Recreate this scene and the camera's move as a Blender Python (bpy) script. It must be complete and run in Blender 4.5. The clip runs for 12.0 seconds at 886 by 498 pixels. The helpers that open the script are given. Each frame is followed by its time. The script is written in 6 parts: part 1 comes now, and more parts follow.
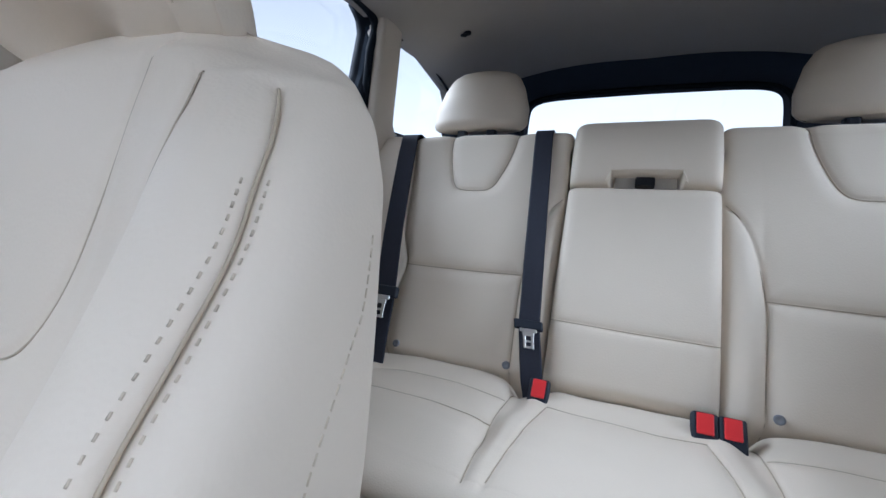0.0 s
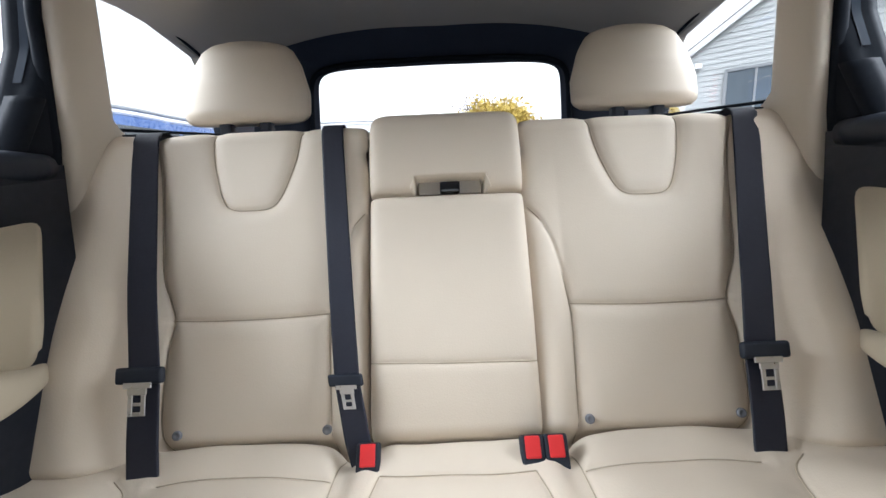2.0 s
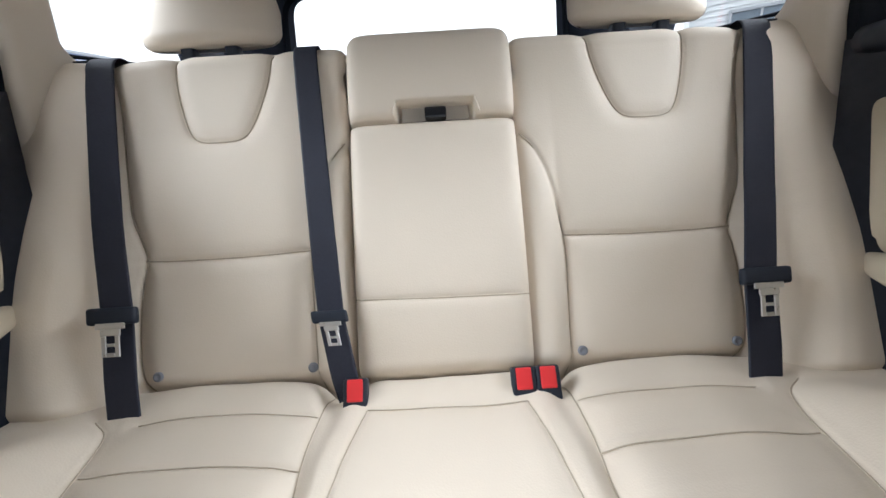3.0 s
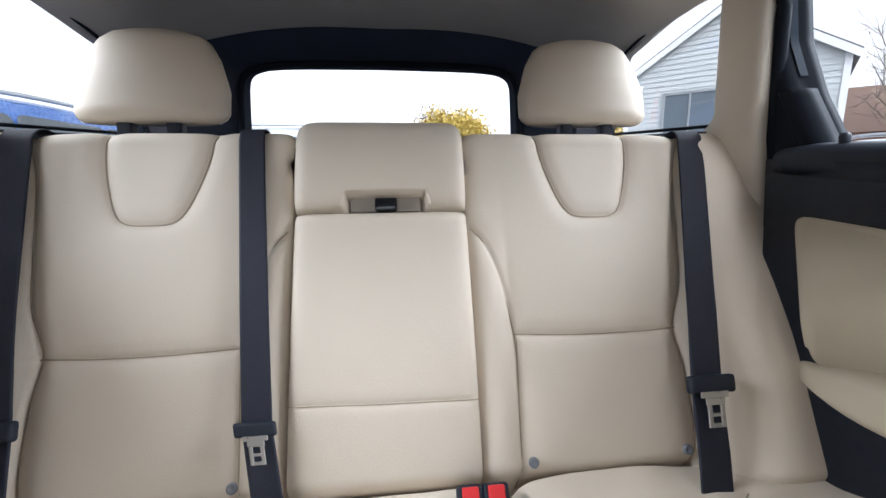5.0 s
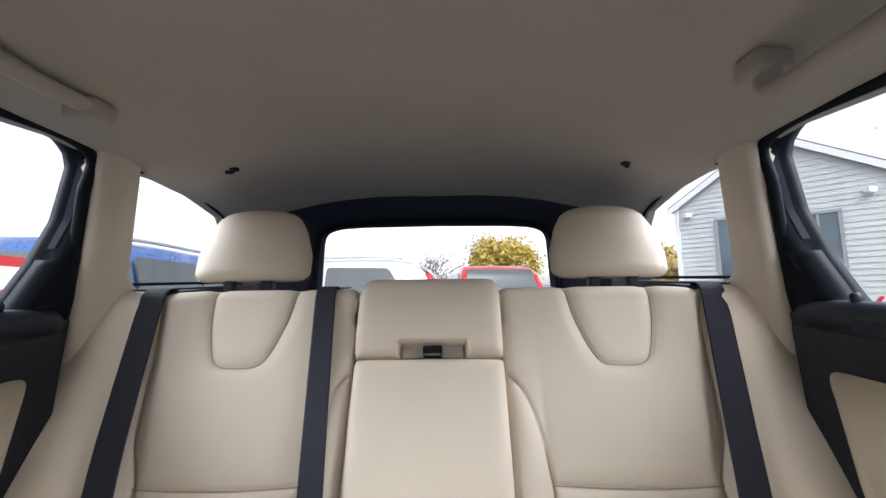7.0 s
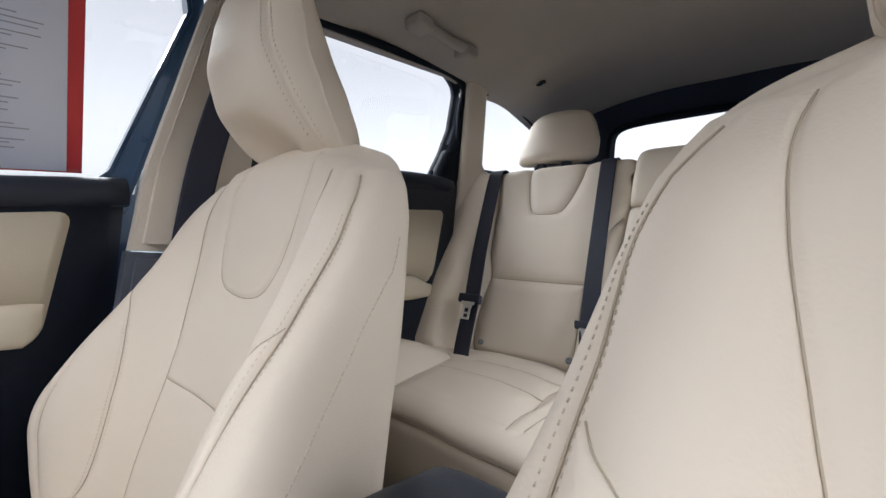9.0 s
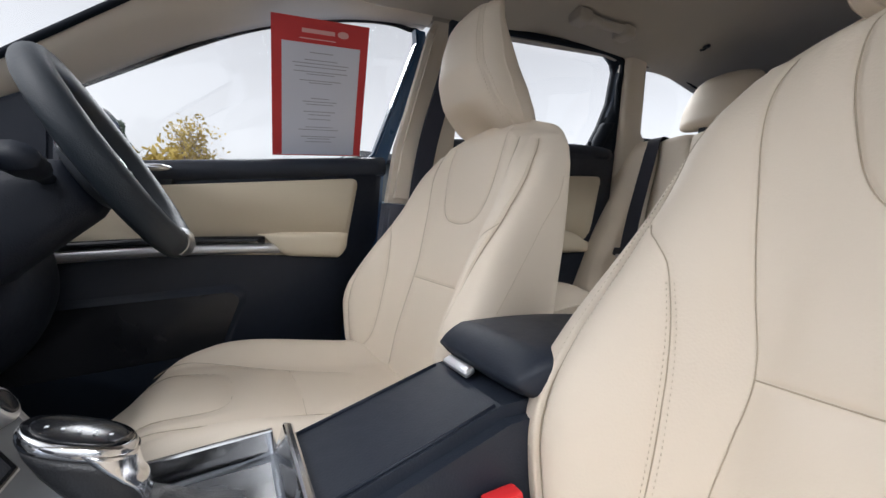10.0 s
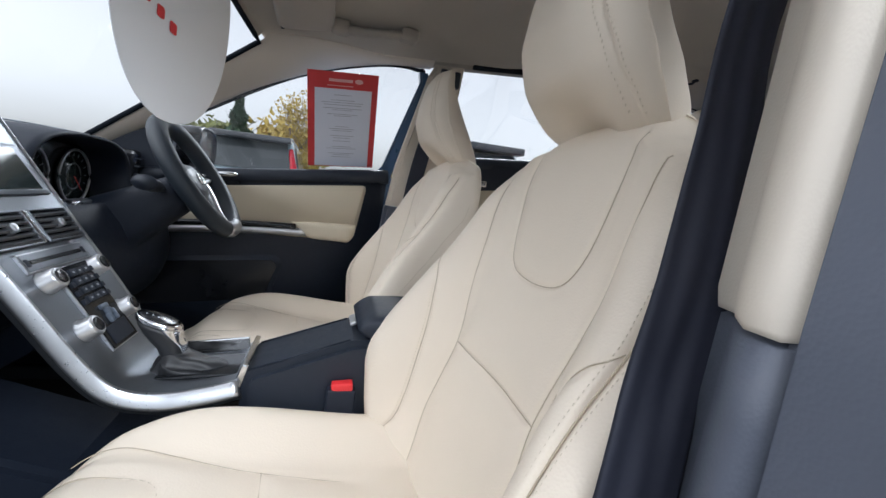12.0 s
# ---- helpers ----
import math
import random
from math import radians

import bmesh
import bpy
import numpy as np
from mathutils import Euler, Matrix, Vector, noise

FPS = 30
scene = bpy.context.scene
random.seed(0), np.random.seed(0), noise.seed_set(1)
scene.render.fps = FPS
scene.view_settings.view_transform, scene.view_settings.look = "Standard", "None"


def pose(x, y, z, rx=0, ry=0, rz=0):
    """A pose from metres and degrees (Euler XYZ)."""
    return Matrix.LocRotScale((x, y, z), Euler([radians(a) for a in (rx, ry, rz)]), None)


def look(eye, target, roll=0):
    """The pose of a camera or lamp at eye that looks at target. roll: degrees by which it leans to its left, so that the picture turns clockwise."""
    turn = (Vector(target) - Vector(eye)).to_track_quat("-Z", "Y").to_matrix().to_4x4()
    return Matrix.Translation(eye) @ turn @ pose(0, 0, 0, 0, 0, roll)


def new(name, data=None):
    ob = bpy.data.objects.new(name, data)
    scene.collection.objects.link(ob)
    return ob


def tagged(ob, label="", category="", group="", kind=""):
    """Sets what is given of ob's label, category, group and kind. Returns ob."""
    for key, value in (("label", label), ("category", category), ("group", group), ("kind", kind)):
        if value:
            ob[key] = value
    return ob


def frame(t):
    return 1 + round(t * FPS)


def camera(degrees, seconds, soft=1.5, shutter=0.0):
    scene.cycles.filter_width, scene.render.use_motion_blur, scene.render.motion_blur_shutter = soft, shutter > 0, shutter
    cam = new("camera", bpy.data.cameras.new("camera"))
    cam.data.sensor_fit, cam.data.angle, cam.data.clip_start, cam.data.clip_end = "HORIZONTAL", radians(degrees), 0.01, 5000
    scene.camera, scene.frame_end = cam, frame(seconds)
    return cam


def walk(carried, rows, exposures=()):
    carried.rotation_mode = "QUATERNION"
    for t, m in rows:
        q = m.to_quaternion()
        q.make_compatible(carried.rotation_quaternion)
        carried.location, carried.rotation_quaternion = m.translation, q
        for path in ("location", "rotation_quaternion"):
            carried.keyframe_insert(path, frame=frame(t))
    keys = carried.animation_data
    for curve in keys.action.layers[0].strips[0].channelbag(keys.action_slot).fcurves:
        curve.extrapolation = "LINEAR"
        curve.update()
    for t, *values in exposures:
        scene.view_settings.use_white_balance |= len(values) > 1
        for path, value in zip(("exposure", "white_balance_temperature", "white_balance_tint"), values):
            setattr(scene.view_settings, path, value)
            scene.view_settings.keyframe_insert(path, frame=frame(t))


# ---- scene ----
cam = camera(94.2, 12.0)
PATH = [
    (0, (-0.018, 0.035, 1.099), (-0.82, 1.862, 0.966), 3.5),
    (0.5, (-0.014, 0.075, 1.165), (-0.466, 2.016, 1.001), 2.6),
    (1, (0.002, 0.13, 1.197), (-0.241, 2.104, 0.982), 0.6),
    (1.5, (-0.004, 0.176, 1.23), (-0.091, 2.153, 0.941), -1.2),
    (2, (-0.005, 0.198, 1.235), (-0.013, 2.16, 0.848), -2.5),
    (2.5, (0.004, 0.213, 1.201), (0.004, 2.143, 0.677), -3.4),
    (4.5, (0.009, 0.262, 1.172), (0.094, 2.158, 0.54), -1.4),
    (5, (0.027, 0.27, 1.246), (0.242, 2.227, 0.892), -0.5),
    (5.5, (0.023, 0.256, 1.292), (0.273, 2.238, 1.206), -0.7),
    (6, (0.027, 0.243, 1.314), (0.25, 2.225, 1.457), -0.9),
    (6.5, (0.034, 0.215, 1.314), (0.185, 2.192, 1.578), -1.1),
    (8.5, (0.11, -0.017, 1.133), (-0.862, 1.731, 1.148), 1.3),
    (9, (0.176, -0.085, 1.085), (-1.137, 1.423, 1.063), 1.7),
    (9.5, (0.261, -0.181, 1.038), (-1.351, 1.001, 0.966), 1.5),
    (10, (0.36, -0.266, 1.01), (-1.41, 0.658, 0.896), 1.6),
    (10.5, (0.465, -0.273, 1.026), (-1.354, 0.547, 0.891), 2.8),
    (11, (0.576, -0.231, 1.078), (-1.265, 0.535, 0.92), 5.2),
    (11.5, (0.664, -0.174, 1.092), (-1.215, 0.481, 0.889), 6.4),
    (12, (0.743, -0.113, 1.101), (-1.161, 0.449, 0.862), 6.3),
]
EXPOSURES = [(0.0, 0.62, 5300, 9), (0.6, 0.78, 5450, 9), (1.2, 1.18, 5850, 9), (2.5, 1.16, 6050, 9), (4.5, 1.16, 5650, 9), (5.0, 1.08, 5900, 10), (5.6, 1.01, 5900, 10), (6.6, 0.98, 6250, 11), (8.4, 0.82, 5550, 10), (9.5, 0.46, 6550, 12), (10.4, 0.37, 6050, 10), (11.4, 0.27, 6000, 9), (12.0, 0.38, 5950, 9)]
SKY, DOOR, SIDE = 0.18, 0.4, 66.0
walk(cam, [(t, look(eye, target, roll)) for t, eye, target, roll in PATH], EXPOSURES)

# world, sun
world = bpy.data.worlds.new("overcast")
scene.world = world
world.use_nodes = True
wn, wl = world.node_tree.nodes, world.node_tree.links
sky = wn.new("ShaderNodeTexSky")
sky.sky_type, sky.sun_disc = "NISHITA", False
sky.sun_elevation, sky.sun_rotation = radians(48), radians(168)
sky.air_density, sky.dust_density = 1.0, 3.0
pale = wn.new("ShaderNodeHueSaturation")
pale.inputs["Saturation"].default_value = 0.12
wl.new(sky.outputs[0], pale.inputs["Color"])
wl.new(pale.outputs[0], wn["Background"].inputs["Color"])
wn["Background"].inputs["Strength"].default_value = SKY
sun = new("sun", bpy.data.lights.new("sun", "SUN"))
sun.data.energy, sun.data.angle, sun.data.color = 0.12, radians(85), (1.0, 0.97, 0.93)
sun.matrix_world = look((1.5, -7, 8), (0, 0, 0))

# fill lamp added outside the open passenger's doorway, standing in for sky light
doorway = new("doorway_fill", bpy.data.lights.new("doorway_fill", "AREA"))
doorway.data.shape, doorway.data.size, doorway.data.size_y = "RECTANGLE", 1.0, 0.95
doorway.data.energy, doorway.data.color = DOOR, (0.95, 0.98, 1.0)
doorway.matrix_world = look((1.25, -0.55, 1.15), (0.0, -0.1, 1.05))
# unseen fill lamps high outside the rear doors, added to boost the sky's light
for side in (-1, 1):
    opening = new("rear_bench_fill", bpy.data.lights.new("rear_bench_fill", "AREA"))
    opening.data.shape, opening.data.size, opening.data.size_y = "RECTANGLE", 2.0, 1.0
    opening.data.energy, opening.data.color = SIDE, (0.97, 0.99, 1.0)
    opening.matrix_world = look((side * 2.35, 0.75, 2.62), (-side * 0.2, 0.70, 1.0))

# ---- small tools ----
CAR = Matrix.Translation((0, 0, 1.11)) @ Matrix.Rotation(radians(-2.5), 4, "X") @ Matrix.Translation((0, 0, -1.11))
IDENTITY = Matrix.Identity(4)
STATE = {"m": CAR}


def xf(points):
    p = np.asarray(points, dtype=float).reshape(-1, 3)
    m = np.array(STATE["m"])
    return p @ m[:3, :3].T + m[:3, 3]


def base(name, at, label="", category="", group="", kind=""):
    ob = new(name)
    ob.empty_display_size = 0.05
    ob.location = xf([at])[0]
    return tagged(ob, label, category, group, kind)


def world_at(ob):
    v = Vector((0, 0, 0))
    while ob is not None:
        v += ob.location
        ob = ob.parent
    return v


def mesh(name, verts, faces, mat, parent=None, label="", smooth=True):
    v = xf(verts)
    data = bpy.data.meshes.new(name)
    origin = np.array(world_at(parent)) if parent else v.mean(axis=0)
    data.from_pydata((v - origin).tolist(), [], faces)
    data.materials.append(mat)
    if smooth:
        data.shade_smooth()
    ob = new(name, data)
    if parent:
        ob.parent = parent
    else:
        ob.location = origin
    return tagged(ob, label)


def part(name, bm, mat, parent=None, label="", smooth=False):
    bm.verts.ensure_lookup_table()
    bm.verts.index_update()
    verts = [tuple(v.co) for v in bm.verts]
    faces = [[v.index for v in f.verts] for f in bm.faces]
    bm.free()
    return mesh(name, verts, faces, mat, parent, label, smooth)


def grid_faces(nv, nu, close=False, start=0):
    out = []
    for j in range(nv - 1):
        for i in range(nu if close else nu - 1):
            k = (i + 1) % nu
            out.append((start + j * nu + i, start + j * nu + k, start + (j + 1) * nu + k, start + (j + 1) * nu + i))
    return out


def sheet(name, p, mat, parent=None, label="", close=False, cap=False, flip=False):
    """A grid of points [rows][columns][3] as one smooth skin."""
    p = np.asarray(p, float)
    nv, nu = p.shape[:2]
    faces = grid_faces(nv, nu, close)
    verts = p.reshape(-1, 3)
    if cap:
        faces.append(tuple(reversed(range(nu))))
        faces.append(tuple((nv - 1) * nu + i for i in range(nu)))
    if flip:
        faces = [tuple(reversed(f)) for f in faces]
    return mesh(name, verts, faces, mat, parent, label)


def curve(pts, n=40, closed=False):
    """A smooth line through a few points."""
    p = np.asarray(pts, float)
    m = len(p)
    q = np.vstack([p[-1:], p, p[:2]]) if closed else np.vstack([2 * p[0] - p[1], p, 2 * p[-1] - p[-2]])
    spans = m if closed else m - 1
    out = []
    for k in range(n):
        u = k / (n if closed else n - 1) * spans
        i = min(int(u), spans - 1)
        f = u - i
        a, b, c, d = q[i], q[i + 1], q[i + 2], q[i + 3]
        out.append(0.5 * (2 * b + (c - a) * f + (2 * a - 5 * b + 4 * c - d) * f * f + (3 * b - a - 3 * c + d) * f ** 3))
    return np.array(out)


def tube_data(path, r, n=8, closed=False, flat=1.0):
    p = np.asarray(path, float)
    t = np.gradient(p, axis=0) if not closed else np.roll(p, -1, 0) - np.roll(p, 1, 0)
    t /= np.linalg.norm(t, axis=1)[:, None] + 1e-12
    ref = np.array([0.0, 0.0, 1.0])
    if abs(t[:, 2]).mean() > 0.8:
        ref = np.array([0.0, 1.0, 0.0])
    a = np.cross(t, ref)
    a /= np.linalg.norm(a, axis=1)[:, None] + 1e-12
    b = np.cross(a, t)
    r = np.broadcast_to(np.asarray(r, float), (len(p),))
    ang = np.linspace(0, 2 * math.pi, n, endpoint=False)
    v = p[:, None] + r[:, None, None] * (np.cos(ang)[None, :, None] * a[:, None] + flat * np.sin(ang)[None, :, None] * b[:, None])
    m = len(p)
    faces = grid_faces(m, n, True)
    if closed:
        faces += [((m - 1) * n + i, (m - 1) * n + (i + 1) % n, (i + 1) % n, i) for i in range(n)]
    else:
        faces += [tuple(reversed(range(n))), tuple((m - 1) * n + i for i in range(n))]
    return v.reshape(-1, 3), faces


def tube(name, path, r, mat, parent=None, label="", n=8, closed=False, flat=1.0):
    return mesh(name, *tube_data(path, r, n, closed, flat), mat, parent, label)


def joined(pieces):
    verts, faces, k = [], [], 0
    for v, f in pieces:
        verts.append(np.asarray(v, float).reshape(-1, 3))
        faces += [tuple(i + k for i in q) for q in f]
        k += len(verts[-1])
    return np.vstack(verts), faces


def box_bm(size, at=(0, 0, 0), bevel=0.004, turn=None, seg=2):
    bm = bmesh.new()
    bmesh.ops.create_cube(bm, size=1.0)
    for v in bm.verts:
        v.co = Vector((v.co.x * size[0], v.co.y * size[1], v.co.z * size[2]))
    if bevel:
        bmesh.ops.bevel(bm, geom=bm.edges[:], offset=bevel, segments=seg, affect="EDGES", profile=0.6)
    m = Matrix.Translation(at) @ (turn or IDENTITY)
    bm.transform(m)
    return bm


def box(name, size, at, mat, parent=None, label="", bevel=0.004, turn=None, seg=2, smooth=False):
    return part(name, box_bm(size, at, bevel, turn, seg), mat, parent, label, smooth)


def lathe(name, profile, mat, parent=None, label="", n=24, m=IDENTITY, flute=0.0):
    """A turned body from (radius, height) pairs; m stands it."""
    rows = []
    for r, h in profile:
        row = []
        for i in range(n):
            a = 2 * math.pi * i / n
            q = r * (1 + (flute if i % 2 else 0.0))
            row.append(m @ Vector((q * math.cos(a), q * math.sin(a), h)))
        rows.append(row)
    return sheet(name, rows, mat, parent, label, close=True, cap=True)


def prism(name, poly, to3d, depth, mat, parent=None, label="", bevel=0.004, smooth=False):
    """A plate: poly in two numbers (a, b), to3d(a, b, d) gives the place at depth d."""
    bm = bmesh.new()
    f = bm.faces.new([bm.verts.new((a, b, 0)) for a, b in poly])
    bm.normal_update()
    got = bmesh.ops.extrude_face_region(bm, geom=[f])
    for v in got["geom"]:
        if isinstance(v, bmesh.types.BMVert):
            v.co.z = 1.0
    if bevel:
        for v in bm.verts:
            v.co.z *= depth
        edges = [e for e in bm.edges if all(abs(v.co.z) < 1e-6 for v in e.verts) or all(abs(v.co.z - depth) < 1e-6 for v in e.verts)]
        bmesh.ops.bevel(bm, geom=edges, offset=min(bevel, depth * 0.45), segments=2, affect="EDGES")
        for v in bm.verts:
            v.co = Vector(to3d(v.co.x, v.co.y, v.co.z))
    else:
        for v in bm.verts:
            v.co = Vector(to3d(v.co.x, v.co.y, v.co.z * depth))
    bmesh.ops.recalc_face_normals(bm, faces=bm.faces[:])
    return part(name, bm, mat, parent, label, smooth)


def ease(a, b, x):
    t = np.clip((np.asarray(x, float) - a) / (b - a), 0, 1)
    return t * t * (3 - 2 * t)


def soft_interp(v, table, s):
    """A table read with its corners rounded over the width s."""
    return sum(np.interp(np.asarray(v, float) + k * s, *table) for k in np.linspace(-1, 1, 11)) / 11


def gap_to(a, b, line):
    """Distance of the points (a, b) from a polyline."""
    best = np.full(np.shape(a), 9.0)
    for p, q in zip(line[:-1], line[1:]):
        d = q - p
        u = np.clip(((a - p[0]) * d[0] + (b - p[1]) * d[1]) / (d @ d + 1e-12), 0, 1)
        best = np.minimum(best, np.hypot(a - p[0] - u * d[0], b - p[1] - u * d[1]))
    return best


def dent(a, b, lines, depth=0.004, width=0.0045, soft=0.0025, reach=0.02):
    out = np.zeros(np.shape(a))
    for line in lines:
        d = gap_to(a, b, line)
        out = np.minimum(out, -depth * np.exp(-(d / width) ** 2) - soft * np.exp(-(d / reach) ** 2))
    return out


# ---- materials ----
def material(name, colour, rough=0.5, metal=0.0, vary=0.08, scale=6.0, bump=0.0, bump_scale=300.0, coat=0.0, second=None, sheen=0.0, shine=0.5):
    m = bpy.data.materials.new(name)
    m.use_nodes = True
    n, l = m.node_tree.nodes, m.node_tree.links
    b = n["Principled BSDF"]
    b.inputs["Roughness"].default_value, b.inputs["Metallic"].default_value = rough, metal
    b.inputs["Coat Weight"].default_value = coat
    b.inputs["Sheen Weight"].default_value = sheen
    co = n.new("ShaderNodeTexCoord")
    big = n.new("ShaderNodeTexNoise")
    big.inputs["Scale"].default_value, big.inputs["Detail"].default_value = scale, 6.0
    l.new(co.outputs["Object"], big.inputs["Vector"])
    ramp = n.new("ShaderNodeMix")
    ramp.data_type = "RGBA"
    dark = second or tuple(c * (1 - vary) for c in colour)
    light = tuple(min(1, c * (1 + vary)) for c in colour) if not second else colour
    ramp.inputs[6].default_value, ramp.inputs[7].default_value = (*dark, 1), (*light, 1)
    l.new(big.outputs[0], ramp.inputs[0])
    l.new(ramp.outputs[2], b.inputs["Base Color"])
    small = n.new("ShaderNodeTexNoise")
    small.inputs["Scale"].default_value = scale * 9
    l.new(co.outputs["Object"], small.inputs["Vector"])
    span = n.new("ShaderNodeMapRange")
    span.inputs[3].default_value, span.inputs[4].default_value = max(0, rough - 0.07), min(1, rough + 0.07)
    l.new(small.outputs[0], span.inputs[0])
    l.new(span.outputs[0], b.inputs["Roughness"])
    if bump:
        v = n.new("ShaderNodeTexVoronoi")
        v.inputs["Scale"].default_value = bump_scale
        l.new(co.outputs["Object"], v.inputs["Vector"])
        bp = n.new("ShaderNodeBump")
        bp.inputs["Strength"].default_value, bp.inputs["Distance"].default_value = bump, 0.001
        l.new(v.outputs[0], bp.inputs["Height"])
        l.new(bp.outputs[0], b.inputs["Normal"])
    b.inputs["Specular IOR Level"].default_value = shine
    return m


def woven(name, colour, scale=900.0):
    """Belt webbing: fine ribs along and across."""
    m = material(name, colour, 0.72, vary=0.15, scale=30)
    n, l = m.node_tree.nodes, m.node_tree.links
    co, w = n.new("ShaderNodeTexCoord"), n.new("ShaderNodeTexWave")
    w.bands_direction = "DIAGONAL"
    w.inputs["Scale"].default_value = scale / 2
    l.new(co.outputs["Object"], w.inputs["Vector"])
    bp = n.new("ShaderNodeBump")
    bp.inputs["Strength"].default_value, bp.inputs["Distance"].default_value = 0.25, 0.0003
    l.new(w.outputs["Fac"], bp.inputs["Height"])
    l.new(bp.outputs[0], n["Principled BSDF"].inputs["Normal"])
    return m


def glass(name, tint=(1, 1, 1), gloss=0.05):
    m = bpy.data.materials.new(name)
    m.use_nodes = True
    n, l = m.node_tree.nodes, m.node_tree.links
    clear, shine, mix = n.new("ShaderNodeBsdfTransparent"), n.new("ShaderNodeBsdfGlossy"), n.new("ShaderNodeMixShader")
    clear.inputs[0].default_value = (*tint, 1)
    shine.inputs["Roughness"].default_value = 0.02
    mix.inputs[0].default_value = gloss
    l.new(clear.outputs[0], mix.inputs[1])
    l.new(shine.outputs[0], mix.inputs[2])
    l.new(mix.outputs[0], n["Material Output"].inputs["Surface"])
    return m


LEATHER = material("cream_leather", (0.715, 0.632, 0.528), 0.62, vary=0.05, scale=5, bump=0.14, bump_scale=420, shine=0.36)
SEAM = material("seam_thread", (0.45, 0.38, 0.285), 0.7, vary=0.1, scale=60)
INSERT = material("door_insert_leather", (0.57, 0.505, 0.39), 0.55, vary=0.05, scale=5, bump=0.12, bump_scale=420)
THREAD = material("ridge_thread", (0.56, 0.48, 0.375), 0.7, vary=0.1, scale=60)
STITCH = material("stitch_thread", (0.57, 0.49, 0.38), 0.65, vary=0.1, scale=60)
TRIM = material("beige_pillar_plastic", (0.62, 0.56, 0.48), 0.6, vary=0.04, scale=5, bump=0.1, bump_scale=600)
LINER = material("headliner_cloth", (0.42, 0.385, 0.335), 0.9, vary=0.06, scale=14, bump=0.3, bump_scale=700, sheen=0.2)
BLACK = material("black_soft_plastic", (0.0095, 0.0145, 0.027), 0.56, vary=0.2, scale=8, bump=0.2, bump_scale=500, shine=0.42)
# black tailgate plastic, the sky's blue reflection put into its base colour
SKYTINT = material("black_plastic_sky_tint", (0.020, 0.028, 0.050), 0.55, vary=0.15, scale=8, bump=0.15, bump_scale=450)
DARK = material("charcoal_plastic", (0.016, 0.0215, 0.034), 0.52, vary=0.15, scale=8, bump=0.15, bump_scale=450, shine=0.4)
GLOSSY = material("black_gloss_plastic", (0.012, 0.013, 0.016), 0.18, vary=0.1, scale=8)
JAMB = material("grey_jamb_plastic", (0.082, 0.092, 0.122), 0.5, vary=0.15, scale=8, bump=0.15, bump_scale=450)
RUBBER = material("black_rubber", (0.006, 0.009, 0.015), 0.8, vary=0.2, scale=20, shine=0.2)
BELT = woven("belt_webbing", (0.015, 0.0175, 0.032))
SILVER = material("brushed_silver", (0.50, 0.515, 0.54), 0.30, 0.9, vary=0.08, scale=20)
PANEL = material("satin_grey_panel", (0.20, 0.215, 0.24), 0.36, 0.8, vary=0.08, scale=25)
CHROME = material("chrome", (0.78, 0.79, 0.81), 0.14, 1.0, vary=0.03, scale=10)
KNOB = material("satin_knob_metal", (0.66, 0.67, 0.69), 0.32, 0.8, vary=0.03, scale=10)
STEEL = material("belt_tongue_steel", (0.62, 0.62, 0.63), 0.3, 1.0, vary=0.06, scale=30)
RED = material("red_button_plastic", (0.72, 0.03, 0.035), 0.4, vary=0.08, scale=20)
BLUEPAINT = material("blue_body_paint", (0.012, 0.05, 0.115), 0.3, 0.3, vary=0.08, scale=4, coat=0.6)
BLUEJAMB = material("dull_blue_door_paint", (0.004, 0.012, 0.026), 0.6, vary=0.1, scale=6, shine=0.2)
CARPET = material("black_carpet", (0.007, 0.0075, 0.009), 0.95, vary=0.3, scale=60, bump=0.5, bump_scale=500)
PAPER = material("white_paper", (0.80, 0.82, 0.86), 0.6, vary=0.02, scale=6)
REDPAPER = material("red_sleeve", (0.60, 0.040, 0.045), 0.55, vary=0.05, scale=6)
# white sheet, the blue of light coming through it painted in
BACKLITSHEET = material("backlit_white_paper", (0.68, 0.71, 0.82), 0.6, vary=0.02, scale=6)
INK = material("grey_print", (0.36, 0.38, 0.46), 0.7, vary=0.1, scale=50)
PALEINK = material("white_print", (0.74, 0.42, 0.42), 0.5, vary=0.05, scale=50)
GREYKNOB = material("grey_stud", (0.22, 0.23, 0.26), 0.5, vary=0.1, scale=30)
GRIPSKIN = material("charcoal_leather", (0.020, 0.021, 0.024), 0.42, vary=0.2, scale=30, bump=0.25, bump_scale=500)
RIMSKIN = material("steering_wheel_leather", (0.022, 0.030, 0.040), 0.5, vary=0.15, scale=30, bump=0.2, bump_scale=600, shine=0.4)
# base colour lightened in place of the sky's reflection on the dark hub
HUBSKIN = material("airbag_cover_skin", (0.045, 0.052, 0.064), 0.42, vary=0.1, scale=20, bump=0.2, bump_scale=600)
SLAT = material("vent_slat_grey", (0.07, 0.075, 0.085), 0.4, 0.3, vary=0.1, scale=30)
PALEKEY = material("pale_key_print", (0.30, 0.32, 0.35), 0.6, vary=0.05, scale=50)
AIRGREY = material("blue_grey_button", (0.13, 0.16, 0.21), 0.35, 0.3, vary=0.08, scale=40)
CLEAR = glass("clear_glass")
SCREEN = material("dark_screen", (0.02, 0.03, 0.03), 0.12, vary=0.05, scale=10)

# ---- the car's shell ----
def side_x(z):
    return 0.665 - 0.16 * max(0.0, z - 1.2)


def on_side(side, inset=0.0):
    return lambda y, z, d: (side * (side_x(z) - inset - d), y, z)


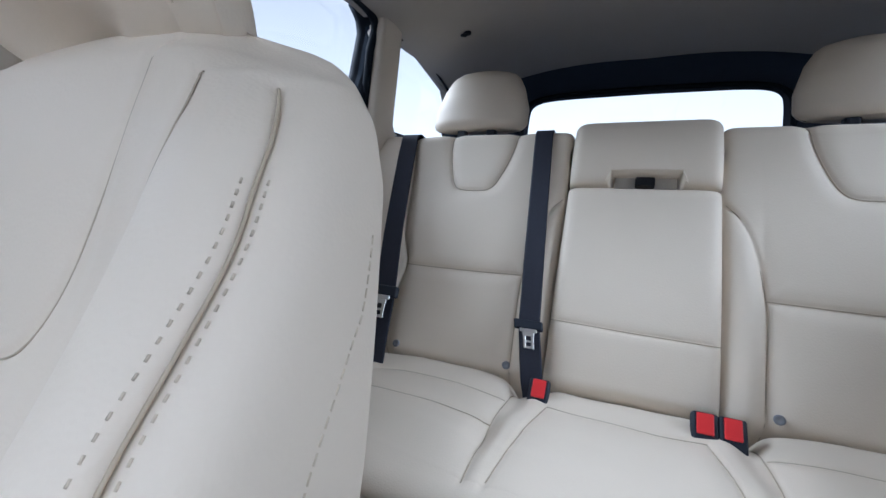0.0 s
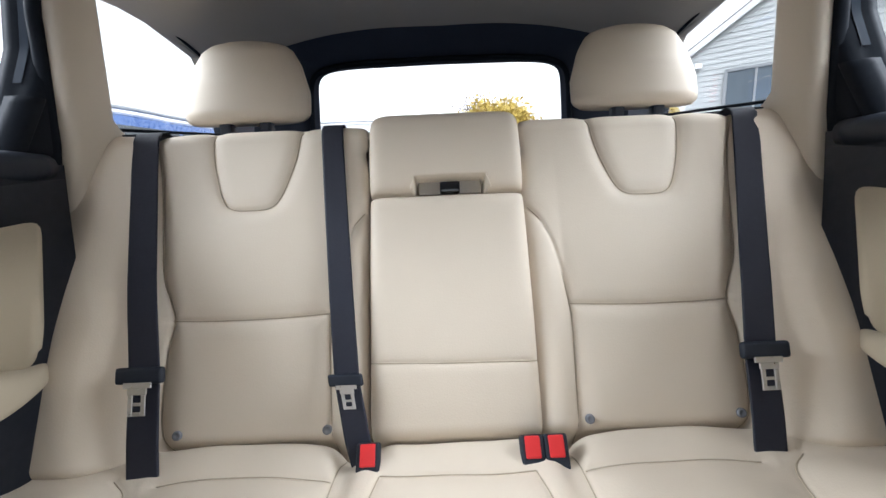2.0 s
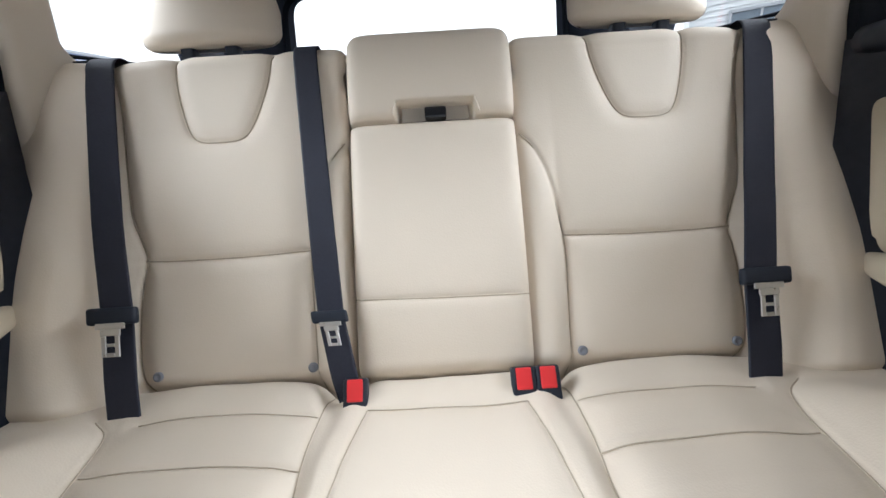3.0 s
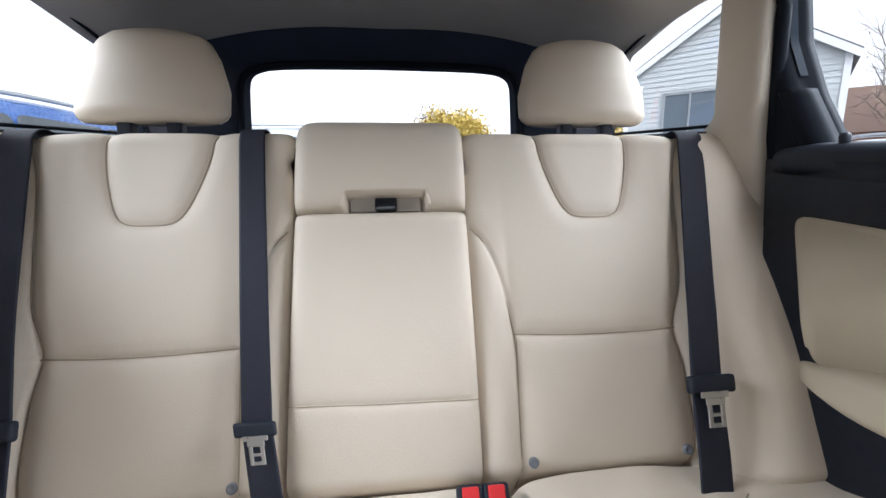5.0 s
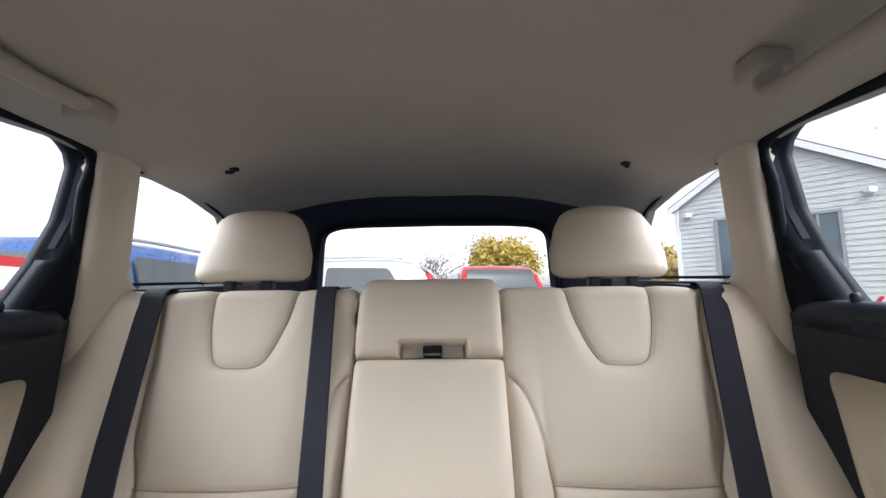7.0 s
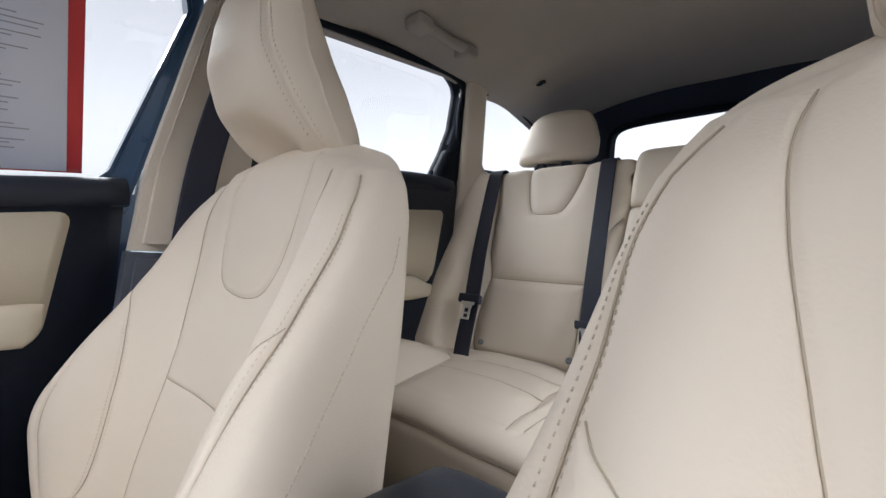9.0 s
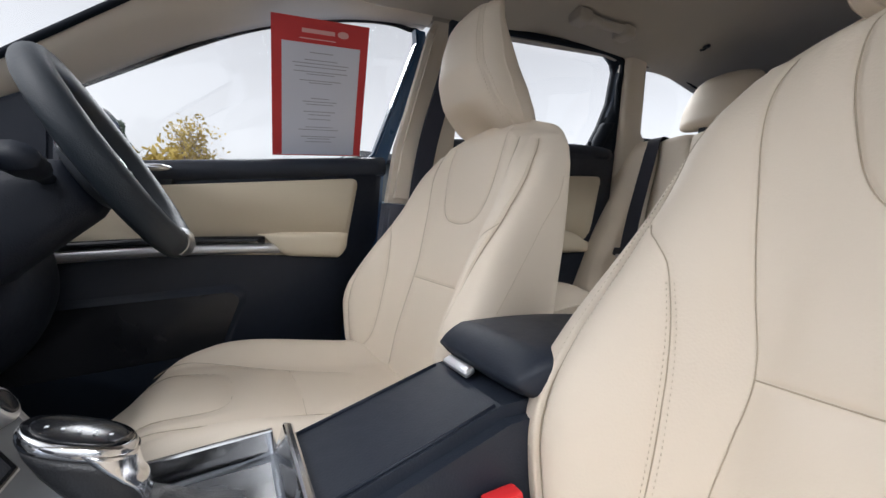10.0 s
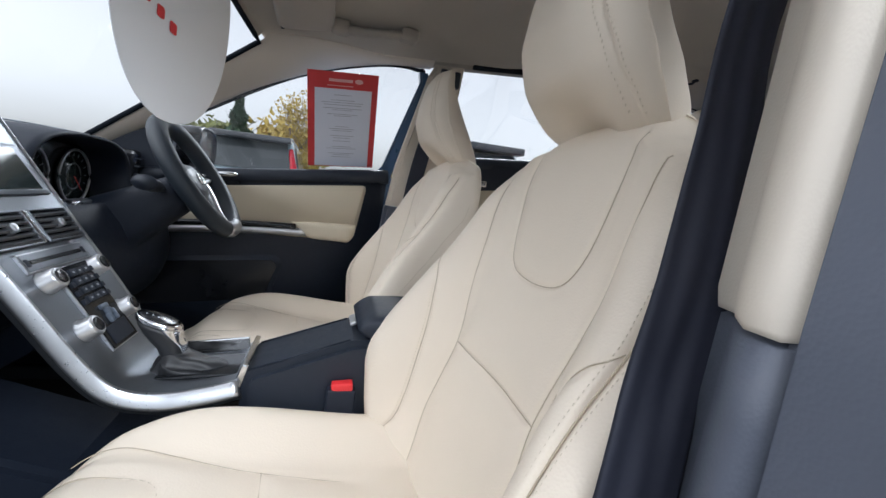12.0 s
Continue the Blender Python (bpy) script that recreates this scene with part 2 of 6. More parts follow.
def round_poly(pts, r=0.02, n=4):
    out = []
    m = len(pts)
    for i in range(m):
        a, b, c = (Vector(pts[(i + k) % m]) for k in (-1, 0, 1))
        u, v = (a - b), (c - b)
        q = min(r, u.length * 0.45, v.length * 0.45)
        p0, p1 = b + u.normalized() * q, b + v.normalized() * q
        for k in range(n + 1):
            t = k / n
            out.append(tuple((1 - t) ** 2 * p0 + 2 * t * (1 - t) * b + t * t * p1))
    return out


def liner_z(x, y):
    centre = np.interp(y, [-0.45, -0.35, -0.1, 0.3, 0.8, 1.2, 1.45], [1.545, 1.568, 1.615, 1.66, 1.675, 1.67, 1.655])
    drop = 0.085 * (np.abs(x) / 0.56) ** 3
    most = np.interp(y, [0.15, 0.5, 1.3], [0.2, 0.073, 0.069])
    return centre - drop / (1 + (drop / most) ** 6) ** (1 / 6)


ys, xs = np.linspace(0, 1, 80), np.linspace(-0.602, 0.602, 60)
gx, gy = np.meshgrid(xs, ys)
gy = (-0.435 + 0.10 * (np.abs(gx) / 0.56) ** 2.5) * (1 - gy) + 1.40 * gy
ceiling = tagged(sheet("ceiling", np.dstack([gx, gy, liner_z(gx, gy)]), LINER, flip=True), "grey-beige woven cloth headliner of the car roof", "headliner", kind="structure")
roof_skin = sheet("roof", np.dstack([gx * 1.06, gy * 1.04, liner_z(gx, gy) + 0.045]), BLUEPAINT)
tagged(roof_skin, "blue painted steel roof panel over the cabin", "car roof", kind="structure")


def coat_hook(x):
    z = liner_z(x, 1.03)
    hook = base("coat_hook", (x, 1.03, z), "small dark plastic clip plugged in the rear headliner", "clip", "headliner clips")
    lathe("collar", [(0.011, 0.004), (0.011, -0.002), (0.006, -0.004)], BLACK, hook, n=16, m=Matrix.Translation((x, 1.03, z)))
    tube("peg", curve([(x, 1.03, z), (x, 1.022, z - 0.010), (x - 0.008, 1.012, z - 0.013)], 10), 0.004, BLACK, hook)


coat_hook(-0.434)
coat_hook(0.434)


def grab_handle(side, y0, y1, drop):
    x = side * 0.54
    mid = (y0 + y1) / 2
    zt = lambda y: float(liner_z(x, y)) - 0.005
    h = base("grab_handle", (x, mid, zt(mid)), "beige folding grab handle fixed on the headliner edge", "grab handle", "grab handles")
    run = curve([(x, y0 + 0.006, zt(y0) - 0.006), (x - side * 0.010, y0 + 0.020, zt(y0) - drop), (x - side * 0.012, mid, zt(mid) - drop - 0.004), (x - side * 0.010, y1 - 0.020, zt(y1) - drop), (x, y1 - 0.006, zt(y1) - 0.006)], 32)
    tube("grip", run, np.interp(np.linspace(0, 1, 32), [0, 0.2, 0.8, 1], [0.020, 0.0145, 0.0145, 0.020]), LINER, h, n=14, flat=0.8)
    for y in (y0, y1):
        box("mount", (0.050, 0.050, 0.034), (x - side * 0.002, y, zt(y) - 0.008), LINER, h, bevel=0.012, seg=3, smooth=True)


grab_handle(0.83, 0.435, 0.650, 0.050)
grab_handle(-0.90, 0.55, 0.72, 0.006)
grab_handle(-0.94, -0.125, 0.065, 0.012)

A_LOW = [(-0.97, 0.98), (-0.80, 1.06), (-0.511, 1.252), (-0.367, 1.351), (-0.228, 1.423), (-0.125, 1.467), (0.0, 1.505), (0.10, 1.522), (0.18, 1.535)]
for side in (-1, 1):
    rail = [(0.10, 1.52), (0.26, 1.54), (0.79, 1.606), (0.96, 1.606), (1.10, 1.619), (1.30, 1.592), (1.405, 1.505), (1.43, 1.64), (0.9, 1.70), (0.3, 1.66), (0.12, 1.60)]
    tagged(prism("roof_rail_trim", rail, on_side(side, -0.03), 0.03, LINER, bevel=0.006), "cloth-covered rail between the headliner and the side windows", "rail trim", kind="structure")
    bp = [(0.075, 1.065), (0.09, 1.20), (0.155, 1.49), (0.175, 1.53), (0.27, 1.54), (0.235, 1.065)]
    if side < 0:
        tagged(prism("pillar_trim", bp, lambda y, z, d, side=side: (side * (side_x(z) - 0.042 * (1 - float(ease(1.42, 1.54, z))) - d * (1 - 0.7 * float(ease(1.42, 1.54, z)))), y, z), 0.05, TRIM, bevel=0.012), "beige plastic centre pillar cover between the doors", "pillar trim", "pillar covers", "structure")
    else:
        for name, zs, mat, back, label in (("pillar_trim", np.concatenate([[1.064, 1.067], np.linspace(1.075, 1.54, 30)]), TRIM, 0.0, "beige plastic centre pillar cover behind the open doorway"), ("pillar_base", np.linspace(0.40, 1.061, 20), JAMB, 0.003, "dark grey plastic lower centre pillar cover")):
            rows = []
            for z in zs:
                yc = back + float(np.interp(z, [0.40, 1.06, 1.2, 1.40, 1.49, 1.54], [0.052, 0.085, 0.090, 0.134, 0.165, 0.185]))
                fade = float(ease(1.40, 1.54, z))
                sx, g = side_x(z) - 0.006, 0.003 * float(ease(1.072, 1.064, z)) * (z > 1.062)
                ring = [(sx - 0.024, yc - 0.032 + g), (sx - 0.040, yc - 0.030 + g), (sx - 0.062, yc - 0.007 + g), (sx - 0.068, yc + 0.002 + g), (sx - 0.088 + back + 0.05 * fade + g, yc + 0.013), (sx - 0.094 + back + 0.06 * fade + g, yc + 0.028), (sx - 0.094 + back + 0.06 * fade, yc + 0.13), (sx - 0.024, yc + 0.14)]
                rows.append([(x, y, z) for x, y in ring])
            tagged(sheet(name, rows, mat, close=True, cap=True, flip=True), label, "pillar trim", "pillar covers", "structure")
    low = [(0.03, 0.40), (0.072, 1.063), (0.237, 1.063), (0.27, 0.40)]
    if side < 0:
        tagged(prism("pillar_base", low, on_side(side, 0.036), 0.052, JAMB, bevel=0.01), "dark grey plastic lower centre pillar cover", "pillar trim", kind="structure")
    rows = []
    for z in np.concatenate([np.linspace(1.04, 1.33, 8), np.linspace(1.335, 1.625, 22)]):
        yf = float(np.interp(z, [1.04, 1.2, 1.34, 1.43, 1.57, 1.625], [0.888, 0.900, 0.897, 0.882, 0.862, 0.852]))
        yr = float(np.interp(z, [1.04, 1.33, 1.355, 1.385, 1.618], [1.09, 1.085, 1.04, 0.990, 0.944]))
        xi, xo = side_x(z) - 0.03, side_x(z) + 0.02
        ring = [(xo, yf + 0.004), (xi + 0.016, yf), (xi + 0.005, yf + 0.004), (xi, yf + 0.015), (xi - 0.003, (yf + yr) / 2), (xi, yr - 0.013), (xi + 0.004, yr - 0.004), (xi + 0.014, yr), (xo, yr)]
        rows.append([(side * x, y, z) for x, y in ring])
    tagged(sheet("pillar_trim", rows, TRIM, close=True, cap=True, flip=side > 0), "beige plastic rear pillar cover beside the rear seat", "pillar trim", "pillar covers", "structure")
    dp = [(1.405, 1.50), (1.46, 1.42), (1.48, 1.30), (1.66, 1.30), (1.62, 1.62), (1.4, 1.66)]
    tagged(prism("pillar_trim", dp, on_side(side, -0.05), 0.06, DARK, bevel=0.01), "dark plastic trim beside the tailgate", "pillar trim", kind="structure")
    ledge = [(1.0, 1.30), (1.0, 1.366), (1.50, 1.415), (1.62, 1.41), (1.62, 1.25)]
    tagged(prism("window_ledge", ledge, on_side(side, -0.05), 0.12, BLACK, bevel=0.014), "black plastic ledge below the rear quarter window", "window ledge", kind="structure")

# dark door-frame uprights and rubber seals round the door openings
for side in (-1, 1):
    rows, strip, cap_rows = [], [], []
    for z in np.linspace(1.20, 1.622, 40):
        yf = float(np.interp(z, [1.20, 1.28, 1.325, 1.40, 1.48, 1.58, 1.605, 1.622], [0.775, 0.790, 0.815, 0.846, 0.866, 0.864, 0.850, 0.815]))
        xi, xo = side_x(z) - 0.008, side_x(z) + 0.05
        ring = [(xo, yf), (xo - 0.018, yf - 0.003), (xo - 0.024, yf + 0.003), (xi + 0.018, yf + 0.004), (xi + 0.008, yf + 0.007), (xi, yf + 0.016), (xi, 0.93), (xo, 0.93)]
        rows.append([(side * x, y, z) for x, y in ring])
        if 1.42 < z < 1.60:
            strip.append([(side * (xo - 0.026), yf - 0.0005, z), (side * (xi + 0.020), yf + 0.0015, z)])
        if 1.27 < z < 1.41:
            cap_rows.append([(side * x, y, z) for x, y in ((xo - 0.026, yf), (xo - 0.026, yf - 0.008), (xi + 0.012, yf - 0.008), (xi - 0.002, yf + 0.004), (xi - 0.004, yf + 0.02), (xi + 0.01, yf + 0.04))])
    tagged(sheet("door_frame", rows, RUBBER, close=True, cap=True, flip=side > 0), "black rear door window frame with its rubber seal", "door frame", kind="structure")
    tagged(sheet("door_frame_strip", strip, BLUEJAMB, flip=side < 0), "blue painted edge of the rear door window frame", "door frame", kind="structure")
    tagged(sheet("corner_cap", cap_rows, RUBBER, close=True, cap=True, flip=side > 0), "charcoal plastic corner cap at the foot of the rear door window", "corner cap", kind="structure")
    tagged(tube("door_seal", [(side * (side_x(z) - 0.002), y, z) for y, z in curve([(0.892, 1.15), (0.889, 1.33), (0.863, 1.52), (0.838, 1.606), (0.60, 1.592), (0.30, 1.555)], 50)], 0.010, RUBBER), "black rubber seal round the rear door opening", "door seal", kind="structure")
    tagged(tube("door_seal", [(side * (side_x(z) + 0.035), y, z) for y, z in curve([(0.02, 0.5), (0.058, 1.10), (0.145, 1.47), (0.12, 1.515), (-0.02, 1.497), (-0.24, 1.415), (-0.5, 1.257), (-0.8, 1.055)], 70)], 0.006, RUBBER), "black rubber seal round the front door opening", "door seal", kind="structure")
jamb = [(0.044, 0.42), (0.058, 1.07), (0.066, 1.20), (0.13, 1.48), (0.15, 1.54), (0.28, 1.55), (0.25, 1.05), (0.28, 0.42)]
tagged(prism("door_jamb", jamb, on_side(1, -0.045), 0.078, JAMB, bevel=0.008), "dark grey painted jamb behind the open passenger's door", "door jamb", kind="structure")
bf = [(0.02, 1.15), (0.055, 1.19), (0.135, 1.47), (0.128, 1.50), (0.155, 1.50), (0.165, 1.47), (0.085, 1.15)]
tagged(prism("door_frame", bf, on_side(-1, -0.02), 0.035, BLUEPAINT, bevel=0.006), "blue painted rear edge of the driver's window frame", "door frame", kind="structure")


def pane(name, poly, side, label, inset=-0.014):
    ob = prism(name, poly, on_side(side, inset), 0.003, CLEAR, bevel=0)
    ob.visible_shadow = False
    return tagged(ob, label, "window", kind="structure")


QUARTER = [(0.985, 1.375), (0.945, 1.605), (1.10, 1.618), (1.29, 1.588), (1.42, 1.48), (1.46, 1.42)]
REARWIN = [(0.24, 1.235), (0.27, 1.56), (0.83, 1.635), (0.90, 1.61), (0.90, 1.48), (0.85, 1.27)]
FRONTWIN = [(-0.80, 1.06), (-0.511, 1.255), (-0.228, 1.425), (0.0, 1.507), (0.11, 1.52), (0.14, 1.486), (0.055, 1.16), (-0.4, 1.10)]
for i, side in enumerate((-1, 1)):
    pane(f"window_{i + 1}", QUARTER, side, "clear rear quarter window glass")
    pane(f"window_{i + 3}", REARWIN, side, "clear rear door window glass", -0.056)
    edge = [(side * (side_x(z) - 0.012), y, z) for y, z in round_poly(QUARTER, 0.03, 6)]
    tagged(tube("window_seal", edge, 0.0035, RUBBER, closed=True), "thin black rubber edge of the quarter window", "window seal", kind="structure")
pane("window_5", FRONTWIN, -1, "clear driver's door window glass")


# tailgate frame: a funnel from the headliner's end to the rear glass
def arch(hw, zt, zb, sag, y0, slope, n=120, p=0.26):
    out = []
    for a in np.linspace(0, 2 * math.pi, n, endpoint=False):
        c, q = math.cos(a), math.sin(a)
        u, v = np.sign(c) * abs(c) ** p, np.sign(q) * abs(q) ** p
        z = (zt + zb) / 2 + (zt - zb) / 2 * v
        x = (hw + 0.03 * (1 - v) / 2) * u
        out.append((x, y0 + slope * (zt - z), z - sag * u * u * (1 + v) / 2))
    return out


loops = [arch(0.50, 1.665, 1.25, 0.035, 1.345, 0.10), arch(0.475, 1.655, 1.27, 0.03, 1.36, 0.10), arch(0.43, 1.635, 1.29, 0.015, 1.38, 0.12), arch(0.385, 1.614, 1.30, 0.01, 1.405, 0.18), arch(0.355, 1.596, 1.31, 0.008, 1.425, 0.25, p=0.2), arch(0.345, 1.587, 1.315, 0.006, 1.435, 0.25, p=0.2)]
tailgate = base("tailgate", (0, 1.42, 1.3), "black plastic inner frame of the closed tailgate", "tailgate", kind="structure")
sheet("frame", loops, SKYTINT, tailgate, close=True)
rim = arch(0.362, 1.598, 1.30, 0.01, 1.415, 0.2)
tube("seal", rim, 0.008, RUBBER, tailgate, closed=True)
rg = bmesh.new()
rg.faces.new([rg.verts.new(Vector(p)) for p in arch(0.37, 1.60, 1.28, 0.006, 1.445, 0.25)])
ob = part("rear_glass", rg, CLEAR, tailgate, "clear rear window glass")
ob.visible_shadow = False
shelf = tagged(box("luggage_cover", (1.10, 0.42, 0.02), (0, 1.27, 1.30), BLACK, bevel=0.006), "black luggage cover behind the rear seat", "luggage cover", kind="structure")

# windscreen and front header
def screen_at(t, u):
    """On the windscreen: t from its foot to its head, u across from -1 to 1."""
    return (u * (0.66 - 0.105 * t), -1.03 + t * 0.595 + (0.04 + 0.06 * t) * u * u, 0.965 + t * 0.60 - (0.02 + 0.085 * t) * u * u)


sheet_rows = [[screen_at(t, u) for u in np.linspace(-1, 1, 24)] for t in np.linspace(0, 1, 12)]
ob = tagged(sheet("window_6", sheet_rows, CLEAR), "clear curved windscreen glass", "windscreen", kind="structure")
ob.visible_shadow = False
edge = [screen_at(t, -1) for t in np.linspace(0, 1, 14)] + [screen_at(1, u) for u in np.linspace(-0.96, 0.96, 30)] + [screen_at(t, 1) for t in np.linspace(1, 0, 14)]
tagged(tube("windscreen_edge", edge, 0.007, RUBBER), "black ceramic edge of the windscreen", "windscreen edge", kind="structure")


# windscreen pillar covers: one smooth skin from the glass or the headliner down to the door opening
low_line = np.array(A_LOW)
for side, word in ((-1, "driver's"), (1, "passenger's")):
    rows = []
    for y in np.concatenate([np.linspace(-0.985, -0.34, 36), np.linspace(-0.325, 0.17, 32)]):
        t = min(1.0, (y + 0.99) / 0.655)
        xt, _, zt = screen_at(t, 1)
        if y > -0.335:
            xt = 0.556 + 0.044 * float(ease(-0.28, 0.06, y))
            zt = min(float(liner_z(xt, y)) - 0.004, zt - 0.004 + (y + 0.335) * 1.5)
        zl = float(soft_interp(y, (low_line[:, 0], low_line[:, 1]), 0.05))
        zt = max(zt, zl + 0.012)
        xl = side_x(zl)
        start, end = np.array((xt, zt)), np.array((xl - 0.004, zl))
        pull = np.array((min(xt, xl) - 0.004 + 0.25 * (xl - xt), zl + 0.42 * (zt - zl)))
        row = []
        for k in np.linspace(0, 1, 12):
            p = (1 - k) ** 2 * start + 2 * k * (1 - k) * pull + k * k * end
            row.append((side * p[0], y, p[1]))
        row += [(side * (xl + 0.004), y, zl - 0.004), (side * (xl + 0.05), y, zl - 0.002), (side * (xl + 0.05), y, zt + 0.03)]
        rows.append(row)
    tagged(sheet("pillar_trim", rows, TRIM, flip=side > 0), f"smooth beige windscreen pillar cover on the {word} side", "pillar trim", "pillar covers", "structure")
head = []
for u in np.linspace(-1, 1, 40):
    x, y, z = screen_at(1, u)
    yl = -0.435 + 0.10 * (abs(x) / 0.56) ** 2.5
    zl = float(liner_z(x, yl))
    head.append([(x, y, z), (x, (y + yl) / 2 - 0.004, (z + zl) / 2 - 0.004), (x, yl + 0.01, float(liner_z(x, yl + 0.01)) - 0.001)])
tagged(sheet("header_trim", head, LINER), "cloth-covered windscreen header", "header trim", kind="structure")


def sun_visor(x0, x1):
    v = base("sun_visor", ((x0 + x1) / 2, -0.21, 1.5), "pale grey padded sun visor folded up", "sun visor", "sun visors")
    rows = []
    for inset, low in ((0.012, 0.018), (0.003, 0.020), (0.0, 0.026), (0.003, 0.033), (0.012, 0.036), (0.06, 0.0365)):
        out = round_poly([(x0 + inset, -0.285 + inset), (x1 - inset, -0.295 + inset), (x1 - inset, -0.142 - inset), (x0 + inset, -0.142 - inset)], 0.028, 6)
        rows.append([(x, y, float(liner_z(x, y)) - low) for x, y in out])
    sheet("flap", rows, LINER, v, close=True, cap=True)
    tube("arm", [(x0 - 0.02, -0.275, float(liner_z(x0, -0.275)) - 0.02), (x0 + 0.12, -0.275, float(liner_z(x0 + 0.12, -0.275)) - 0.03)], 0.006, DARK, v)


sun_visor(-0.50, -0.15)


# driver's outside mirror
def sail_panel():
    corner = [(-0.97, 0.99), (-0.80, 1.062), (-0.66, 1.158), (-0.570, 1.216), (-0.553, 1.205), (-0.550, 1.06), (-0.97, 0.97)]
    sail = prism("corner_panel", corner, on_side(-1, -0.02), 0.045, BLACK, bevel=0.008)
    tagged(sail, "black triangular panel in the front corner of the driver's window", "corner panel", kind="structure")


sail_panel()


def outside_mirror():
    mr = base("door_mirror", (-0.80, -0.56, 1.10), "dark door mirror outside the driver's window", "door mirror")
    rows = []
    for y, w, h in ((-0.66, 0.03, 0.02), (-0.645, 0.075, 0.046), (-0.60, 0.102, 0.064), (-0.545, 0.108, 0.070), (-0.515, 0.108, 0.070), (-0.512, 0.102, 0.064), (-0.525, 0.098, 0.060)):
        rows.append([(-0.865 + w * np.sign(math.cos(a)) * abs(math.cos(a)) ** 0.6, y, 1.158 + h * np.sign(math.sin(a)) * abs(math.sin(a)) ** 0.6) for a in np.linspace(0, 2 * math.pi, 40, endpoint=False)])
    sheet("shell", rows, GLOSSY, mr, "black gloss mirror shell", close=True, cap=True)
    glass_ = [[(-0.865 + q * 0.094 * np.sign(math.cos(a)) * abs(math.cos(a)) ** 0.6, -0.519, 1.158 + q * 0.057 * np.sign(math.sin(a)) * abs(math.sin(a)) ** 0.6) for a in np.linspace(0, 2 * math.pi, 36, endpoint=False)] for q in (1.0, 0.5, 0.02)]
    sheet("mirror_glass", glass_, CHROME, mr, "silvered mirror glass", close=True, cap=True)
    tube("foot", [(-0.80, -0.57, 1.10), (-0.74, -0.56, 1.075), (-0.69, -0.54, 1.06)], 0.022, GLOSSY, mr, n=12)


outside_mirror()

# floor and lower body
tagged(box("floor", (1.36, 2.1, 0.03), (0, 0.05, 0.42), CARPET, bevel=0.005), "black carpet on the car floor", "carpet", kind="structure")
tagged(box("floor", (1.3, 0.7, 0.03), (0, 1.33, 0.78), CARPET, bevel=0.005), "black carpet of the luggage floor", "carpet", kind="structure")
for side in (-1, 1):
    tagged(box("sill_trim", (0.09, 2.0, 0.12), (side * 0.67, -0.1, 0.44), DARK, bevel=0.02), "dark plastic sill trim along the door opening", "sill trim", kind="structure")
    tagged(prism("body_side", [(0.85, 0.40), (0.85, 1.17), (0.95, 1.36), (1.7, 1.41), (1.75, 0.5)], on_side(side, -0.05), 0.03, BLUEPAINT, bevel=0.005), "blue painted rear wing of the car", "car body", kind="structure")
tagged(box("bulkhead", (1.34, 0.04, 0.75), (0, -1.02, 0.70), BLACK, bevel=0.01), "black bulkhead behind the pedals", "bulkhead", kind="structure")
tagged(box("bonnet", (1.45, 0.95, 0.05), (0, -1.52, 0.99), BLUEPAINT, bevel=0.02), "blue painted bonnet in front of the windscreen", "bonnet", kind="structure")
tagged(box("tailgate_skin", (1.3, 0.04, 0.8), (0, 1.78, 0.9), BLUEPAINT, bevel=0.01), "blue painted lower tailgate", "tailgate skin", kind="structure")


# ---- doors ----
def rear_door(side, number):
    d = base(f"door_{number}", (side * 0.69, 0.5, 0.45), "closed rear door with black panel and cream leather insert", "car door", kind="structure")
    body = [(0.20, 0.45), (0.20, 1.225), (0.45, 1.255), (0.70, 1.285), (0.885, 1.305), (0.885, 1.0), (0.80, 0.75), (0.60, 0.60), (0.58, 0.45)]
    prism("panel", body, on_side(side, -0.03), 0.075, BLACK, d, bevel=0.022, smooth=True)
    cap = [(side * 0.639, y, z) for y, z in curve([(0.20, 1.224), (0.45, 1.256), (0.70, 1.287), (0.868, 1.301)], 24)]
    tube("sill_pad", cap, np.interp(np.linspace(0, 1, 24), [0, 0.9, 1], [0.026, 0.026, 0.020]), DARK, d, "charcoal padded sill", n=12)
    insert = round_poly([(0.30, 1.145), (0.62, 1.198), (0.816, 1.220), (0.780, 1.05), (0.765, 1.01), (0.30, 0.99)], 0.03, 5)
    prism("insert", insert, on_side(side, 0.047), 0.012, INSERT, d, "cream leather door insert", bevel=0.005, smooth=True)
    rest = []
    for y in np.linspace(0.28, 0.79, 22):
        k = ease(0.79, 0.66, y)
        reach = 0.014 + 0.05 * k ** 0.5
        mid, hz = 1.0 - 0.012 * (1 - k), 0.018 + 0.018 * k
        row = []
        for a in np.linspace(0, 2 * math.pi, 24, endpoint=False):
            row.append((side * (0.632 - reach * np.sign(math.cos(a)) * abs(math.cos(a)) ** 0.6), y, mid + hz * np.sign(math.sin(a)) * abs(math.sin(a)) ** 0.6))
        rest.append(row)
    sheet("armrest", rest, INSERT, d, "cream leather armrest", close=True, cap=True)
    box("handle", (0.012, 0.10, 0.022), (side * 0.603, 0.36, 1.185), CHROME, d, "chrome door handle", bevel=0.005)
    lathe("lock_pin", [(0.006, 0.0), (0.007, 0.016), (0.004, 0.02)], BLACK, d, n=12, m=Matrix.Translation((side * 0.635, 0.775, 1.312)))
    prism("outer_skin", [(0.20, 0.42), (0.20, 1.20), (0.86, 1.27), (0.86, 0.9), (0.68, 0.5), (0.6, 0.42)], on_side(side, -0.05), 0.02, BLUEPAINT, d, "blue painted outer skin", bevel=0.004)
    return d


rear_door(-1, 2)
rear_door(1, 3)


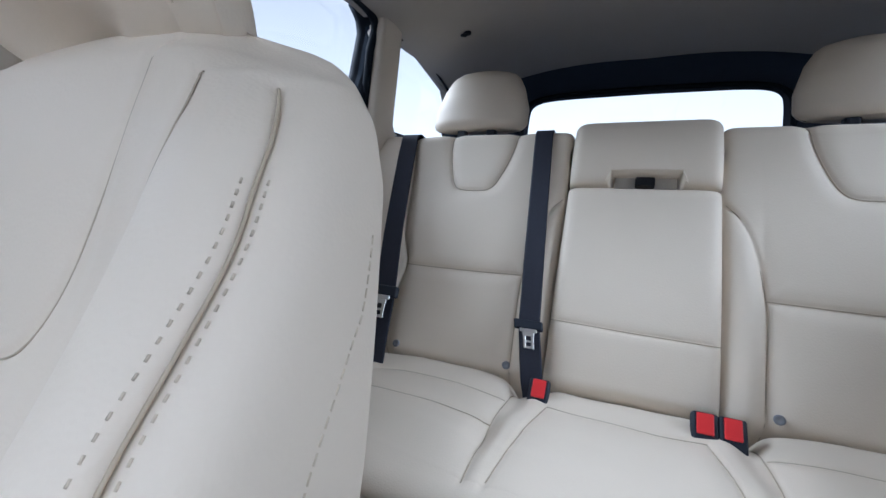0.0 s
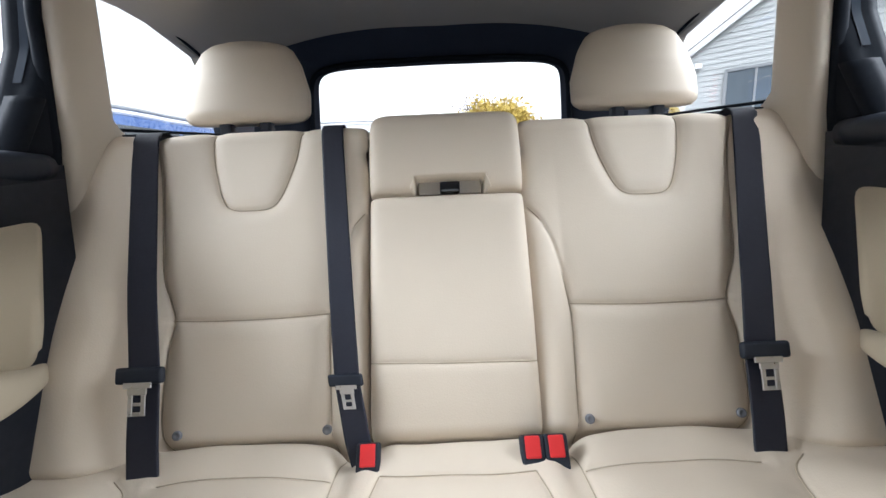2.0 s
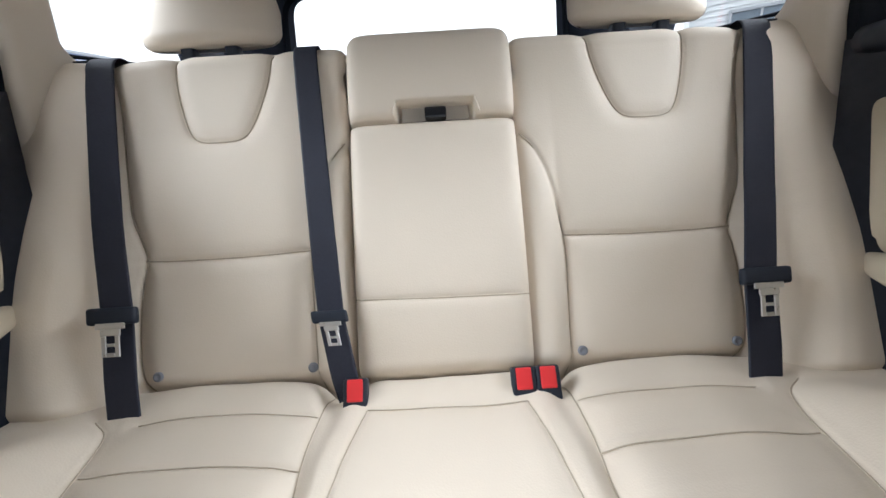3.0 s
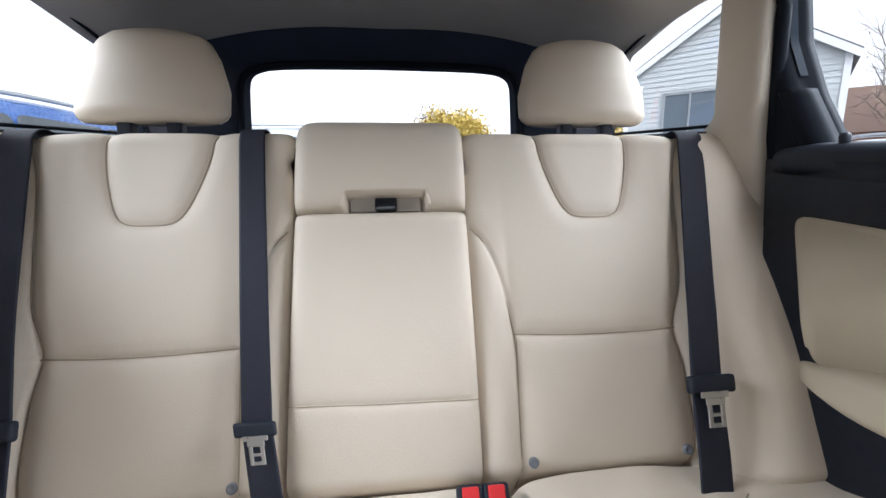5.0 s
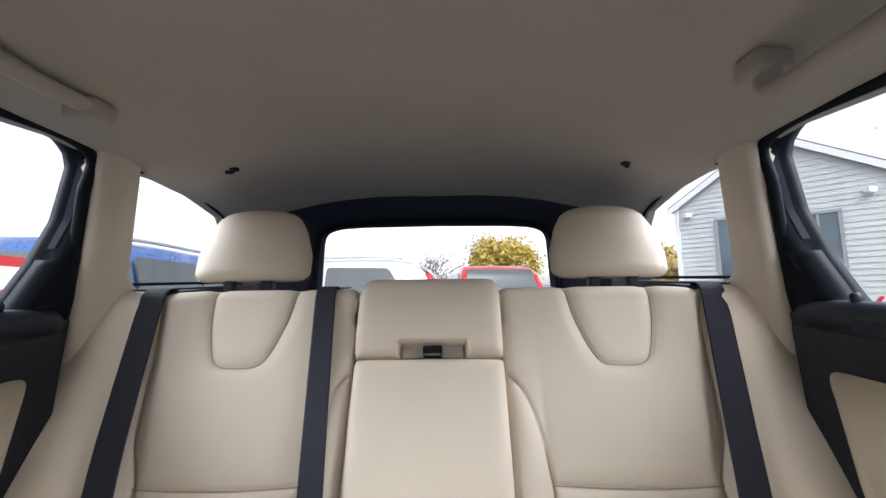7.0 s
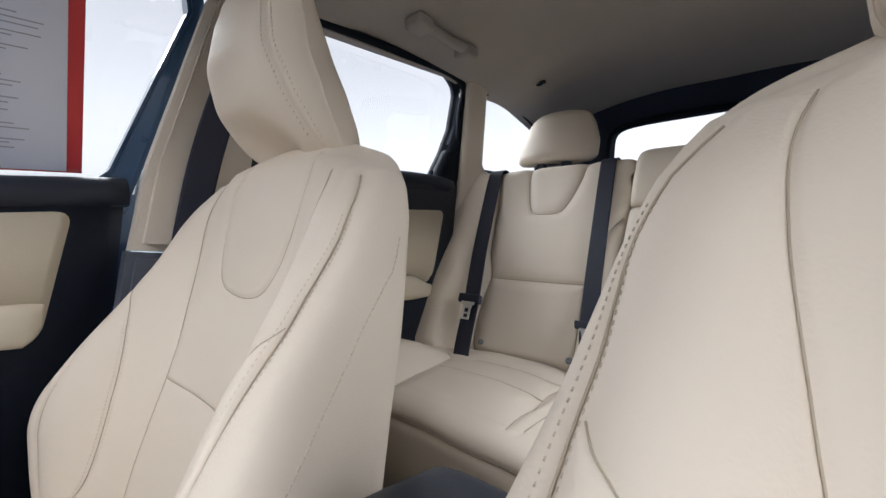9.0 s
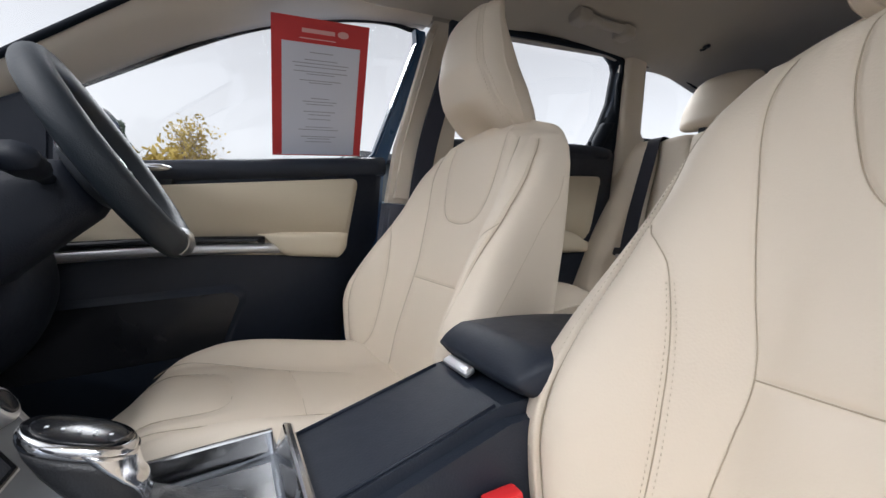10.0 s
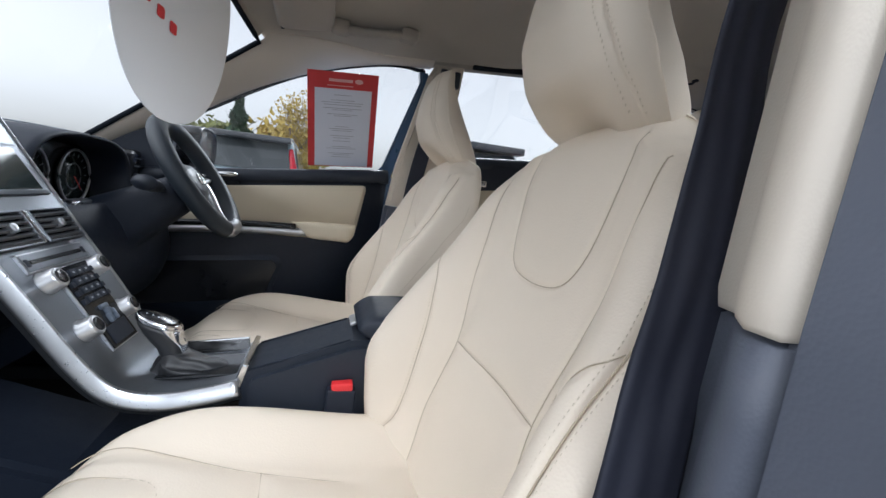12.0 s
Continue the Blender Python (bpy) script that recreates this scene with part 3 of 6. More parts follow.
def driver_door():
    d = base("door_1", (-0.69, -0.4, 0.45), "closed driver's door with black panel and cream leather insert", "car door", kind="structure")
    body = [(-0.98, 0.45), (-0.98, 1.005), (-0.60, 1.062), (-0.20, 1.122), (0.075, 1.166), (0.072, 0.98), (0.0, 0.76), (-0.03, 0.45)]
    prism("panel", body, on_side(-1, -0.03), 0.07, BLACK, d, bevel=0.02, smooth=True)
    cap = [(-0.635, y, z) for y, z in curve([(-0.98, 0.995), (-0.60, 1.052), (-0.20, 1.113), (0.075, 1.156)], 24)]
    tube("sill_pad", cap, 0.023, DARK, d, "charcoal padded sill", n=12)
    insert = round_poly([(-0.85, 0.985), (-0.375, 1.058), (0.012, 1.118), (-0.012, 0.935), (-0.15, 0.928), (-0.85, 0.905)], 0.022, 5)
    prism("insert", insert, on_side(-1, 0.036), 0.012, INSERT, d, "cream leather door insert", bevel=0.005, smooth=True)
    rest = []
    for y in np.concatenate([np.linspace(-0.205, -0.16, 10), np.linspace(-0.15, -0.03, 12), [-0.02, -0.014, -0.011]]):
        k = float(ease(-0.205, -0.14, y)) * float(np.clip((-0.009 - y) / 0.02, 0.05, 1)) ** 0.4
        top, low = 0.972 + 0.06 * (y + 0.2) + 0.004 * k, 0.968 - 0.042 * k
        rest.append([(-0.625 + (0.012 + 0.016 * k) * np.sign(math.cos(a)) * abs(math.cos(a)) ** 0.5, y, (top + low) / 2 + (top - low) / 2 * np.sign(math.sin(a)) * abs(math.sin(a)) ** 0.55) for a in np.linspace(0, 2 * math.pi, 32, endpoint=False)])
    sheet("armrest", rest, INSERT, d, "cream leather armrest", close=True, cap=True)
    strip = [(-0.615, y, z) for y, z in ((-0.80, 0.873), (-0.5, 0.914), (-0.33, 0.932), (-0.155, 0.944))]
    tube("trim_strip", curve(strip, 20), 0.012, KNOB, d, "polished metal trim strip", n=10)
    strip = [(-0.610, y, z + 0.018) for y, z in ((-0.80, 0.873), (-0.5, 0.914), (-0.33, 0.932), (-0.19, 0.941))]
    tube("switch_bar", curve(strip, 20), 0.009, GLOSSY, d, "black window switch bar", n=10)
    handle = curve([(-0.60, -0.47, 1.072), (-0.592, -0.43, 1.082), (-0.592, -0.39, 1.088), (-0.60, -0.365, 1.090)], 16)
    tube("handle", handle, np.interp(np.linspace(0, 1, 16), [0, 0.3, 0.8, 1], [0.006, 0.012, 0.012, 0.006]), CHROME, d, "chrome door handle", n=10, flat=0.6)
    box("handle_recess", (0.012, 0.12, 0.05), (-0.625, -0.42, 1.07), GLOSSY, d, bevel=0.005)
    pocket = round_poly([(-0.75, 0.60), (-0.75, 0.80), (-0.24, 0.862), (-0.215, 0.84), (-0.25, 0.72), (-0.30, 0.60)], 0.03, 5)
    prism("pocket", pocket, on_side(-1, 0.034), 0.012, DARK, d, "charcoal map pocket", bevel=0.006, smooth=True)
    # black plate laid on the pocket, painting the shade of its hollow
    hollow = round_poly([(-0.72, 0.66), (-0.72, 0.79), (-0.25, 0.845), (-0.232, 0.83), (-0.265, 0.72)], 0.025, 5)
    prism("pocket_shade", hollow, on_side(-1, 0.042), 0.008, GLOSSY, d, bevel=0.002)
    prism("outer_skin", [(-0.98, 0.42), (-0.98, 1.0), (0.1, 1.16), (0.1, 0.42)], on_side(-1, -0.05), 0.02, BLUEPAINT, d, "blue painted outer skin", bevel=0.004)


driver_door()

# ---- rear seat ----
BACK_A, BACK_D = (0.797, 0.870), (0.361, 0.933)


def back_point(x, s, h, top, r=0.032):
    """A place on the reclined rear backrest: x across, s up the slope, h out of it; past the top it turns over backwards."""
    d, n = np.array(BACK_D), np.array((-BACK_D[1], BACK_D[0]))
    flat = np.minimum(s, top)
    turn = np.clip((s - top) / r, 0, 2.4)
    rest = np.maximum(s - top - 2.4 * r, 0)
    nx = np.cos(turn)[..., None] * n + np.sin(turn)[..., None] * d
    dx = -np.sin(turn)[..., None] * n + np.cos(turn)[..., None] * d
    yz = np.array(BACK_A) + flat[..., None] * d - r * n + r * nx + rest[..., None] * dx + h[..., None] * nx
    return np.dstack([x, yz[..., 0], yz[..., 1]])


U_SHAPE = [(-0.083, 0.535), (-0.078, 0.48), (-0.066, 0.43), (-0.05, 0.388), (-0.032, 0.372), (0.0, 0.369), (0.032, 0.372), (0.05, 0.388), (0.066, 0.43), (0.078, 0.48), (0.083, 0.535)]
OUTER = [(0.545, 0.53), (0.520, 0.45), (0.505, 0.33), (0.495, 0.255), (0.477, 0.21), (0.467, 0.178), (0.475, 0.125), (0.476, 0.04), (0.468, -0.008), (0.455, -0.05)]
INNER = [(0.145, 0.357), (0.168, 0.328), (0.188, 0.270), (0.200, 0.20), (0.204, 0.150), (0.201, 0.07), (0.196, -0.05)]
ACROSS = [(0.203, 0.182), (0.30, 0.177), (0.40, 0.177), (0.470, 0.180)]


def lines_2d(pts, n=40):
    return curve(np.array(pts, float), n)


def rear_backrest(parent, side):
    c = 0.347 if side < 0 else 0.355
    lines = [lines_2d([(c + a, b) for a, b in U_SHAPE]), lines_2d(OUTER), lines_2d(INNER), lines_2d(ACROSS)]
    x = np.concatenate([[0.140], np.linspace(0.140, 0.69, 170), [0.69]])
    s = np.concatenate([np.linspace(-0.09, 0.53, 176), np.linspace(0.535, 0.68, 16)])
    gx, gs = np.meshgrid(x, s)
    outer = lines[1]
    xo = np.interp(gs, outer[::-1, 1], outer[::-1, 0])
    h = 0.012 * np.sin(np.pi * np.clip((gx - 0.2) / 0.28, 0, 1)) * np.sin(np.pi * np.clip(gs / 0.5, 0, 1))
    h += 0.020 * np.clip((gx - xo) / 0.10, 0, 1) ** 0.7 + 0.035 * ease(0.0, 0.13, gx - xo) * ease(0.55, 0.1, gs)
    h -= 0.09 * np.clip((gx - 0.635) / 0.055, 0, 1) ** 2.2
    h -= 0.012 * np.exp(-(gx - 0.140) / 0.007)
    h += 0.008 * np.sin(np.pi * np.clip((gx - 0.145) / 0.055, 0, 1)) * ease(0.36, 0.28, gs)
    h += 0.004 * np.exp(-((gs - 0.02) / 0.05) ** 2) * ease(0.2, 0.24, gx) * ease(0.48, 0.44, gx)
    h -= 0.050 * ease(0.004, -0.055, gs) ** 1.5 * ease(xo + 0.03, xo - 0.005, gx) + 0.05 * ease(-0.03, -0.09, gs) * ease(xo - 0.005, xo + 0.03, gx)
    h += dent(gx, gs, lines, 0.0042, 0.0034, 0.0045, 0.016)
    top = 0.505 - 0.02 * ease(0.45, 0.69, gx)
    h[:, 0] -= 0.08
    h[:, -1] -= 0.05
    sheet("backrest", back_point(side * gx, gs, h, top), LEATHER, parent, "cream leather backrest with sewn panels", flip=side > 0)
    for line in lines:
        a, b = line[:, 0], line[:, 1]
        xo = np.interp(b, outer[::-1, 1], outer[::-1, 0])
        hh = 0.012 * np.sin(np.pi * np.clip((a - 0.2) / 0.28, 0, 1)) * np.sin(np.pi * np.clip(b / 0.5, 0, 1)) - 0.0068 - 0.050 * ease(0.004, -0.055, b) ** 1.5
        hh += 0.004 * np.exp(-((b - 0.02) / 0.05) ** 2) * ease(0.2, 0.24, a) * ease(0.48, 0.44, a)
        p = back_point(side * a[None], b[None], hh[None], np.full((1, len(a)), 0.505))[0]
        tube("seam", p, 0.0010, SEAM, parent, n=6)
    for x in ((0.202, 0.440) if side < 0 else (0.212, 0.450)):
        p = back_point(np.array([[side * x]]), np.array([[0.0]]), np.array([[0.004]]), np.array([[0.5]]))[0, 0]
        n = Vector((0, -BACK_D[1], BACK_D[0]))
        lathe("stud", [(0.0075, 0.0), (0.0075, 0.003), (0.005, 0.0045), (0.003, 0.0025)], GREYKNOB, parent, "grey plastic stud", n=16, m=Matrix.Translation(p) @ n.to_track_quat("Z", "Y").to_matrix().to_4x4())


def centre_back(parent):
    # upper pad with the pull slot
    for name, s0, s1, top, label in (("upper_pad", 0.388, 0.69, 0.515, "cream leather centre pad with a pull slot"), ("armrest_pad", -0.09, 0.383, 0.9, "cream leather fold-down armrest pad")):
        x = np.concatenate([[-0.134], np.linspace(-0.134, 0.139, 90), [0.139]])
        s = np.concatenate([[s0], np.linspace(s0, s1, 130 if s0 < 0 else 90)] + ([[s1]] if s0 < 0 else []))
        gx, gs = np.meshgrid(x, s)
        h = 0.010 - 0.014 * np.exp(-(gx + 0.134) / 0.008) - 0.014 * np.exp(-(0.139 - gx) / 0.008)
        h -= 0.010 * np.exp(-(gs - s0) / 0.006)
        if s0 < 0:
            h -= 0.010 * np.exp(-(s1 - gs) / 0.006)
            h += 0.006 * np.sin(np.pi * np.clip(gs / 0.38, 0, 1)) - 0.050 * ease(0.004, -0.055, gs) ** 1.5
            line = lines_2d([(-0.134, 0.098), (0, 0.094), (0.139, 0.092)])
            h += dent(gx, gs, [line], 0.0022, 0.0026, 0.0014, 0.010)
            h[-1] -= 0.05
        else:
            h += 0.012 * np.sin(np.pi * np.clip((gs - 0.38) / 0.16, 0, 1)) ** 0.8
            inside = np.clip(np.minimum(0.064 - np.abs(gx - 0.009), 0.414 - gs) / 0.004, 0, 1)
            h -= 0.045 * inside
        h[0] -= 0.05
        h[:, 0] -= 0.07
        h[:, -1] -= 0.07
        sheet(name, back_point(gx, gs, h, np.full(gx.shape, top)), LEATHER, parent, label)
    a = np.linspace(-0.132, 0.137, 30)
    p = back_point(a[None], np.interp(a, [-0.134, 0, 0.139], [0.098, 0.094, 0.092])[None], np.full((1, 30), 0.0113), np.full((1, 30), 0.9))[0]
    tube("seam", p, 0.0010, SEAM, parent, n=6)
    rim = [(-0.062, 0.39), (-0.056, 0.41), (-0.046, 0.416), (0.064, 0.416), (0.074, 0.41), (0.080, 0.39)]
    rim = curve(rim, 40)
    p = back_point(rim[None, :, 0], rim[None, :, 1], np.full((1, 40), 0.0165), np.full((1, 40), 0.515))[0]
    tube("slot_rim", p, 0.0016, LEATHER, parent, "raised leather edge of the pull slot", n=8)
    q = back_point(np.array([[0.009]]), np.array([[0.398]]), np.array([[-0.004]]), np.array([[0.5]]))[0, 0]
    turn = Matrix.Rotation(radians(-21), 4, "X")
    # darker plate set into the slot, its colour stands for shade
    box("slot_shade", (0.112, 0.004, 0.024), (q[0], q[1] + 0.006, q[2]), LINER, parent, "darker plate painting the shade inside the pull slot", bevel=0.001, turn=turn)
    box("latch", (0.036, 0.02, 0.020), q, GLOSSY, parent, "black release latch", bevel=0.004, turn=turn)


def rear_headrest(side):
    cx = side * 0.392
    h = base("rear_headrest", (cx, 1.06, 1.36), "cream leather headrest on a black plastic bracket", "headrest", "rear headrests")
    rows = []
    zs = np.concatenate([[1.384, 1.386], np.linspace(1.392, 1.53, 26), [1.541, 1.548, 1.551]])
    for z in zs:
        u = np.clip((z - 1.384) / 0.167, 0, 1)
        w = np.interp(u, [0, 0.02, 0.10, 0.35, 0.7, 0.88, 0.96, 1], [0.105, 0.118, 0.127, 0.127, 0.110, 0.093, 0.075, 0.045])
        d = np.interp(u, [0, 0.02, 0.12, 0.5, 0.85, 0.96, 1], [0.028, 0.038, 0.048, 0.050, 0.042, 0.03, 0.012])
        yc = 1.045 + 0.22 * (z - 1.384) + 0.01
        row = []
        for a in np.linspace(0, 2 * math.pi, 64, endpoint=False):
            c, s = math.cos(a), math.sin(a)
            q = np.sign(c) * abs(c) ** 0.62
            r = np.sign(s) * abs(s) ** 0.75
            groove = 0.0012 * math.exp(-((abs(q) - 0.80) / 0.03) ** 2) * (1 if r < -0.1 else 0)
            row.append((cx + w * q, yc + d * r * (1 - 0.15 * abs(q)) + groove + (0.012 * abs(q) ** 3 if r < 0 else 0), z))
        rows.append(row)
    sheet("cushion", rows, LEATHER, h, "cream leather cushion", close=True, cap=True)
    for o in (-0.040, 0.040):
        box("post", (0.024, 0.026, 0.062), (cx + o, 1.052, 1.362), BLACK, h, bevel=0.006)
    box("crossbar", (0.11, 0.020, 0.012), (cx, 1.052, 1.350), BLACK, h, bevel=0.004)
    box("socket", (0.125, 0.044, 0.016), (cx, 1.042, 1.344), BLACK, h, "black bracket tray in the top of the backrest", bevel=0.005)


def rear_cushion(parent):
    half = [[(0.113, 0.727), (0.119, 0.70), (0.126, 0.66), (0.132, 0.61), (0.139, 0.56), (0.15, 0.45), (0.155, 0.32)],
            [(0.174, 0.79), (0.180, 0.725), (0.180, 0.64), (0.177, 0.58), (0.172, 0.48), (0.168, 0.32)],
            [(0.183, 0.726), (0.33, 0.726), (0.43, 0.722)],
            [(0.180, 0.634), (0.33, 0.634), (0.437, 0.630)],
            [(0.50, 0.735), (0.462, 0.700), (0.440, 0.621), (0.435, 0.5), (0.44, 0.32)]]
    half = [lines_2d(p, 30) for p in half]
    lines = half + [p * np.array((-1, 1)) for p in half] + [lines_2d([(-0.112, 0.728), (0, 0.729), (0.113, 0.727)], 12)]

    def height(x, y):
        a = np.abs(x)
        z = np.interp(y, [0.45, 0.5, 0.57, 0.63, 0.72, 0.79], [0.804, 0.820, 0.834, 0.839, 0.842, 0.849])
        z = z + 0.042 * ease(0.42, 0.535, a) * ease(0.755, 0.60, y)
        z = z + 0.008 * np.sin(np.pi * np.clip((a - 0.2) / 0.26, 0, 1)) - 0.004 * np.cos(np.clip(a / 0.13, 0, 1) * np.pi / 2)
        z = z - 0.010 * np.exp(-((a - 0.165) / 0.02) ** 2) * ease(0.6, 0.74, y)
        z = z - 0.012 * np.exp(-((a - 0.180) / 0.018) ** 2) * np.exp(-((y - 0.60) / 0.05) ** 2)
        z = z - 0.028 * np.exp(-((a - 0.150) / 0.030) ** 2) * np.exp(-((y - 0.785) / 0.022) ** 2)
        z = z - 0.05 * ease(0.785, 0.815, y)
        return z + 0.0015 * np.sin(37 * x + 21 * y) * np.sin(29 * y - 13 * x)
    x = np.linspace(-0.68, 0.68, 320)
    front = [(0.480, 0.615), (0.462, 0.64), (0.452, 0.68), (0.448, 0.72), (0.447, 0.748), (0.4475, 0.762), (0.4515, 0.767), (0.447, 0.772), (0.449, 0.782), (0.456, 0.792), (0.466, 0.799), (0.480, 0.804)]
    y = np.concatenate([[p for p, q in front], np.linspace(0.495, 0.86, 130)])
    gx, gy = np.meshgrid(x, y)
    yy = gy.copy()
    z = height(gx, np.maximum(gy, 0.495)) + dent(gx, gy, lines, 0.0032, 0.0034, 0.0045, 0.02)
    rise = height(x, np.full_like(x, 0.495)) - 0.8075
    for k, (fy, fz) in enumerate(front):
        z[k] = fz + rise * np.interp(fz, [0.70, 0.80], [0.2, 1.0])
        yy[k] = fy + 0.02 * ease(0.42, 0.6, np.abs(x)) - 0.008 * np.cos(np.clip(np.abs(x) / 0.14, 0, 1) * np.pi / 2)
    z -= 0.03 * np.clip((np.abs(gx) - 0.64) / 0.04, 0, 1) ** 2
    sheet("seat_cushion", np.dstack([gx, yy, z]), LEATHER, parent, "cream leather bench cushion with sewn panels")
    for line in lines:
        keep = line[line[:, 1] > 0.48]
        if len(keep) < 3:
            continue
        p = np.column_stack([keep[:, 0], keep[:, 1], height(keep[:, 0], keep[:, 1]) - 0.0068])
        tube("seam", p, 0.0010, SEAM, parent, n=6)
    tube("seam", np.column_stack([x[8:-8], yy[6, 8:-8] - 0.0005, z[6, 8:-8]]), 0.0014, SEAM, parent, n=6)
    box("seat_base", (1.30, 0.33, 0.19), (0, 0.655, 0.53), BLACK, parent, "black carpeted base", bevel=0.02)


rear_seat = base("rear_bench_seat", (0, 0.6, 0.45), "cream leather three-place rear bench seat with fold-down armrest", "rear seat")
rear_backrest(rear_seat, -1)
rear_backrest(rear_seat, 1)
centre_back(rear_seat)
rear_cushion(rear_seat)
rear_headrest(-1)
rear_headrest(1)


# ---- seat belts ----
def webbing(name, centre, across, mat, parent, width=0.047, thick=0.0016, label="", fold=0.0):
    c, a = np.asarray(centre, float), np.asarray(across, float)
    a = a / np.linalg.norm(a, axis=1)[:, None]
    t = np.gradient(c, axis=0)
    n = np.cross(t, a)
    n /= np.linalg.norm(n, axis=1)[:, None]
    us = np.linspace(-0.5, 0.5, 21)
    top = [(u, 0.3 + 0.2 * (2 * u) ** 4 - (1.0 if abs(u) > 0.49 else 0)) for u in us]
    prof = top + [(u, -0.6) for u in us[-2:0:-1]]
    rows = []
    for i in range(len(c)):
        wave = [fold * math.sin(14 * u + 0.13 * i) * math.sin(5 * u - 0.21 * i + 1) for u, v in prof]
        rows.append([c[i] + width * u * a[i] + (thick * v + w) * n[i] for (u, v), w in zip(prof, wave)])
    return sheet(name, rows, mat, parent, label, close=True, cap=True)


def tongue(parent, at, down, across, out, tilt=0.0, size=1.0):
    """Black stop and steel plate of a belt."""
    d, a, o = (Vector(v).normalized() for v in (down, across, out))
    m = Matrix((a, d, o)).transposed().to_4x4()
    m.translation = Vector(at)
    m = m @ Matrix.Rotation(radians(tilt), 4, "Z") @ Matrix.Scale(size, 4)
    bm = box_bm((0.074, 0.026, 0.014), (0, 0, 0.004), 0.006, seg=3)
    bm.transform(m)
    part("stop", bm, BLACK, parent, "black plastic belt stop", True)
    bm = bmesh.new()
    outer = [(-0.022, 0.010), (0.022, 0.010), (0.013, 0.024), (0.012, 0.056), (0.007, 0.061), (-0.007, 0.061), (-0.012, 0.056), (-0.013, 0.024)]
    pieces = []

    def bar(x0, y0, x1, y1):
        b = box_bm((x1 - x0, y1 - y0, 0.0028), ((x0 + x1) / 2, (y0 + y1) / 2, 0.010), 0.0008, seg=1)
        b.transform(m)
        b.verts.ensure_lookup_table()
        b.verts.index_update()
        pieces.append(([tuple(v.co) for v in b.verts], [[v.index for v in f.verts] for f in b.faces]))
        b.free()
    bm.free()
    bar(-0.022, 0.010, 0.022, 0.019)
    bar(-0.015, 0.019, 0.015, 0.029)
    bar(-0.0135, 0.029, -0.0065, 0.060)
    bar(0.0065, 0.029, 0.0135, 0.060)
    bar(-0.0066, 0.040, 0.0066, 0.045)
    bar(-0.0066, 0.054, 0.0066, 0.060)
    v, f = joined(pieces)
    mesh("tongue", v, f, STEEL, parent, "steel buckle tongue", smooth=False)


def rear_belt(xs, label, tongue_s, width=0.047, lower=None, s_end=-0.075):
    """xs: pairs (s, x) down the backrest."""
    s = np.linspace(0.56, s_end, 60)
    tab = sorted(xs)
    x = np.interp(s, [a for a, _ in tab], [b for _, b in tab])
    lift = np.interp(s, [-0.1, 0.0, 0.2, 0.45, 0.54], [0.024, 0.028, 0.024, 0.012, 0.006])
    if abs(x[0]) > 0.4:
        lift = lift + np.interp(s, [-0.1, 0.1, 0.35, 0.5], [0.02, 0.02, 0.008, 0.0])
    p = back_point(x[None], s[None], lift[None], np.full((1, 60), 0.505))[0]
    tail = curve([p[0] + np.array((0.0, 0.10, 0.012)), p[0] + np.array((0.0, 0.05, 0.006)), p[0]], 8)[:-1]
    p = np.vstack([tail, p])
    belt = base("seat_belt", p[40], label, "seat belt", "rear seat belts")
    across = np.tile((1.0, 0.0, 0.0), (len(p), 1)) + np.outer(np.linspace(0, 1, len(p)), (0, 0.0, 0.0))
    webbing("webbing", p, across, BELT, belt, width, label="black woven webbing")
    i = int(np.argmin(np.abs(s - tongue_s))) + 7
    tongue(belt, p[i] + np.array((0, -0.004, 0.001)), p[i + 3] - p[i], (1, 0, 0), (0, -BACK_D[1], BACK_D[0]), size=0.96 if width > 0.045 else 0.72)
    return belt


rear_belt([(0.55, -0.552), (0.51, -0.547), (0.243, -0.503), (0.097, -0.474), (-0.09, -0.456)], "black webbing outer rear seat belt with steel tongue", 0.097, 0.049)
rear_belt([(0.55, -0.206), (0.525, -0.204), (0.23, -0.180), (0.076, -0.167), (-0.02, -0.148), (-0.06, -0.136)], "black webbing centre rear seat belt with steel tongue", 0.076, 0.040, s_end=-0.06)
rear_belt([(0.55, 0.566), (0.53, 0.560), (0.25, 0.500), (0.092, 0.469), (-0.09, 0.452)], "black webbing outer rear seat belt with steel tongue", 0.092, 0.049)


def buckle(x, y, z, n, lean=0.0, tall=0.05):
    b = base("belt_buckle", (x, y, z), "black seat belt buckle with a red release button", "belt buckle", "belt buckles")
    turn = Matrix.Rotation(radians(-32), 4, "X") @ Matrix.Rotation(radians(lean), 4, "Y")
    w = 0.031
    for i in range(n):
        o = (i - (n - 1) / 2) * (w + 0.004)
        bm = box_bm((w + 0.004, 0.020, tall), (o, 0, 0), 0.005, seg=3)
        bm.transform(Matrix.Translation((x, y, z)) @ turn)
        part("housing", bm, BLACK, b, "black plastic housing", True)
        bm = box_bm((w - 0.008, 0.007, tall * 0.62), (o, -0.0085, 0.008), 0.0025)
        bm.transform(Matrix.Translation((x, y, z)) @ turn)
        part("button", bm, RED, b, "red release button")


buckle(-0.131, 0.748, 0.846, 1)
buckle(0.130, 0.752, 0.846, 2)

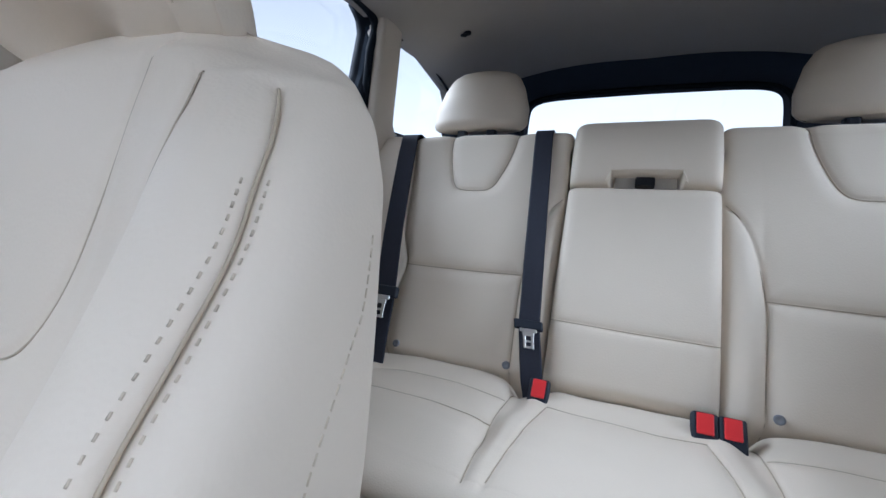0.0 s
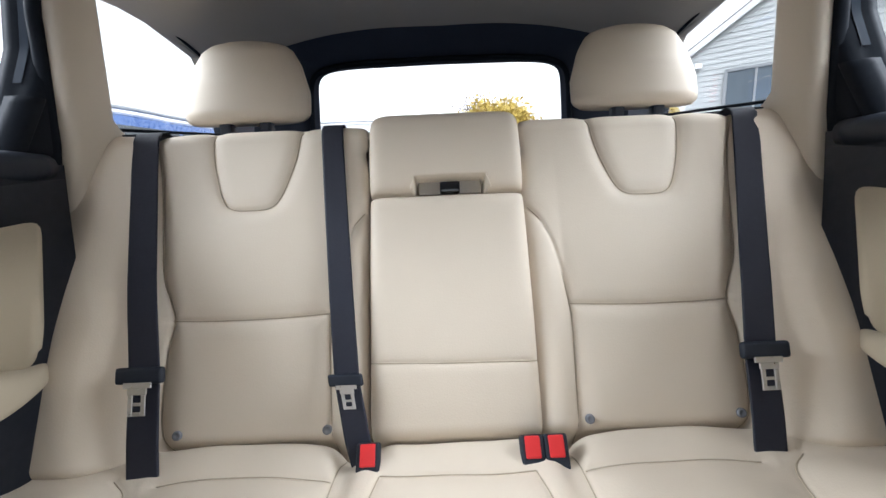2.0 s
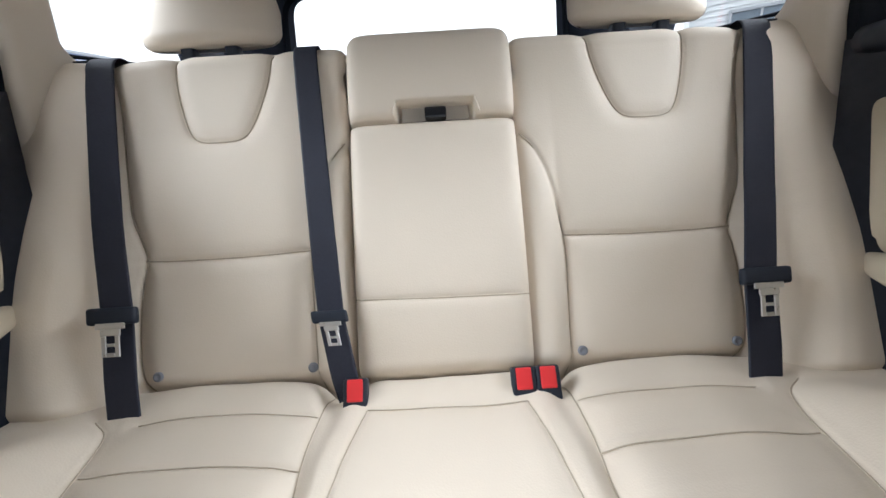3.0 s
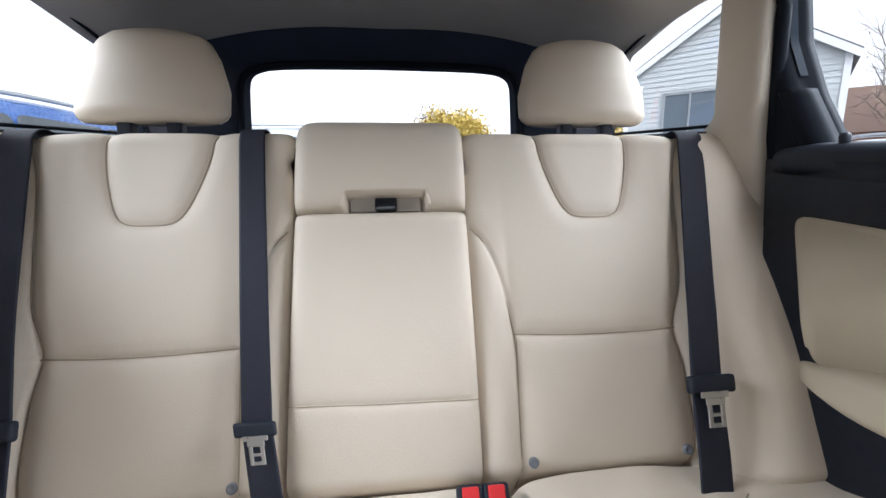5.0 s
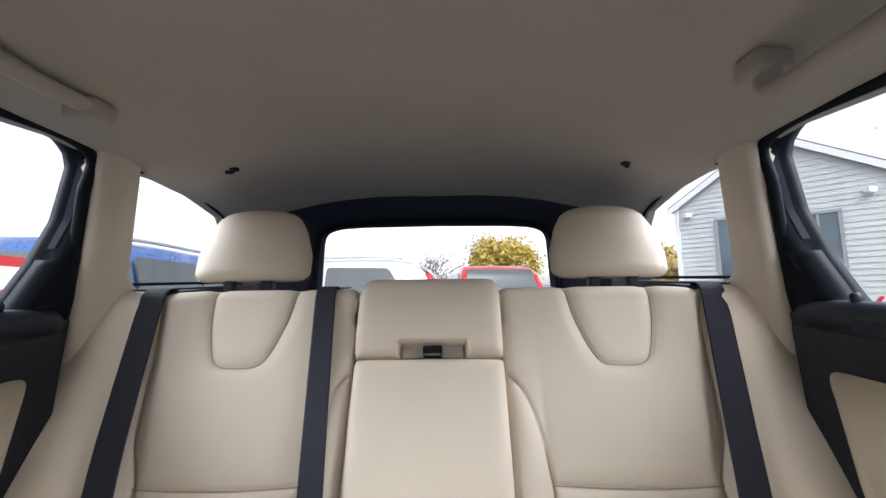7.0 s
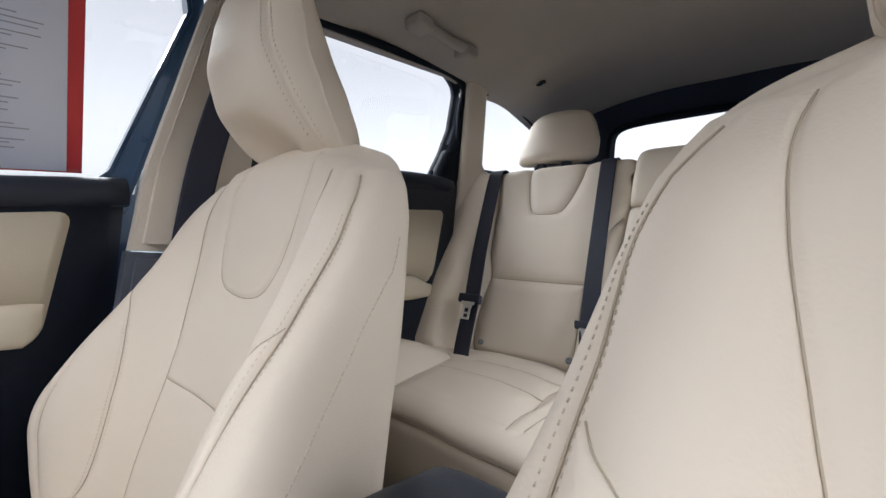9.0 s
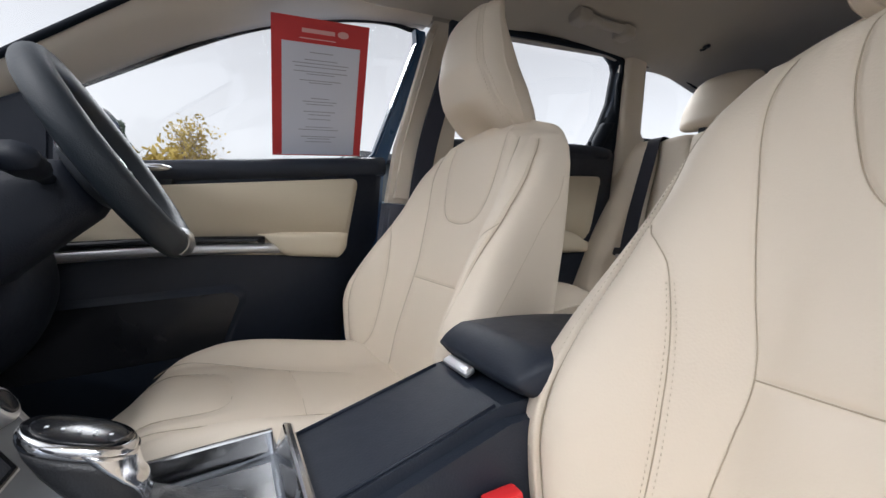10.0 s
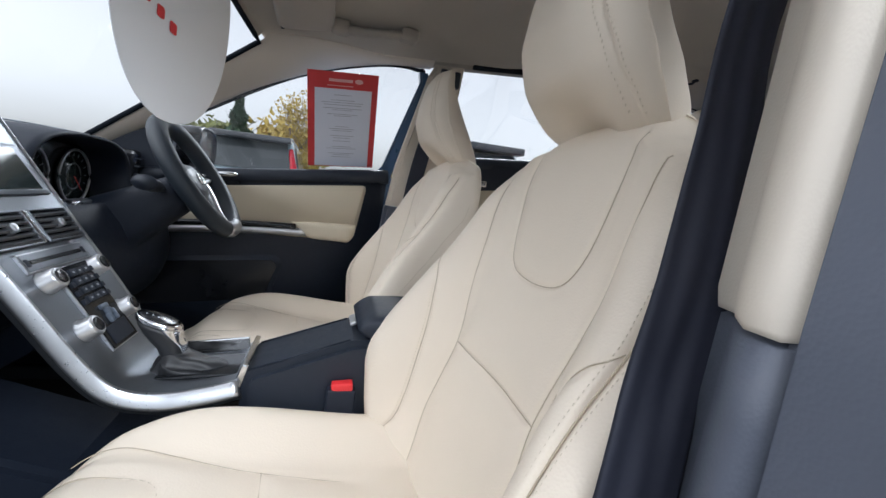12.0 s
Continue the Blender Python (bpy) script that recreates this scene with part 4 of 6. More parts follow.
# ---- front seats ----
SEAT_W = ([0.64, 0.72, 0.78, 0.84, 0.89, 0.95, 1.02, 1.087, 1.133, 1.169, 1.191, 1.214, 1.228, 1.238], [0.192, 0.254, 0.279, 0.277, 0.279, 0.257, 0.239, 0.229, 0.216, 0.190, 0.135, 0.107, 0.076, 0.02])
SEAT_B = ([0.64, 0.75, 0.85, 0.95, 1.05, 1.12, 1.18, 1.22], [0.052, 0.092, 0.121, 0.090, 0.051, 0.029, 0.004, 0.004])
SEAT_R = ([0.64, 0.85, 1.0, 1.123, 1.154, 1.179, 1.194, 1.214, 1.228, 1.238], [0.197, 0.216, 0.219, 0.213, 0.204, 0.1865, 0.166, 0.10, 0.072, 0.02])
SEAT_F = ([0.7, 0.9, 1.05, 1.15, 1.234], [0.024, 0.011, 0.011, -0.005, 0.001])


def seat_front(z):
    return 0.116 + 0.30 * (z - 1.026) + 0.03 * ease(1.18, 1.234, z) + soft_interp(z, SEAT_F, 0.03)


SLIM = [0.0]


def seat_ring(z, a):
    """Across-offset and depth on the backrest's outline at height z and angle a (a = -90 degrees is the front's middle)."""
    keep = ease(1.10, 1.16, z)
    w = np.interp(z, *SEAT_W) * keep + soft_interp(z, SEAT_W, 0.045) * (1 - keep)
    b = soft_interp(z, SEAT_B, 0.03)
    rear = soft_interp(z, SEAT_R, 0.006)
    t = 0.242 - 0.03 * ease(1.19, 1.234, z) - seat_front(z)
    c, s = np.cos(a), np.sin(a)
    q = np.sign(c) * np.abs(c) ** 0.72
    r = np.sign(s) * np.abs(s) ** 0.72
    front = ease(0.25, -0.55, r)
    rear = rear - np.where(q > 0, SLIM[0], 0.0) * ease(1.22, 1.17, z)
    w = w - np.where(q > 0, SLIM[0] * 0.5, 0.0) * ease(1.02, 1.10, z) * ease(1.22, 1.17, z)
    crop = 1 - np.where(q > 0, SLIM[0] * 4.0, 0.0) * ease(1.12, 1.18, z)
    w, rear = w * crop, rear * crop
    x = (rear + (w - rear) * ease(0.4, -0.55, r)) * q
    y = seat_front(z) + t * (r + 1) / 2 - b * front * ease(0.42, 0.86, np.abs(q)) + 0.018 * ease(0.7, 1.0, np.abs(q)) * ease(1.1, 1.2, z) * front
    y = y + 0.006 * np.cos(np.clip(q / 0.5, -1, 1) * np.pi) * front * ease(1.15, 0.95, z)
    return x, y


def seat_point(cx, z, angle):
    x, y = seat_ring(np.asarray(z, float), np.asarray(angle, float))
    return np.column_stack([cx + x, y, z])


def ring_angle(a, z):
    """The angle on the front at which the outline lies a to the side."""
    tries = np.linspace(-math.pi, 0, 721)
    x, _ = seat_ring(np.full(721, z), tries)
    return float(np.interp(a, x, tries))


def even(p, gap):
    """Points along a line at an even spacing."""
    s = np.concatenate([[0], np.cumsum(np.linalg.norm(np.diff(p, axis=0), axis=1))])
    u = np.arange(0, s[-1], gap)
    return np.column_stack([np.interp(u, s, p[:, k]) for k in range(p.shape[1])])


def stitches(p, parent, mat, pitch=0.0042, length=0.0025, radius=0.0005):
    p = even(p, pitch / 2)
    bits = []
    for i in range(1, len(p) - 1, 2):
        d = (p[i + 1] - p[i]) / max(1e-9, np.linalg.norm(p[i + 1] - p[i])) * length / 2
        bits.append(tube_data([p[i] - d, p[i], p[i] + d], radius, 5))
    v, f = joined(bits)
    tagged(mesh("stitching", v, f, mat, parent, "row of stitches"), kind="stuff")


def front_seat(cx, name_side):
    SLIM[0] = 0.030 if cx > 0 else 0.0
    seat = base("front_car_seat", (cx, -0.1, 0.45), f"cream leather front seat with sewn bolsters on the {name_side} side", "front seat", "front seats")
    shift = -0.010 if cx > 0 else 0.005
    u = [(0.086, 1.20), (0.092, 1.16), (0.089, 1.11), (0.077, 1.06), (0.055, 1.032), (0.02, 1.022)]
    u = [(-a, b) for a, b in u] + u[::-1]
    inner = [(0.135, 1.172), (0.141, 1.145), (0.139, 1.10), (0.130, 1.04), (0.119, 0.97), (0.111, 0.907), (0.117, 0.85), (0.122, 0.79), (0.113, 0.72)]
    ridge = [(-28.6, 1.163), (-27.0, 1.150), (-25.8, 1.130), (-25.5, 1.10), (-29.5, 1.068), (-32, 1.045), (-33, 1.02), (-36, 0.985), (-39, 0.945), (-42, 0.90), (-45, 0.84), (-46, 0.72)]
    branch = [(-33, 1.021), (-37, 1.014), (-44, 1.004), (-51, 0.985), (-57, 0.945), (-60.5, 0.90), (-62, 0.85), (-61.7, 0.80), (-59.5, 0.76), (-52, 0.725)]
    across = [(-0.111, 0.906), (0.0, 0.903), (0.111, 0.906)]
    flip = lambda p: [(-a, b) for a, b in p]

    def flat(p, n=70):
        p = lines_2d(p, n)
        return [seat_point(cx, [z], [ring_angle(a + shift, z)])[0] for a, z in p]
    sharp, soft = [], []
    for p in (u, across):
        sharp.append(np.array(flat(p)))
    for p in (inner, flip(inner)):
        soft.append(np.array(flat(p)))
    ridges, branches = [], []
    for sgn in (1, -1):
        for table, found in ((ridge, ridges), (branch, branches)):
            rc = lines_2d(table[1:] if table is ridge and cx > 0 and sgn > 0 else table, 120)
            ang = np.radians(rc[:, 0]) if sgn > 0 else -math.pi - np.radians(rc[:, 0] + (4.5 if table is ridge and cx > 0 else 0))
            found.append((ang, rc[:, 1], seat_point(cx, rc[:, 1], ang)))
    zs = np.concatenate([np.linspace(0.64, 1.19, 270), np.linspace(1.193, 1.238, 30)])
    ang = np.concatenate([np.linspace(-math.pi, 0, 360, endpoint=False), np.linspace(0, math.pi, 50, endpoint=False)])
    ga, gz = np.meshgrid(ang, zs)
    x, y = seat_ring(gz, ga)
    P = np.dstack([cx + x, y, gz])
    N = np.cross(np.gradient(P, axis=1), np.gradient(P, axis=0))
    N /= np.maximum(1e-9, np.linalg.norm(N, axis=2, keepdims=True))
    N *= np.sign(-N[140, 180, 1])

    def near(line):
        line = even(np.asarray(line), 0.002)
        best = np.full(gz.shape, 9.0)
        for k in range(len(line)):
            best = np.minimum(best, ((P - line[k]) ** 2).sum(axis=2))
        return np.sqrt(best)
    sink = np.zeros(gz.shape)
    for line in sharp:
        d = near(line)
        sink = np.maximum(sink, 0.0030 * np.exp(-(d / 0.0026) ** 2) + 0.0035 * np.exp(-(d / 0.018) ** 2))
    for line in soft:
        d = near(line)
        sink = np.maximum(sink, 0.0020 * np.exp(-(d / 0.0028) ** 2) + 0.0045 * np.exp(-(d / 0.02) ** 2))
    for a_, z_, line in ridges:
        d = near(line)
        deep = ease(1.15, 0.98, gz)
        sink = np.maximum(sink, (0.0018 + 0.0032 * deep) * np.exp(-(d / 0.0034) ** 2) + 0.0035 * np.exp(-(d / 0.014) ** 2))
    for a_, z_, line in branches:
        d = near(line)
        sink = np.maximum(sink, 0.0016 * np.exp(-(d / 0.0026) ** 2) + 0.0025 * np.exp(-(d / 0.014) ** 2))
    sheet("backrest", P - N * sink[:, :, None], LEATHER, seat, "cream leather backrest", close=True, cap=True)
    flatP, flatN = P.reshape(-1, 3), N.reshape(-1, 3)

    def inward(p, depth):
        made = []
        for v, q in zip(p, np.broadcast_to(depth, len(p))):
            made.append(v - flatN[np.argmin(((flatP - v) ** 2).sum(axis=1))] * q)
        return np.array(made)
    for line in sharp:
        tube("seam", inward(line, 0.0057), 0.0007, SEAM, seat, n=6)
    for line in soft:
        tube("seam", inward(line, 0.0058), 0.0006, SEAM, seat, n=6)
    for a_, z_, line in ridges:
        tube("seam", inward(line, 0.0040 + 0.0030 * ease(1.15, 0.98, z_)), 0.0008, SEAM, seat, n=6)
        for off in (-0.0065, 0.0065):
            stitches(inward(seat_point(cx, z_[26:], a_[26:] + off / 0.11), 0.0030), seat, THREAD, 0.0052, 0.0022)
    for a_, z_, line in branches:
        tube("seam", inward(line, 0.0034), 0.0006, SEAM, seat, n=6)
        for off in (-0.0042, 0.0042):
            stitches(inward(seat_point(cx, z_[44:], a_[44:] + off / 0.32), 0.0018), seat, THREAD, 0.0052, 0.0020, 0.0004)
    # line of stitches down the side faces
    sc = lines_2d([(2, 1.10), (0, 1.06), (-3.5, 1.02), (-5.5, 0.985), (-8.5, 0.94), (-12, 0.89), (-16, 0.82), (-18, 0.74)], 90)
    for sgn in (1, -1):
        a_ = np.radians(sc[:, 0]) if sgn > 0 else -math.pi - np.radians(sc[:, 0])
        stitches(seat_point(cx, sc[:, 1], a_), seat, STITCH, 0.006, 0.0042, 0.0006)
    # cushion
    rows = []
    ys = np.concatenate([np.linspace(-0.405, -0.38, 8), np.linspace(-0.37, 0.10, 100)])
    cl = [lines_2d(p, 40) for p in ([(-0.090, -0.03), (-0.100, -0.165), (-0.118, -0.25), (-0.130, -0.31), (-0.120, -0.36)], [(0.090, -0.03), (0.100, -0.165), (0.118, -0.25), (0.130, -0.31), (0.120, -0.36)],
                                    [(-0.100, -0.150), (0, -0.145), (0.100, -0.150)], [(-0.086, -0.37), (-0.083, -0.31), (-0.070, -0.262), (-0.03, -0.246), (0.03, -0.246), (0.070, -0.262), (0.083, -0.31), (0.086, -0.37)])]

    def ctop(x, y):
        z = 0.728 + 0.016 * ease(-0.1, -0.28, y) + 0.050 * ease(0.11, 0.205, np.abs(x)) - 0.05 * ease(-0.31, -0.405, y) ** 2
        return z - 0.012 * ease(-0.15, 0.0, y)
    for yv in ys:
        w = float(soft_interp(yv, ([-0.405, -0.395, -0.37, -0.30, -0.2, 0.1], [0.06, 0.105, 0.15, 0.20, 0.235, 0.245]), 0.006 + 0.045 * float(ease(-0.40, -0.34, yv))))
        a = np.concatenate([np.linspace(math.pi, 0, 150), np.linspace(0, -math.pi, 30)[1:-1]])
        c, s = np.cos(a), np.sin(a)
        q, r = np.sign(c) * np.abs(c) ** 0.55, np.sign(s) * np.abs(s) ** 0.55
        x = w * q
        zt = ctop(x, yv) + dent(x, np.full_like(x, yv), cl, 0.0014, 0.0034, 0.0042, 0.020) * (s > 0)
        z = 0.64 + np.where(r > 0, (zt - 0.64) * np.abs(r) ** 0.8, 0.05 * r)
        rows.append(np.column_stack([cx + x, np.full_like(x, yv), z]))
    sheet("seat_cushion", rows, LEATHER, seat, "cream leather seat cushion", close=True, cap=True, flip=True)
    for line in cl:
        p = np.column_stack([cx + line[:, 0], line[:, 1], ctop(line[:, 0], line[:, 1]) - 0.0059])
        tube("seam", p, 0.0006, SEAM, seat, n=6)
    box("seat_base", (0.46, 0.46, 0.17), (cx, -0.16, 0.53), BLACK, seat, "black plastic seat base", bevel=0.02)
    # headrest
    hx = cx + (-0.020 if cx > 0 else 0.001)
    HW = ([1.193, 1.205, 1.231, 1.267, 1.303, 1.360, 1.406, 1.421, 1.431], [0.082, 0.103, 0.109, 0.110, 0.103, 0.0965, 0.090, 0.077, 0.045])
    HF = ([1.193, 1.214, 1.252, 1.298, 1.349, 1.396, 1.421, 1.431], [0.168, 0.138, 0.108, 0.092, 0.097, 0.109, 0.125, 0.150])
    HB = ([1.193, 1.231, 1.303, 1.380, 1.419, 1.431], [0.256, 0.242, 0.204, 0.162, 0.159, 0.155])
    seam_q = lambda z: np.interp(z, [1.19, 1.40], [0.86, 0.66])
    zs = np.concatenate([[1.193, 1.196], np.linspace(1.202, 1.410, 60), [1.419, 1.426, 1.431]])
    rows = []
    for z in zs:
        w, f, bk = float(soft_interp(z, HW, 0.006)), float(soft_interp(z, HF, 0.008)), float(soft_interp(z, HB, 0.012))
        row = []
        for a in np.linspace(-math.pi, math.pi, 240, endpoint=False):
            c, s = math.cos(a), math.sin(a)
            q, r = np.sign(c) * abs(c) ** 0.68, np.sign(s) * abs(s) ** 0.68
            y = (f + bk) / 2 + (bk - f) / 2 * r
            if r < 0:
                d = abs(q) - seam_q(z)
                y += ease(0.0, -0.45, r) * 0.020 * abs(q) ** 3 + ease(0.0, -0.3, r) * (0.0035 * math.exp(-(d / 0.018) ** 2) + 0.002 * math.exp(-(d / 0.06) ** 2))
                y += 0.062 * math.exp(-(q / 0.46) ** 2) * ease(1.246, 1.200, z)
            row.append((hx + w * q, y, z))
        rows.append(row)
    head = sheet("headrest", rows, LEATHER, seat, "cream leather fixed headrest", close=True, cap=True)
    for sgn in (-1, 1):
        for off in (-0.05, 0.05):
            bits = []
            for z in np.arange(1.212, 1.40, 0.0052):
                w, f, bk = float(soft_interp(z, HW, 0.006)), float(soft_interp(z, HF, 0.008)), float(soft_interp(z, HB, 0.012))
                q = seam_q(z) + off
                r = -(1 - q ** (2 / 0.68)) ** (0.68 / 2)
                y = (f + bk) / 2 + (bk - f) / 2 * r + float(ease(0.0, -0.45, r)) * 0.020 * q ** 3 + 0.001
                bits.append(tube_data([(hx + sgn * w * q, y - 0.0003, z), (hx + sgn * w * q, y - 0.0010, z + 0.0014), (hx + sgn * w * q, y - 0.0003, z + 0.0028)], 0.0005, 5))
            v, f2 = joined(bits)
            tagged(mesh("stitching", v, f2, STITCH, head, "row of stitches"), kind="stuff")
    # black block added where the gap under the headrest is only shaded
    box("gap_shade", (0.085, 0.05, 0.03), (hx, 0.225, 1.200), BLACK, seat, "black block in place of the shade in the gap below the headrest", bevel=0.008)
    return seat


front_seat(-0.338, "driver's")
front_seat(0.323, "passenger's")


def front_belt(side, pts, label, twist=-0.17, top_twist=-0.17, fold=0.0):
    p = curve(pts, 50)
    belt = base("seat_belt", p[25], label, "seat belt", "front seat belts")
    turn = twist + (top_twist - twist) * ease(1.08, 1.25, p[:, 2])
    across = np.column_stack([turn * side, np.ones(len(p)), np.zeros(len(p))])
    webbing("webbing", p, across, BELT, belt, label="black woven webbing", fold=fold)
    top, low = p[0], p[-1]
    box("anchor_loop", (0.016, 0.062, 0.05), top, BLACK, belt, "black plastic upper anchor loop", bevel=0.006, seg=3)
    box("lower_anchor", (0.014, 0.056, 0.04), low, BLACK, belt, "black lower anchor", bevel=0.004)
    return belt


front_belt(-1, [(-0.512, 0.205, 1.47), (-0.532, 0.182, 1.35), (-0.543, 0.168, 1.28), (-0.556, 0.157, 1.2), (-0.562, 0.147, 1.1), (-0.565, 0.13, 0.9), (-0.57, 0.11, 0.62)], "black driver's seat belt hanging on the centre pillar")
front_belt(1, [(0.540, 0.175, 1.47), (0.541, 0.138, 1.33), (0.543, 0.114, 1.23), (0.549, 0.109, 1.15), (0.558, 0.098, 1.075), (0.568, 0.080, 1.019), (0.580, 0.066, 0.976), (0.592, 0.050, 0.88), (0.604, 0.034, 0.62)], "black passenger's seat belt hanging on the centre pillar", 0.22, -0.12, 0.0011)


def front_buckle(x, y, z):
    b = base("belt_buckle", (x, y, z), "black front belt buckle with a red release button", "belt buckle", "belt buckles")
    box("housing", (0.022, 0.046, 0.085), (x, y, z - 0.045), BLACK, b, "black plastic housing", bevel=0.005, seg=3)
    box("button", (0.017, 0.034, 0.016), (x + 0.001, y, z + 0.001), RED, b, "red release button", bevel=0.004, turn=Matrix.Rotation(radians(6), 4, "X"))


front_buckle(0.094, -0.052, 0.780)

# ---- centre console ----
console = base("centre_console", (0, -0.1, 0.45), "charcoal centre console between the front seats", "centre console")
body = [(-0.205, 0.45), (-0.205, 0.775), (-0.198, 0.79), (-0.04, 0.850), (0.02, 0.855), (0.25, 0.845), (0.27, 0.80), (0.30, 0.45)]
prism("body", body, lambda y, z, d: (0.082 - d, y, z), 0.150, DARK, console, bevel=0.012)
side_low = [(-0.62, 0.45), (-0.60, 0.70), (-0.42, 0.64), (-0.30, 0.665), (-0.215, 0.70), (0.0, 0.72), (0.28, 0.70), (0.30, 0.45)]
prism("side_skirt", side_low, lambda y, z, d: (0.098 - d, y, z), 0.19, BLACK, console, "black lower skirt", bevel=0.012)
for x in (-0.052, 0.066):
    tube("seam_line", [(x, -0.195, 0.7925), (x, -0.045, 0.849)], 0.0018, BLACK, console)
lid = []
for y in np.linspace(-0.035, 0.235, 40):
    u = (y + 0.035) / 0.27
    f = np.clip(min(u / 0.10, (1 - u) / 0.12), 0.02, 1) ** 0.5
    row = []
    for a in np.linspace(0, 2 * math.pi, 48, endpoint=False):
        c, s = math.cos(a), math.sin(a)
        row.append((0.008 + 0.081 * (0.86 + 0.14 * f) * np.sign(c) * abs(c) ** 0.45, y, 0.872 + 0.016 * u * (1 - u) * 2 + 0.024 * f * np.sign(s) * abs(s) ** 0.5))
    lid.append(row)
armrest_lid = sheet("armrest_lid", lid, DARK, console, "charcoal leather armrest lid", close=True, cap=True)
box("latch", (0.050, 0.007, 0.013), (-0.014, -0.0375, 0.859), KNOB, armrest_lid, "bright metal lid latch", bevel=0.003, turn=Matrix.Rotation(radians(-60), 4, "X"))

# floating panel: from the screen down to the gear lever, then level
FLOW = curve([(-0.655, 1.135), (-0.60, 1.06), (-0.53, 0.965), (-0.46, 0.87), (-0.410, 0.800), (-0.370, 0.762), (-0.315, 0.752), (-0.26, 0.762), (-0.212, 0.776)], 60)
FLOW = FLOW + np.interp(FLOW[:, 0], [-0.3, -0.22], [1, 0.2])[:, None] * np.array([0.0095, 0.0085])


def flow_at(k):
    return np.interp(k, np.linspace(0, 1, 60), FLOW[:, 0]), np.interp(k, np.linspace(0, 1, 60), FLOW[:, 1])


tang = np.gradient(FLOW, axis=0)
tang /= np.linalg.norm(tang, axis=1)[:, None]
nrm = np.column_stack([-tang[:, 1], tang[:, 0]])
nrm *= np.sign(nrm[:, 1:2])
half = np.interp(np.linspace(0, 1, 60), [0, 0.3, 0.6, 0.8, 1], [0.118, 0.108, 0.098, 0.090, 0.078])
rows = []
for i in range(60):
    prof = [(-1, -0.030), (-1, 0.0), (-0.985, 0.001), (-0.93, 0.0005), (-0.90, 0.0), (-0.5, -0.001), (0, -0.001), (0.5, -0.001), (0.90, 0.0), (0.93, 0.0005), (0.985, 0.001), (1, 0.0), (1, -0.030)]
    rows.append([(half[i] * a, FLOW[i, 0] + nrm[i, 0] * b, FLOW[i, 1] + nrm[i, 1] * b) for a, b in prof])
stack = base("console_panel", (0, -0.45, 0.8), "floating satin grey metal control panel", "control panel")
sheet("panel", rows, PANEL, stack, "satin grey metal sheet", close=True, cap=True, flip=True)
for sgn in (-1, 1):
    rows = []
    for i in range(60):
        w = float(np.interp(i, [0, 28, 42, 59], [0.006, 0.008, 0.012, 0.014]))
        prof = [(-0.003, -0.002), (-0.001, 0.0035), (w * 0.35, 0.0030), (w * 0.45, 0.0022), (w * 0.94, -0.010 - w * 0.3), (w, -0.013 - w * 0.3), (w * 0.9, -0.016 - w * 0.3), (-0.004, -0.018 - w * 0.3), (-0.006, -0.012)]
        rows.append([(sgn * (half[i] + a), FLOW[i, 0] + nrm[i, 0] * b, FLOW[i, 1] + nrm[i, 1] * b) for a, b in prof])
    sheet("edge_rail", rows, SILVER, stack, "bright silver edge rail", close=True, cap=True, flip=sgn > 0)
end = box("end_plate", (0.135, 0.010, 0.042), (0.008, -0.206, 0.783), CHROME, stack, "chrome end plate of the tray", bevel=0.003, turn=Matrix.Rotation(radians(-14), 4, "X"))
for x in (0.052, 0.062):
    box("groove", (0.003, 0.012, 0.036), (x, -0.2065, 0.783), PANEL, stack, bevel=0.001, turn=Matrix.Rotation(radians(-14), 4, "X"))


def on_panel(k, x=0.0, out=0.0):
    i = int(round(k * 59))
    n = Vector((0, nrm[i, 0], nrm[i, 1]))
    t = Vector((0, tang[i, 0], tang[i, 1]))
    m = Matrix((Vector((1, 0, 0)), -t, n)).transposed().to_4x4()
    m.translation = Vector((x, FLOW[i, 0], FLOW[i, 1])) + n * out
    return m


def panel_box(name, k, x, size, mat, label="", out=0.0, bevel=0.002):
    bm = box_bm(size, (0, 0, 0), bevel)
    bm.transform(on_panel(k, x, out))
    return part(name, bm, mat, stack, label)


def near_k(y):
    return float(np.argmin(np.abs(FLOW[:, 0] - y))) / 59


for x in (-0.060, 0.056):
    for y in (-0.466, -0.424):
        k = near_k(y)
        knob = lathe("knob", [(0.0165, -0.002), (0.0165, 0.002), (0.0145, 0.005), (0.0145, 0.019), (0.013, 0.0215), (0.0108, 0.022)], KNOB, stack, "ribbed chrome control knob", n=48, m=on_panel(k, x), flute=0.07)
        lathe("knob_cap", [(0.0106, 0.020), (0.0106, 0.0228), (0.008, 0.0236)], GLOSSY, knob, "black gloss knob face", n=24, m=on_panel(k, x))
plate_at = near_k(-0.437)
panel_box("keypad_frame", plate_at, -0.010, (0.084, 0.146, 0.006), SILVER, "thin silver frame of the keypad", 0.0005)
panel_box("keypad_plate", plate_at, -0.010, (0.080, 0.142, 0.006), GLOSSY, "black gloss keypad plate", 0.0016)


def on_plate(name, x, y, size, mat, label="", out=0.006, bevel=0.0015):
    """A small box on the keypad: x across, y up the panel from its middle."""
    bm = box_bm(size, (0, 0, 0), bevel)
    bm.transform(on_panel(plate_at, -0.010 + x, out) @ Matrix.Translation((0, y, 0)))
    return part(name, bm, mat, stack, label)


